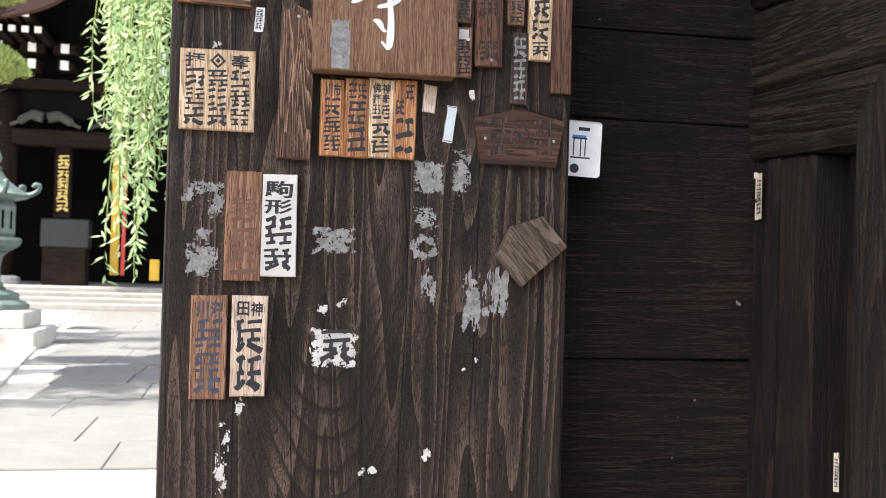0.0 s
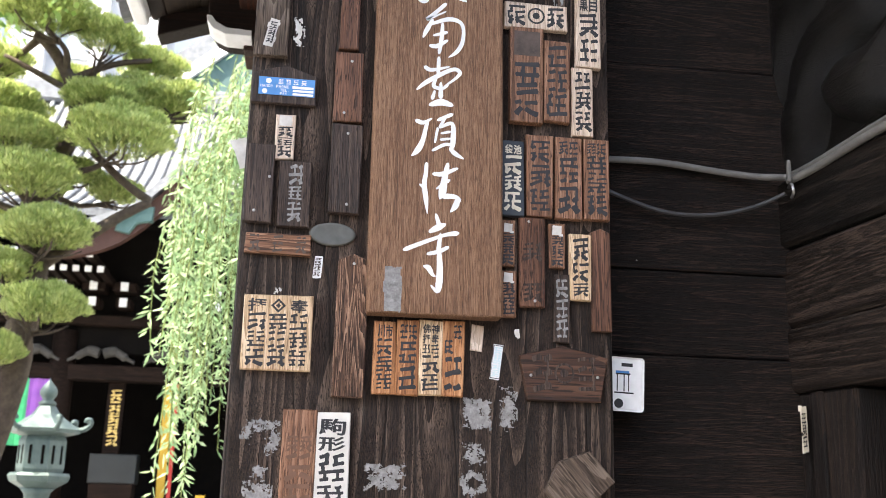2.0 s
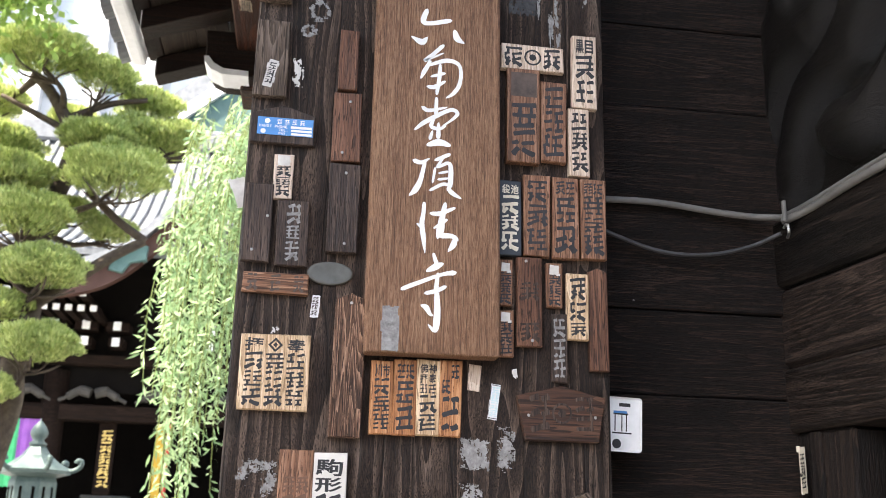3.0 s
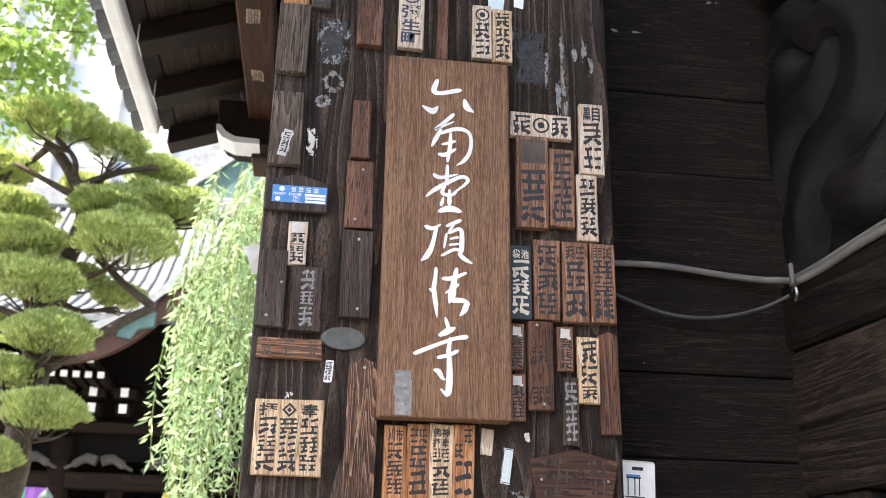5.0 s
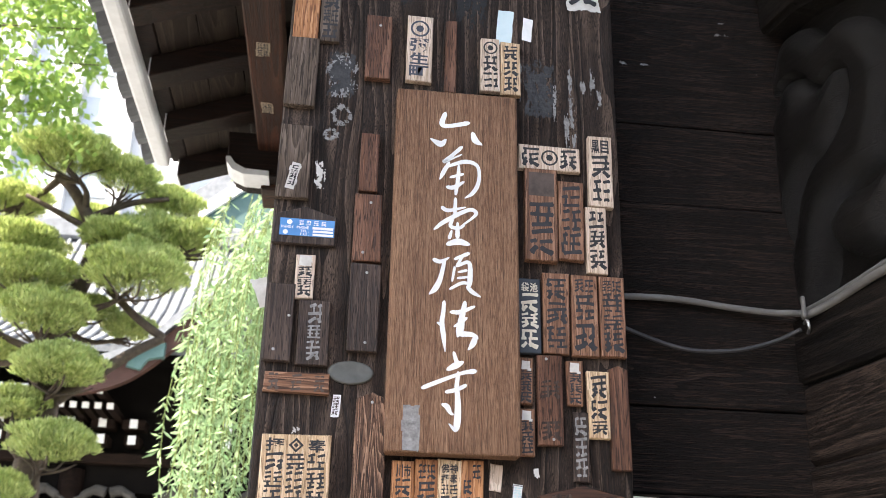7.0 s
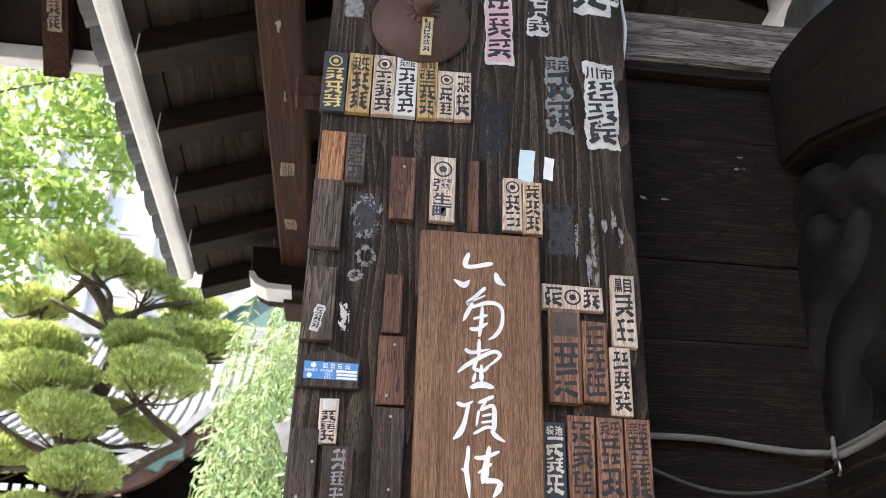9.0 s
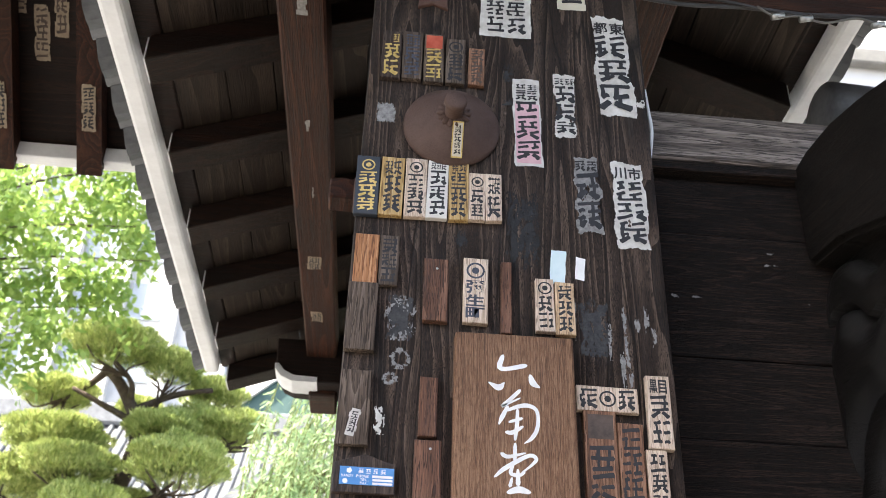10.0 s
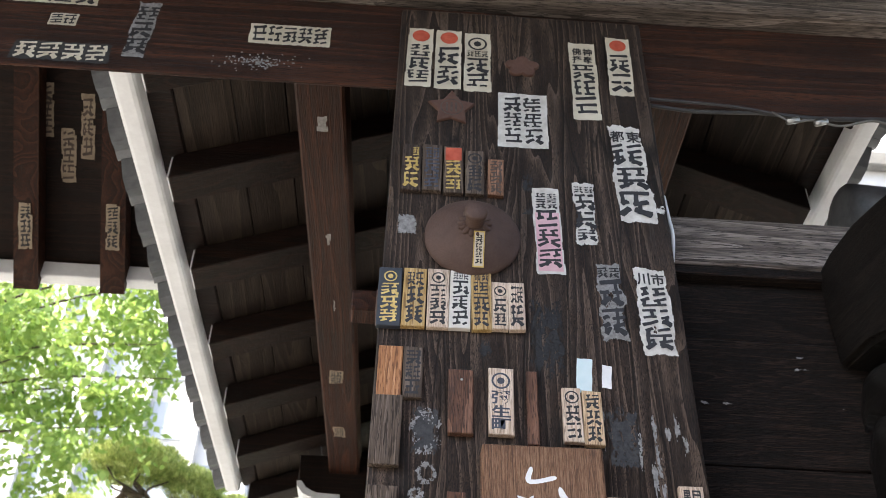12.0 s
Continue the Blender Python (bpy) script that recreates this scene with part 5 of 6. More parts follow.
star = thing("star_token", "red-brown five-pointed wooden star token", "token", "wooden tokens on the post", m=pose(-0.147, FACE, 3.297))
part("star", st, M_TOKEN, star)
bm = bmesh.new()
add_disc(bm, 0, 0, 0.024, 0.027, -0.0085)
for k in range(3):
    quad(bm, -0.014 + 0.011 * k, -0.009 + 0.011 * k, -0.015, 0.015, -0.0085)
part("carving", bm, M_FADED, star)

# the shallow iron lid with a knob
lid = thing("iron_lid", "round rust-brown cast iron lid with a knob", "lid", m=pose(-0.096, FACE, 2.905, 90, 0, 0))
part("bowl", lathe([(0.095, 0.0), (0.1015, 0.006), (0.1020, 0.011), (0.097, 0.017), (0.075, 0.034), (0.05, 0.048), (0.03, 0.056), (0.001, 0.060)], 48), M_RUST, lid, smooth=True)
bm = bmesh.new()
for k in range(14):
    t = 2 * math.pi * k / 14
    bmesh.ops.create_uvsphere(bm, u_segments=8, v_segments=6, radius=0.0125, matrix=Matrix.Translation((0.023 * math.cos(t), 0.023 * math.sin(t), 0.056)) @ Matrix.Rotation(t, 4, "Z") @ Matrix.Diagonal((1.15, 0.58, 0.45, 1)))
part("petal_collar", bm, M_RUST, lid, smooth=True)
part("knob", lathe([(0.022, 0.050), (0.019, 0.064), (0.020, 0.080), (0.0235, 0.090), (0.0235, 0.097), (0.020, 0.101), (0.001, 0.102)], 24), M_RUST, lid, smooth=True)
lab = thing("gilt_label", "small yellow-edged label on the iron lid", "paper label", "paper labels on the gate", m=pose(-0.086, FACE - 0.044, 2.847, 27, 0, 0))
part("paper", box(-0.0115, 0.0115, -0.001, 0, -0.038, 0.038), M_GILT, lab)
bm = bmesh.new()
quad(bm, -0.0092, 0.0092, -0.035, 0.035, -0.0013)
part("field", bm, M_CREAMPAPER, lab)
bm = bmesh.new()
rows_of_signs(bm, random.Random(9), ((1, "#"), (1, "#"), (0.5, "#"), (1, "#")), 0.018, 0.068, -0.0017)
part("lettering", bm, M_INK, lab)

# plastic card pinned between post and wall
card = thing("plastic_card", "white plastic card in a clear sleeve beside the post", "card", m=pose(0.370, 1.43, 1.680, 0, 2, 0))
part("card", box(-0.040, 0.040, -0.0015, 0, -0.046, 0.046, 0.004), M_WHITE, card)
bm = bmesh.new()
quad(bm, 0.0, 0.020, 0.030, 0.036, -0.0018)
for x0, x1, z0, z1 in ((-0.010, 0.016, 0.016, 0.019), (-0.008, -0.006, -0.012, 0.016), (0.004, 0.006, -0.012, 0.016), (0.012, 0.014, -0.012, 0.016), (-0.012, 0.022, -0.016, -0.0135)):
    quad(bm, x0, x1, z0, z1, -0.0018)
add_disc(bm, -0.004, -0.033, 0, 0.008, -0.0018)
part("printing", bm, M_INK, card)
bm = bmesh.new()
quad(bm, -0.010, 0.014, 0.0185, 0.0225, -0.0021)
part("blue_bar", bm, M_BLUE, card)

# scraps on the wall and jamb
for m_, w, h, pl, lab in ((CORNER @ pose(-0.001, -0.035, 1.615, 0, 0, 90), 0.022, 0.085, M_CREAMPAPER, "curling torn paper scrap with dark marks"), (CORNER @ pose(-0.042, -0.30, 1.02, 0, 0, 90), 0.016, 0.07, M_CREAMPAPER, "narrow yellowed paper label"), (CORNER @ pose(-0.040, -0.285, 1.19, 0, 0, 90), 0.016, 0.06, M_CREAMPAPER, "narrow yellowed paper label")):
    ob = thing("paper_scrap", lab, "paper label", m=m_ @ Matrix.Rotation(math.pi, 4, "Z"))
    part("paper", sheet(w, h, -0.001, random.Random(int(h * 1000)), 0.004, 0.002, 1.5), pl, ob)
    bm = bmesh.new()
    rows_of_signs(bm, random.Random(4), ((1, "#"), (1, "#"), (1, "#")), w * 0.7, h * 0.8, -0.0032)
    part("lettering", bm, M_INK, ob)

# pale specks and scratches on the boards
for x, z, w, h in ((0.69, 1.43, 0.013, 0.012), (0.61, 1.26, 0.006, 0.006), (0.57, 1.16, 0.008, 0.006), (0.58, 1.23, 0.004, 0.004), (0.42, 1.91, 0.005, 0.004), (0.61, 2.73, 0.026, 0.006), (0.61, 2.7, 0.034, 0.008), (0.44, 2.61, 0.022, 0.006), (0.68, 2.61, 0.006, 0.006), (0.39, 2.61, 0.018, 0.012)):
    flake(x, z, w, h, M_FLAKE, "pale speck of torn paper on the boards", "blob", 0.50, name="paper_remnant").matrix_basis = pose(x, 1.4765, z)

# labels on the lintel and beams
for x, z, w, h, m_, rows, lean in (
        (-0.560, 3.570, 0.205, 0.075, M_CREAMPAPER, ((1, "#####"),), 0),
        (-0.930, 3.555, 0.060, 0.215, M_FLAKE, ((1, "#"), (1, "#"), (1, "#")), 2),
        (-1.105, 3.455, 0.245, 0.075, M_SOOTPAPER, ((1, "####"),), 0),
        (-1.13, 3.575, 0.07, 0.045, M_CREAMPAPER, ((1, "##"),), 0),
        (-1.20, 3.660, 0.28, 0.05, M_CREAMPAPER, ((1, "#####"),), 0)):
    sticker(x, z, w, h, m_, "old paper label pasted on the red-brown lintel", rows, M_CREAMPAPER if m_ is M_SOOTPAPER else M_INK, torn=0.006 if m_ is not M_CREAMPAPER else 0.0, front=1.400, hole=0.3 if m_ is M_FLAKE else 0, mx=0.03, lean=lean)
flake(-0.62, 3.46, 0.34, 0.10, M_FLAKE, "worn pale scuffing on the lintel", "blob", 0.16, name="paint_residue", streak=0.3, cell=0.004).matrix_basis = pose(-0.63, 1.3995, 3.462)

for (x, y, z, w, h, m_) in ((-0.472, 3.02, 3.544, 0.055, 0.10, M_OLDPAPER), (-0.468, 3.46, 3.544, 0.05, 0.09, M_OLDPAPER), (-0.480, 2.19, 3.544, 0.016, 0.06, M_FLAKE), (-0.485, 1.68, 3.544, 0.03, 0.06, M_FLAKE), (-0.47, 2.55, 3.544, 0.012, 0.07, M_FLAKE)):
    ob = thing("paper_label", "old paper label under the roof purlin", "paper label", "paper labels on the gate", m=pose(x, y, z, 90, 0, 0))
    part("paper", sheet(w, h, -0.001, random.Random(int(y * 100)), 0.004, 0.004, 0, 0.3), m_, ob)
    if m_ is M_OLDPAPER:
        bm = bmesh.new()
        rows_of_signs(bm, random.Random(int(y * 10)), ((1, "##"), (1, "##")), w, h, -0.0032)
        part("lettering", bm, M_INK, ob)

# peg and iron plate at the post's flank
peg = thing("wooden_peg", "red-brown square wooden peg through the post", "peg", m=pose(-0.281, 1.47, 2.795))
part("peg", box(-0.062, 0.0, -0.028, 0.028, -0.026, 0.026, 0.004), M_PURLIN, peg)
part("iron_rose", lathe([(0.045, 0.0), (0.045, 0.006), (0.036, 0.010), (0.001, 0.011)], 20), M_RUST, peg, "rusty iron rose", m=pose(-0.0, 0, 0, 0, -90, 0), smooth=True)
corner_paper = sticker(-0.288, 2.035, 0.03, 0.055, M_PAPER, "white paper corner behind the post's edge", torn=0.003, front=1.40, lean=-20)

# cables under the lintel beyond the post
wires = thing("wire_bundle", "grey wires and joints hung under the lintel", "cable", m=pose(0.34, 1.395, 3.39))
part("main_wire", tube(smooth_path([(0.0, 0.0, 0.002), (0.12, 0.0, -0.010), (0.28, -0.004, -0.006), (0.45, -0.006, -0.014), (0.62, -0.006, -0.004), (0.9, 0, 0.0)], 7), 0.005, 7), M_CABLEDARK, wires, smooth=True)
part("second_wire", tube(smooth_path([(0.0, -0.012, 0.012), (0.2, -0.012, 0.004), (0.36, -0.012, -0.020), (0.5, -0.010, -0.010), (0.9, -0.012, 0.012)], 7), 0.004, 7), M_CABLEDARK, wires, smooth=True)
part("looped_wire", tube(smooth_path([(0.30, -0.015, -0.01), (0.34, -0.02, -0.045), (0.40, -0.015, -0.030), (0.46, -0.02, -0.050), (0.55, -0.015, -0.02), (0.62, -0.02, -0.045), (0.70, -0.01, -0.01)], 7), 0.003, 6), M_CABLE, wires, smooth=True)
for x in (0.33, 0.40, 0.58):
    part("wire_joint", tube([(x, -0.018, -0.045), (x + 0.030, -0.018, -0.035)], 0.008, 8), M_STEEL, wires, "taped wire joint", smooth=True)
part("down_lead", tube(smooth_path([(0.002, -0.004, -0.30), (0.006, -0.004, -0.36), (0.009, -0.004, -0.42), (0.007, 0.030, -0.49)], 6), 0.004, 7), M_PLASTER, wires, "white cable", smooth=True)

cap = thing("ridge_end_tile", "dark round ridge-end tile above the side wall", "tile", m=pose(0.985, 1.70, 3.30, 0, 0, 0))
part("cap", tube([(-0.06, 0, 0.03), (-0.05, 0, 0.03), (0.5, 0.05, 0.05)], [0.07, 0.095, 0.095], 18), M_TILE, cap, smooth=True)

# ---- courtyard ----
pav = thing("pavement_path", "grey stone paving of the temple approach", "pavement", m=pose(0, 0, GROUND))
pav["kind"] = "structure"
rng = random.Random(21)
y = 6.0
while y < 25.5:
    d = rng.uniform(0.85, 1.15)
    x = -6.6 + rng.uniform(-0.2, 0.2)
    while x < 1.2:
        w = rng.uniform(0.7, 1.2)
        if y < 8.6 or x > -2.55 - 0.112 * (y - 9.0):
            part("slab", box(x + 0.003, x + w - 0.003, y + 0.003, y + d - 0.003, -0.03, 0.018 + rng.uniform(-0.003, 0.003), 0.006), M_FLAG, pav)
        x += w
    y += d
for k in range(12):
    part("edging_stone", box(-0.16, 0.16, 0.005, 0.985, -0.05, 0.034, 0.008), M_STONE, pav, "pale granite edging stone", m=pose(-2.43 - 0.1155 * k, 8.8 + 0.993 * k, 0, 0, 0, 6.6))
# unseen floor, added dark to cut the bounce onto the roof undersides
gate_floor = finish("floor_gate", box(-4.5, 3.5, -0.9, 4.4, GROUND - 0.05, GROUND + 0.012, 0.01), M_STREETSTONE)
tagged(gate_floor, "unseen dark stone floor added under the gate", "floor", kind="structure")
# unseen street sheet, added dark to weaken light from the front
street = finish("road", box(-60, 60, -12.5, -0.95, GROUND - 0.05, GROUND + 0.006), M_ASPHALT)
tagged(street, "unseen dark asphalt sheet added before the gate", "road", kind="structure")
# unseen block behind the camera, added to cut low sky light
far_side = thing("wall_street_added", "unseen plain grey block added to hide the low sky", "wall", m=pose(0, -12.6, GROUND))
far_side["kind"] = "structure"
part("front", box(-60, 60, -6, 0, 0, 5.5), M_STREETWALL, far_side)
# unseen wall, added to shut out light from the right
flank = finish("wall_precinct", box(0.98, 30, 1.62, 2.0, GROUND, 3.0), M_STREETWALL)
tagged(flank, "unseen plain wall added to close the gate's right side", "wall", kind="structure")

# ---- bronze lantern ----
lan = thing("bronze_lantern", "verdigris bronze garden lantern on a granite plinth", "lantern", m=pose(-3.72, 15, GROUND - 0.02))
part("plinth", box(-0.80, 0.80, -0.80, 0.80, 0, 0.28, 0.03, seg=2), M_STONE, lan, "granite plinth")
part("plinth_top", box(-0.62, 0.62, -0.62, 0.62, 0.281, 0.52, 0.03, seg=2), M_STONE, lan, "granite plinth")
part("foot", lathe([(0.56, 0.521), (0.56, 0.60), (0.50, 0.64), (0.42, 0.66), (0.42, 0.74), (0.30, 0.80)], 6), M_BRONZE, lan)
part("shaft", lathe([(0.24, 0.80), (0.17, 0.92), (0.15, 1.10), (0.18, 1.26), (0.24, 1.33)], 16), M_BRONZE, lan, smooth=True)
part("platform", lathe([(0.24, 1.33), (0.40, 1.42), (0.43, 1.50), (0.40, 1.54)], 6), M_BRONZE, lan)
part("fire_box", lathe([(0.31, 1.54), (0.33, 1.60), (0.33, 1.98), (0.30, 2.05)], 6), M_BRONZE, lan)
for k in range(6):
    t = 2 * math.pi * (k + 0.5) / 6
    part("fire_window", box(-0.09, 0.09, -0.012, 0.012, 1.66, 1.92, 0.008), M_HALLDARK, lan, m=Matrix.Rotation(t, 4, "Z") @ pose(0, -0.288, 0))
part("roof", lathe([(0.30, 2.05), (0.50, 2.10), (0.52, 2.15), (0.36, 2.24), (0.20, 2.36), (0.12, 2.48)], 6), M_BRONZE, lan)
for k in range(6):
    t = 2 * math.pi * k / 6
    c, s = math.cos(t), math.sin(t)
    path = [(0.44, 2.15), (0.54, 2.16), (0.62, 2.22), (0.63, 2.29), (0.58, 2.30), (0.56, 2.26)]
    part("curled_corner", tube(smooth_path([(r * c, r * s, z) for r, z in path], 4), 0.035, 8), M_BRONZE, lan, smooth=True)
part("finial", lathe([(0.10, 2.48), (0.13, 2.52), (0.07, 2.57), (0.11, 2.62), (0.125, 2.68), (0.09, 2.76), (0.02, 2.84), (0.004, 2.88)], 16), M_BRONZE, lan, smooth=True)

# ---- main hall ----
hall = thing("temple_hall", "dark timber temple hall with a grey tiled roof", "building", m=pose(-5.0, 28, GROUND))
part("platform", box(-18, 16, -1.2, 16, 0, 0.55, 0.03), M_STEPSTONE, hall, "grey stone platform")
for k in range(3):
    part("step", box(-10, 8, -1.2 - 0.35 * (k + 1), -1.2 - 0.35 * k, 0, 0.42 - 0.13 * k, 0.02), M_STEPSTONE, hall, "grey stone step")
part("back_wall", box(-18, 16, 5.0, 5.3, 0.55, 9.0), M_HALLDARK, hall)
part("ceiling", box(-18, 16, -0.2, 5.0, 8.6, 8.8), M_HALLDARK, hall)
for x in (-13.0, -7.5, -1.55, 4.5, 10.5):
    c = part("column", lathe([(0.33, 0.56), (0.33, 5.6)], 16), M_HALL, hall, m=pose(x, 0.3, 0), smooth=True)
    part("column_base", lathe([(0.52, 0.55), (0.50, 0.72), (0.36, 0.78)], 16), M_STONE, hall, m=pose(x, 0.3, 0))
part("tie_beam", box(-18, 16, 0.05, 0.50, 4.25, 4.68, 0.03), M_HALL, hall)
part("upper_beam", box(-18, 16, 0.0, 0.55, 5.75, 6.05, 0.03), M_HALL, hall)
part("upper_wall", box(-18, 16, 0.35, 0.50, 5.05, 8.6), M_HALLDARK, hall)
for x in (-8.35, -6.4, -4.45, -2.46, -0.5, 1.5, 3.5):
    bm = bmesh.new()
    for s in (-1, 1):
        tube(smooth_path([(x + s * 0.06, 0.0, 4.98), (x + s * 0.34, 0.0, 5.04), (x + s * 0.64, 0.0, 4.88), (x + s * 0.88, 0.0, 4.76)], 5), [0.14] * 6 + [0.11] * 5 + [0.05] * 5, 8, bm)
    part("carved_strut", bm, M_HALLGREY, hall, "grey carved strut")
for x in (-8.4, -6.0, -3.5, -1.67, -0.84, -0.02, 2.5):
    for z, w in ((6.22, 0.40), (6.66, 0.62)):
        part("bracket_block", box(x - w / 2, x + w / 2, -0.30, 0.35, z, z + 0.26, 0.03), M_HALL, hall)
        part("bracket_end", box(x - 0.10, x + 0.10, -0.34, -0.305, z + 0.01, z + 0.25), M_PLASTER, hall, "white-painted bracket end")
for row, z in ((0, 6.88), (1, 7.16)):
    for k in range(26):
        x = -8.2 + 0.31 * k + 0.1 * row
        if x > -0.35:
            continue
        part("rafter", box(x - 0.09, x + 0.09, -1.6 - 0.5 * row, 0.3, z, z + 0.17), M_HALL, hall)
        part("rafter_end", box(x - 0.085, x + 0.085, -1.63 - 0.5 * row, -1.605 - 0.5 * row, z + 0.005, z + 0.165), M_PLASTER, hall, "white-painted rafter end")
# tiled roof: rows of round tiles on a curved slope
bm = bmesh.new()
prof = [(-2.6, 8.35), (-1.6, 8.75), (-0.2, 9.5), (1.5, 10.6), (3.5, 12.3), (5.2, 14.2)]
for (ya, za), (yb, zb) in zip(prof, prof[1:]):
    q = [bm.verts.new(v) for v in ((-19, ya, za), (17, ya, za), (17, yb, zb), (-19, yb, zb))]
    bm.faces.new(q)
r = bmesh.ops.extrude_face_region(bm, geom=bm.faces[:])
bmesh.ops.translate(bm, verts=[g for g in r["geom"] if isinstance(g, bmesh.types.BMVert)], vec=(0, 0, -0.2))
bmesh.ops.recalc_face_normals(bm, faces=bm.faces[:])
part("roof", bm, M_TILE, hall, "grey tiled roof")
for k in range(60):
    x = -12.8 + 0.33 * k
    part("roof_tile", tube([(x, y_ - 0.02, z_ + 0.04) for y_, z_ in prof], 0.085, 6), M_ROOFTILE, hall, smooth=True)
part("ridge", box(-19, 17, 4.9, 5.6, 14.1, 14.9, 0.1), M_ROOFTILE, hall)
# curved porch gable before the roof
arc = [(-1.9, 7.41), (-0.9, 7.51), (0.0, 7.81), (0.7, 8.31), (1.4, 9.01), (2.2, 9.61), (3.3, 10.06), (4.5, 10.21), (5.7, 10.06), (6.8, 9.61), (7.6, 9.01), (8.3, 8.31), (9.0, 7.81), (9.9, 7.51)]
bm = bmesh.new()
o = [Vector((a, -3.0, b)) for a, b in smooth_path([(a, b, 0) for a, b in arc], 4) and [(p.x, p.y) for p in smooth_path([(a, b, 0) for a, b in arc], 4)]]
up = [bm.verts.new(p) for p in o]
lo = [bm.verts.new(p - Vector((0, 0, 0.55))) for p in o]
ub = [bm.verts.new(p + Vector((0, 0.25, 0))) for p in o]
lb = [bm.verts.new(p + Vector((0, 0.25, -0.55))) for p in o]
for i in range(len(o) - 1):
    bm.faces.new((lo[i], lo[i + 1], up[i + 1], up[i]))
    bm.faces.new((lb[i], ub[i], ub[i + 1], lb[i + 1]))
    bm.faces.new((lo[i], lb[i], lb[i + 1], lo[i + 1]))
    bm.faces.new((up[i], up[i + 1], ub[i + 1], ub[i]))
part("porch_bargeboard", bm, M_HALLRED, hall, "red-brown curved bargeboard")
bm = bmesh.new()
a_ = [bm.verts.new(p + Vector((0, -0.25, 0.02))) for p in o]
b_ = [bm.verts.new(p + Vector((0, 3.4, 0.9))) for p in o]
c_ = [bm.verts.new(p + Vector((0, -0.25, 0.30))) for p in o]
d_ = [bm.verts.new(p + Vector((0, 3.4, 1.2))) for p in o]
for i in range(len(o) - 1):
    bm.faces.new((a_[i], a_[i + 1], b_[i + 1], b_[i]))
    bm.faces.new((c_[i], d_[i], d_[i + 1], c_[i + 1]))
    bm.faces.new((a_[i], c_[i], c_[i + 1], a_[i + 1]))
part("porch_roof", bm, M_ROOFTILE, hall, "grey tiled porch roof")
part("carved_pendant", prism([(-0.9, 0.0), (-0.5, -0.45), (0.0, -0.25), (0.6, -0.5), (1.0, 0.0), (0.5, 0.35), (0.0, 0.2), (-0.4, 0.4)], -3.1, -2.9, 0.04), M_COPPER, hall, "green carved pendant", m=pose(0.50, 0, 7.98, 0, -36, 0) @ Matrix.Diagonal((0.6, 1, 0.6, 1)))
# furnishings of the dim interior
cur = thing("hall_curtain", "green and purple striped ceremonial curtain", "curtain", m=pose(-7.9, 28.1, 2.72))
for k in range(4):
    bm = bmesh.new()
    for i in range(8):
        x0, x1 = -1.2 + 0.6 * k + 0.075 * i, -1.2 + 0.6 * k + 0.075 * (i + 1)
        ya, yb = 0.05 * math.sin(i * 1.6), 0.05 * math.sin((i + 1) * 1.6)
        bm.faces.new([bm.verts.new(v) for v in ((x0, ya, 0), (x1, yb, 0), (x1, yb * 0.5, 2.1), (x0, ya * 0.5, 2.1))])
    part("curtain_panel", bm, M_GREENCLOTH if k % 2 == 0 else M_PURPLECLOTH, cur, "green cloth panel" if k % 2 == 0 else "purple cloth panel")
for x, m_, w in ((-3.66, M_YELLOWCLOTH, 0.22), (-3.44, M_REDCLOTH, 0.10)):
    ob = finish("hanging_banner", box(x - w / 2, x + w / 2, 28.2, 28.24, 1.1, 4.9, 0.01), m_)
    tagged(ob, "long yellow cloth banner in the hall" if m_ is M_YELLOWCLOTH else "long red cloth banner in the hall", "banner", "hanging banners")
gs = thing("gilt_tablet", "tall dark tablet with gilt writing", "tablet", m=pose(-5.08, 28.4, 0.80))
part("board", box(-0.22, 0.22, 0, 0.1, 0, 3.9, 0.02), M_HALL, gs)
bm = bmesh.new()
rows_of_signs(bm, random.Random(3), ((1, "#"), (1, "#"), (1, "#"), (1, "#"), (1, "#")), 0.40, 1.7, -0.01)
part("lettering", bm, M_GILT, gs, "gilt lettering", m=pose(0, 0, 2.75))
cs = thing("offering_case", "glass-fronted offering case on a timber stand", "case", m=pose(-4.85, 27.6, 0.80))
part("stand", box(-0.55, 0.55, 0, 0.6, 0, 1.0, 0.02), M_HALL, cs)
part("case", box(-0.6, 0.6, 0, 0.6, 1.0, 1.75, 0.02), M_DIMGLASS, cs, "dim glass case")
ysign = finish("yellow_sign", box(-2.62, -2.38, 27.0, 27.03, 1.0, 1.55, 0.005), M_YELLOWCLOTH)
tagged(ysign, "small yellow notice board by the hall steps", "sign")

gable = thing("side_hall", "green copper gable of a hall behind the temple", "building", m=pose(-3.2, 36, GROUND))
part("gable_wall", prism([(-2.5, 13.0), (6, 13.0), (6, 22.9), (2.4, 20.1), (-2.5, 15.85)], 0, 4), M_COPPER, gable)
part("white_bargeboard", prism([(-2.5, 15.80), (2.4, 20.05), (2.4, 20.6), (-2.5, 16.35)], -0.2, 0.1), M_PLASTER, gable, "white bargeboard")
part("tile_edge", prism([(-2.8, 16.2), (2.4, 20.62), (2.4, 21.4), (-2.8, 17.0)], -0.1, 4), M_ROOFTILE, gable, "grey tile edge")
part("lower_wall", box(-2, 6, 0.2, 4, 0, 13.2), M_HALLDARK, gable)

# ---- office building beyond ----
office = thing("office_building", "pale multi-storey office building with dark window bands", "building", m=pose(-16, 48, GROUND))
part("core", box(-26, 8.6, 0.5, 16, 0, 60), M_FACADE, office)
for k in range(11):
    for j in range(4, 15):
        part("window", box(-23.5 + 2.9 * k, -21.7 + 2.9 * k, 0.40, 0.52, 3.6 * j + 0.8, 3.6 * j + 3.0), M_GLASS, office)
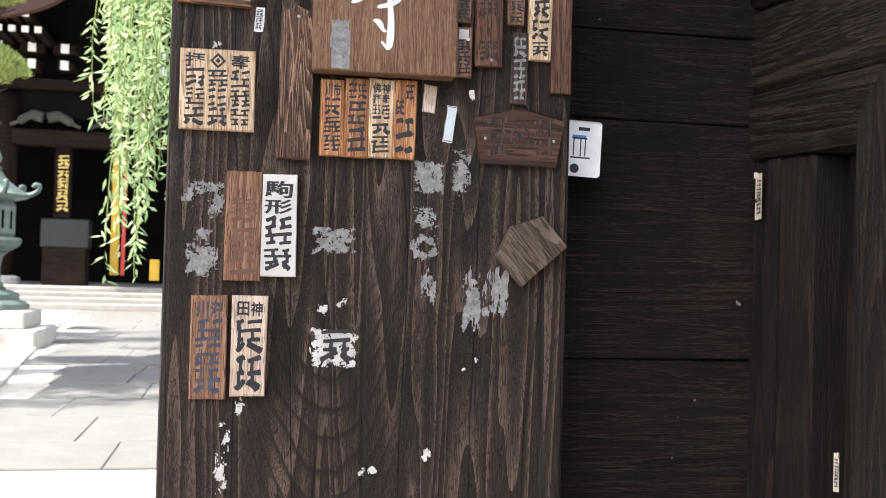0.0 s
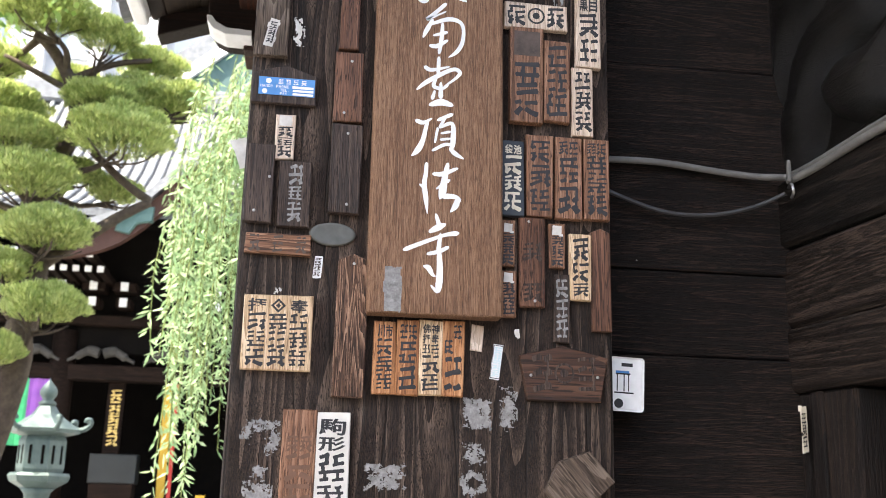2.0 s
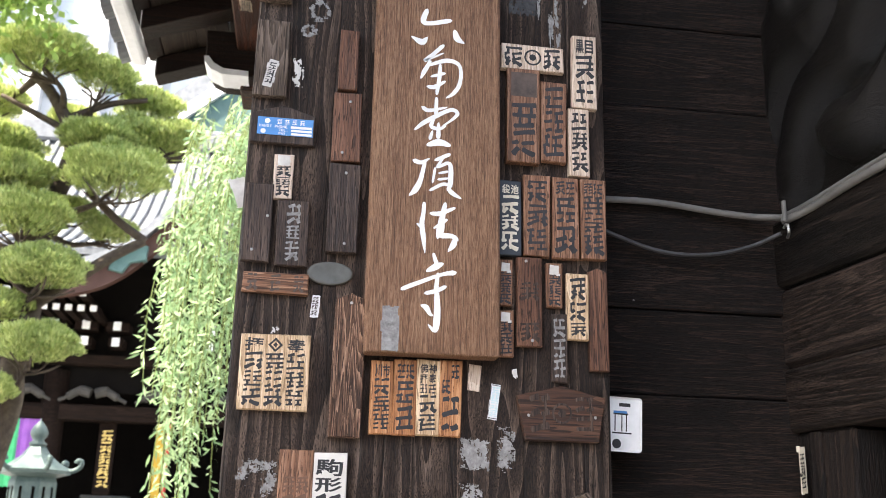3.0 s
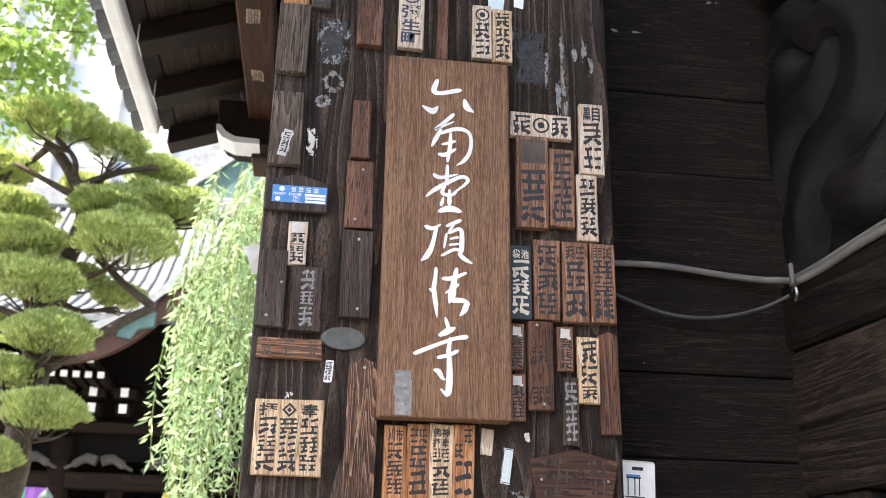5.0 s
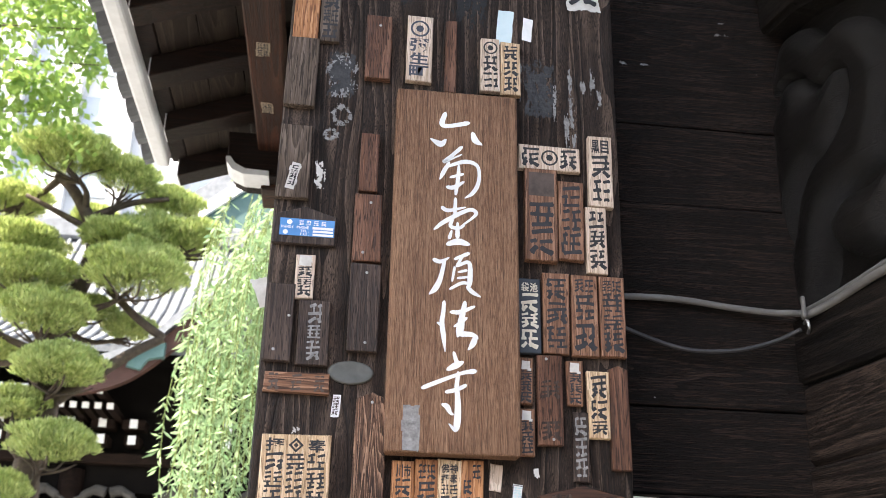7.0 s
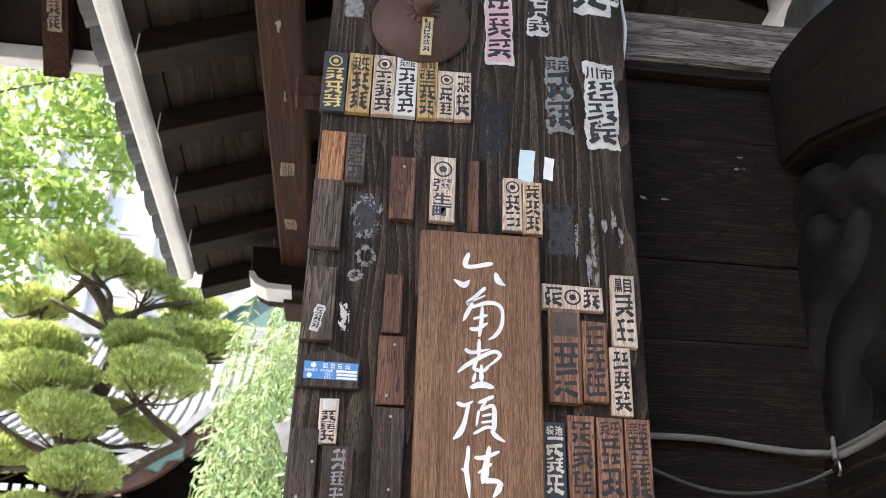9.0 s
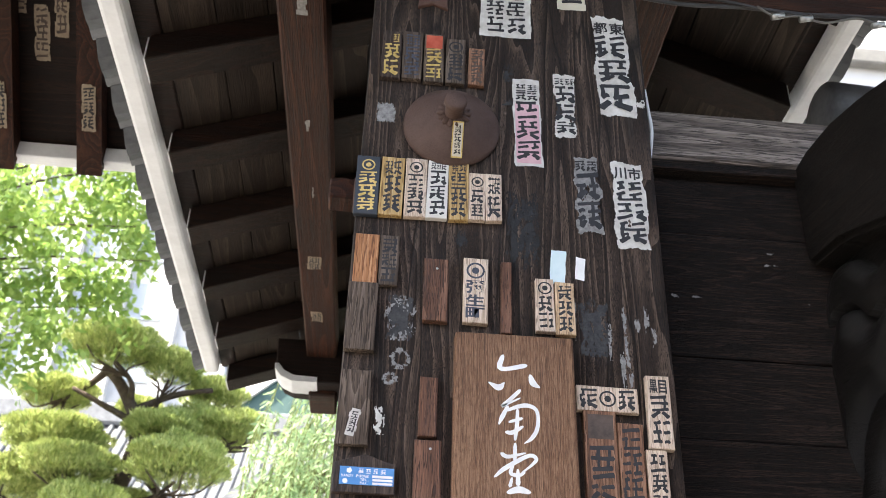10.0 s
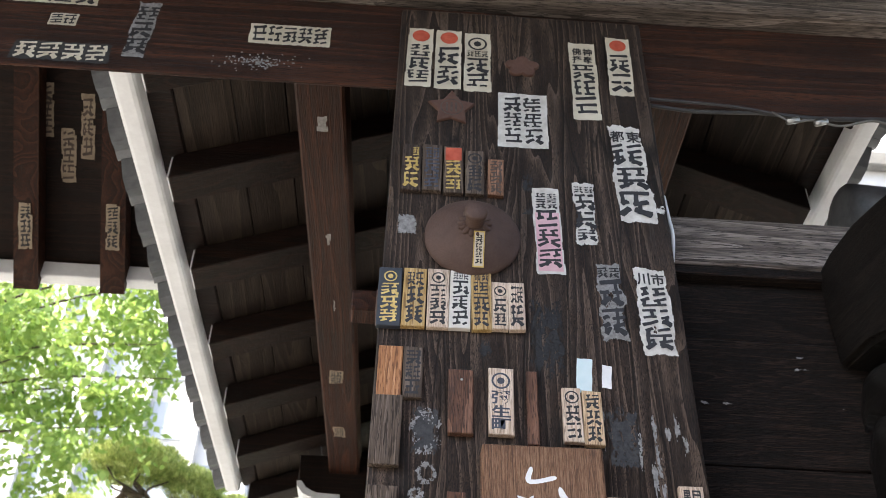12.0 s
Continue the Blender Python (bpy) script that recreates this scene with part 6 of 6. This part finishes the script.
for k in range(12):
    part("pier", box(-24.4 + 2.9 * k, -23.65 + 2.9 * k, -0.15, 0.5, 0, 60), M_FACADE, office)

neighbour = thing("neighbour_building", "pale rendered building beyond the precinct wall", "building", m=pose(9.5, 15, GROUND))
part("wall", box(-4.5, 8, 0, 8, 0, 22), M_FACADE, neighbour)
part("cornice", box(-4.7, 8, -0.25, 0.0, 16.2, 16.6, 0.03), M_STEPSTONE, neighbour, "grey cornice")

# ---- trees ----
def mesh_from(name, verts, faces, material, parent, label=""):
    me = bpy.data.meshes.new(name)
    me.from_pydata(verts, [], faces)
    me.materials.append(material)
    ob = new(name, me)
    ob.parent = parent
    if label:
        ob["label"] = label
    return ob


def leaf_cloud(name, centres, dirs, length, width, material, parent, rs, droop=0.0):
    """Pointed leaves (two triangles each) at the centres along dirs."""
    n = len(centres)
    c, d = np.asarray(centres), np.asarray(dirs)
    d = d / np.linalg.norm(d, axis=1)[:, None]
    side = np.cross(d, rs.normal(size=(n, 3)))
    side /= np.linalg.norm(side, axis=1)[:, None] + 1e-9
    ln = length * rs.uniform(0.65, 1.25, n)[:, None]
    wd = width * rs.uniform(0.7, 1.2, n)[:, None]
    v = np.stack([c, c + d * ln * 0.45 + side * wd / 2, c + d * ln, c + d * ln * 0.45 - side * wd / 2], 1).reshape(-1, 3)
    f = [(4 * i, 4 * i + 1, 4 * i + 2, 4 * i + 3) for i in range(n)]
    ob = mesh_from(name, v.tolist(), f, material, parent)
    ob["kind"] = "stuff"
    return ob


# pruned pine
pine = thing("pine_tree", "cloud-pruned pine tree with rounded needle pads", "tree", m=pose(-3.9, 11.2, GROUND))
B = Vector((-3.9, 11.2, GROUND))
trunk = [(-3.9, 11.2, 0.2), (-3.45, 11.1, 1.6), (-3.17, 11.0, 2.75), (-3.17, 11.0, 3.2), (-3.08, 11.0, 3.9), (-3.3, 11.2, 4.5), (-3.05, 11.2, 5.1), (-2.87, 11.1, 5.75), (-2.96, 11.1, 6.07), (-3.19, 11.1, 6.45), (-3.42, 11.1, 6.68)]
tp = smooth_path([Vector(p) - B for p in trunk], 5)
part("trunk", tube(tp, [0.19 - 0.135 * i / (len(tp) - 1) for i in range(len(tp))], 10), M_BARK, pine, smooth=True)
# pads: x, y, z, half-width, half-height
pads = ((-3.25, 10.7, 6.72, 0.53, 0.29), (-2.62, 11.0, 6.60, 0.32, 0.24), (-2.11, 11.4, 6.44, 0.33, 0.22), (-4.04, 11.5, 6.40, 0.45, 0.20), (-2.21, 11.3, 5.93, 0.53, 0.29), (-1.72, 11.1, 5.92, 0.24, 0.20), (-2.57, 10.9, 5.80, 0.35, 0.17), (-2.27, 10.6, 5.27, 0.52, 0.33), (-3.79, 11.1, 5.68, 0.57, 0.24), (-3.50, 10.8, 5.26, 0.48, 0.21), (-3.16, 10.6, 4.73, 0.41, 0.27), (-2.90, 10.6, 4.14, 0.43, 0.23), (-2.42, 11.5, 4.87, 0.21, 0.14), (-2.88, 11.3, 5.02, 0.22, 0.13), (-2.88, 10.6, 3.33, 0.35, 0.23), (-3.35, 10.8, 3.76, 0.26, 0.18), (-3.27, 10.6, 2.83, 0.18, 0.16), (-3.05, 11.6, 6.30, 0.20, 0.13), (-4.3, 11.3, 5.2, 0.5, 0.25), (-4.2, 11.4, 4.5, 0.5, 0.25))
rs = np.random.RandomState(4)
for px_, py_, pz_, hw, hh in pads:
    hw, hh = (hw * 1.04, hh * 1.12) if pz_ > 6.2 else (hw * 1.14, hh * 1.28)
    # a crooked limb from the trunk, forked under the pad
    near = min(tp, key=lambda q: (q + B - Vector((px_, py_, pz_ - hh - 0.25))).length)
    tip = Vector((px_, py_, pz_ - hh * 0.3)) - B
    mid = (near + tip) / 2 + Vector((rs.uniform(-0.12, 0.12), rs.uniform(-0.1, 0.1), rs.uniform(-0.14, 0.0)))
    lp = smooth_path([near, mid, tip], 6)
    part("limb", tube(lp, [0.050 - 0.034 * i / (len(lp) - 1) for i in range(len(lp))], 7), M_BARK, pine, smooth=True)
    for k in range(5):
        t_ = 2 * math.pi * (k + rs.uniform(-0.3, 0.3)) / 5
        out = tip + Vector((math.cos(t_) * hw * 0.75, math.sin(t_) * hw * 0.6, rs.uniform(-0.25, 0.1) * hh))
        tw = smooth_path([mid.lerp(tip, rs.uniform(0.1, 0.8)), (tip + out) / 2 + Vector((0, 0, -0.35 * hh)), out], 4)
        part("twig", tube(tw, [0.018 - 0.010 * i / (len(tw) - 1) for i in range(len(tw))], 5), M_BARK, pine, smooth=True)
    # needles over a flat-bottomed dome of many small tufts
    cs_, ds_ = [], []
    lumps = [(px_, py_, pz_ - 0.1 * hh, hw * 0.90, hh * 0.92, 1.6), (px_, py_, pz_ - 0.2 * hh, hw * 0.7, hh * 0.6, 1.2)]
    for _ in range(int(26 + 50 * hw)):
        a_, r_ = rs.uniform(0, 2 * math.pi), math.sqrt(rs.uniform(0, 1))
        top = math.sqrt(max(0.0, 1 - r_ * r_))
        lumps.append((px_ + r_ * math.cos(a_) * hw * 0.92, py_ + r_ * math.sin(a_) * hw * 0.8, pz_ + (top * 0.85 - 0.12) * hh + rs.uniform(-0.12, 0.05) * hh, rs.uniform(0.085, 0.16), rs.uniform(0.06, 0.10), 0.8))
    for lx, ly, lz, lw, lh, fill in lumps:
        n = int((9000 * lw * lw + 130) * fill)
        u = rs.normal(size=(n, 3))
        u /= np.linalg.norm(u, axis=1)[:, None]
        u[:, 2] = np.where(u[:, 2] < -0.1, -u[:, 2] * rs.choice([1.0, -0.35], n, p=[0.75, 0.25]), u[:, 2])
        r = rs.uniform(0.80, 1.0, n)[:, None]
        c = u * r * np.array([lw, lw * 0.85, lh]) + np.array([lx, ly, lz]) - np.array(B)
        d = u * 0.6 + rs.normal(size=(n, 3)) * 0.30 + np.array([0, 0, 0.75])
        cs_.append(c)
        ds_.append(d)
    leaf_cloud("needle_pad", np.concatenate(cs_), np.concatenate(ds_), 0.072, 0.016, M_PINE, pine, rs)
for way, r0, r1 in ((((-3.08, 11.0, 3.88), (-2.69, 11.0, 4.18), (-2.27, 11.0, 4.50), (-1.94, 11.0, 4.70)), 0.085, 0.050),
                    (((-2.62, 11.0, 5.25), (-2.27, 11.0, 4.93), (-1.94, 11.0, 4.70)), 0.040, 0.052),
                    (((-2.97, 11.1, 6.15), (-2.53, 11.1, 6.37), (-2.10, 11.1, 6.46)), 0.050, 0.030),
                    (((-2.93, 11.1, 5.98), (-3.39, 11.1, 6.21), (-3.74, 11.1, 6.38)), 0.045, 0.025)):
    limb = smooth_path([Vector(p) - B for p in way], 6)
    part("limb", tube(limb, [r0 + (r1 - r0) * i / (len(limb) - 1) for i in range(len(limb))], 8), M_BARK, pine, smooth=True)

# weeping willow
wil = thing("willow_tree", "weeping willow with long hanging leafy strands", "tree", m=pose(1.3, 8.6, GROUND))
B = Vector((1.3, 8.6, GROUND))
tp = smooth_path([(0, 0, -0.05), (0.1, 0.05, 1.8), (-0.1, 0.0, 3.6), (-0.3, 0.0, 5.0), (-0.9, -0.1, 6.0), (-1.7, -0.3, 6.3)], 5)
part("trunk", tube(tp, [0.26 - 0.20 * i / (len(tp) - 1) for i in range(len(tp))], 10), M_BARK, wil, smooth=True)
rs = np.random.RandomState(12)
cs_, ds_ = [], []
wood_bm = bmesh.new()
for k in range(430):
    f = rs.uniform(0, 1)
    # strands from 150 on hang unseen behind the post, added to shade the path
    x0 = -1.38 + 1.42 * f ** 0.9 if k < 150 else rs.uniform(0.1, 3.6)
    y0 = 8.0 + rs.uniform(-0.7, 0.8) if k < 150 else rs.uniform(7.0, 11.5)
    ztop = float(np.interp(x0, (-1.42, -1.29, -1.09, -1.0, -0.7, 0.1), (3.65, 4.25, 4.85, 5.10, 5.30, 5.65))) + rs.uniform(-0.40, 0.05)
    zend = rs.choice([1.95, 2.2, 2.5, 2.9, 3.4, 3.9]) + rs.uniform(-0.1, 0.3)
    if x0 < -1.2:
        zend = max(zend, 2.5)
    if k < 150 and rs.uniform() < 0.12:
        x0 = -1.11 + rs.uniform(-0.07, 0.07)
        zend = rs.choice([1.35, 1.55, 1.8, 2.1])
    sx, ph = rs.uniform(-0.12, 0.10), rs.uniform(0, 6)
    L = max(ztop - zend, 0.5)
    n = max(18, int(L / (0.034 if k < 150 else 0.045)))
    t = np.linspace(0, 1, n)
    px2 = x0 + sx * (1 - t) ** 2 * 2 + 0.03 * np.sin(ph + 4 * t) + 0.22 * (1 - t) ** 5
    py2 = y0 + 0.04 * np.cos(ph + 3 * t)
    pz2 = ztop - L * t
    p = np.stack([px2, py2, pz2], 1) - np.array(B)
    tube([Vector(q) for q in p[::8]], 0.004, 4, wood_bm)
    d = rs.normal(size=(n, 3)) * np.array([0.75, 0.75, 0.3]) + np.array([0, 0, -0.75])
    keep = rs.uniform(size=n) < 0.9
    cs_.append(p[keep] + rs.normal(size=(keep.sum(), 3)) * 0.012)
    ds_.append(d[keep])
part("strand_wood", wood_bm, M_MAPLEWOOD, wil)["kind"] = "stuff"
leaf_cloud("leaves", np.concatenate(cs_), np.concatenate(ds_), 0.110, 0.024, M_WILLOW, wil, rs)

# broad-leaved tree
brd = thing("broadleaf_tree", "bright green broad-leaved tree against the sky", "tree", m=pose(-6.0, 9.6, GROUND))
B = Vector((-6.0, 9.6, GROUND))
tp = smooth_path([(0, 0, -0.05), (0.1, 0, 2.2), (0.0, 0, 4.4), (0.4, -0.1, 6.2), (0.9, -0.2, 8.0), (1.2, -0.2, 9.6)], 5)
part("trunk", tube(tp, [0.24 - 0.19 * i / (len(tp) - 1) for i in range(len(tp))], 10), M_BARK, brd, smooth=True)
rs = np.random.RandomState(31)
cs_, ds_ = [], []
ends = ((2.85, -0.4, 8.2), (3.15, -0.5, 7.2), (2.6, -0.6, 6.6), (2.2, -0.4, 5.9), (3.3, -0.3, 6.9), (1.6, -0.6, 7.2), (2.3, -0.5, 8.9), (1.3, -0.5, 6.2), (3.0, 0.2, 9.4), (1.8, 0.3, 8.0), (0.6, -0.5, 5.6), (3.2, -0.7, 7.9), (2.7, 0.2, 7.6), (0.9, -0.6, 8.6), (2.0, 0.0, 10.0), (-0.8, 0, 7.5), (-1.5, 0.4, 8.8), (1.9, -0.7, 6.9), (2.9, -0.2, 6.35), (1.0, -0.7, 7.0))
# a wide crown added out of view, away from the gate, to dapple the paving
ends += tuple((rs.uniform(-2.8, 0.5), rs.uniform(-3.0, 6.6), rs.uniform(8.4, 10.2)) for _ in range(54))
ends = tuple(e for e in ends if e[2] < 8.3 or e[0] > 0.55 or not (-1.4 < e[1] < 1.8 and e[0] > -1.3))
forks = []
for bend in (((0.05, 0, 3.6), (-1.4, 1.0, 6.4), (-1.9, 2.6, 8.0), (-1.5, 5.6, 8.9)), ((0.0, 0, 4.2), (-1.3, -0.6, 6.6), (-1.5, -1.6, 7.9), (-1.4, -2.8, 8.8))):
    fk = smooth_path(bend, 8)
    part("main_limb", tube(fk, [0.13 - 0.10 * i / (len(fk) - 1) for i in range(len(fk))], 8), M_BARK, brd, smooth=True)
    forks += fk
for e in ends:
    tip = Vector(e)
    root = min(tp + forks, key=lambda q: (q - (tip - Vector((0, 0, 0.8)))).length) if tip.x < 0.55 and tip.z > 8.3 else min(tp, key=lambda q: (q - (tip - Vector((0, 0, 1.2)))).length)
    lp = smooth_path([root, (root + tip) / 2 + Vector((0, 0, 0.15)), tip], 6)
    part("limb", tube(lp, [0.020 - 0.014 * i / (len(lp) - 1) for i in range(len(lp))], 7), M_BARK, brd, smooth=True)
    for _ in range(9):
        c0 = np.array(tip) + rs.normal(size=3) * np.array([0.34, 0.30, 0.30])
        n = rs.randint(36, 62)
        p = c0 + rs.normal(size=(n, 3)) * np.array([0.17, 0.17, 0.12])
        cs_.append(p)
        ds_.append(rs.normal(size=(n, 3)) * np.array([0.8, 0.8, 0.4]) + np.array([0, 0, -0.7]))
cs_, ds_ = np.concatenate(cs_), np.concatenate(ds_)
# the crown's uneven edge towards the gate roof
edge = np.interp(cs_[:, 2], (5.3, 5.85, 6.25, 6.65, 7.0, 7.5, 8.2, 9.0), (2.35, 2.80, 2.95, 3.15, 3.25, 3.20, 3.10, 3.40)) + 0.10 * np.sin(cs_[:, 2] * 9) + rs.normal(size=len(cs_)) * 0.07
keep = cs_[:, 0] < edge
leaf_cloud("leaves", cs_[keep], ds_[keep], 0.125, 0.072, M_MAPLE, brd, rs)


# labels under the main roof
for x, yl, w, h in ((-1.625, 1.13, 0.05, 0.17), (-1.31, 1.12, 0.05, 0.17), (-1.50, 1.00, 0.055, 0.20), (-1.43, 0.92, 0.05, 0.24), (-1.58, 0.88, 0.05, 0.20)):
    raft = x in (-1.625, -1.31)
    zl = 0.52 + (yl - 0.42) * (-0.835 / 0.88) if raft else 0.74 + (yl - 0.3) * (-0.95 / 1.02)
    ang = 46.5 if raft else 47.0
    ob = thing("paper_label", "old paper label under the main roof", "paper label", "paper labels on the gate", m=pose(x, 1.5 + yl, 4.03 + zl, ang, 0, 0) @ pose(0, -0.003, 0))
    part("paper", sheet(w, h, -0.001, random.Random(int(-x * 100)), 0.004, 0.006, 0, 0.3), M_OLDPAPER, ob)
    bm = bmesh.new()
    rows_of_signs(bm, random.Random(int(-x * 10)), ((1, "#"), (1, "#"), (1, "#")), w, h, -0.0032)
    part("lettering", bm, M_INK if raft else M_FADED, ob)
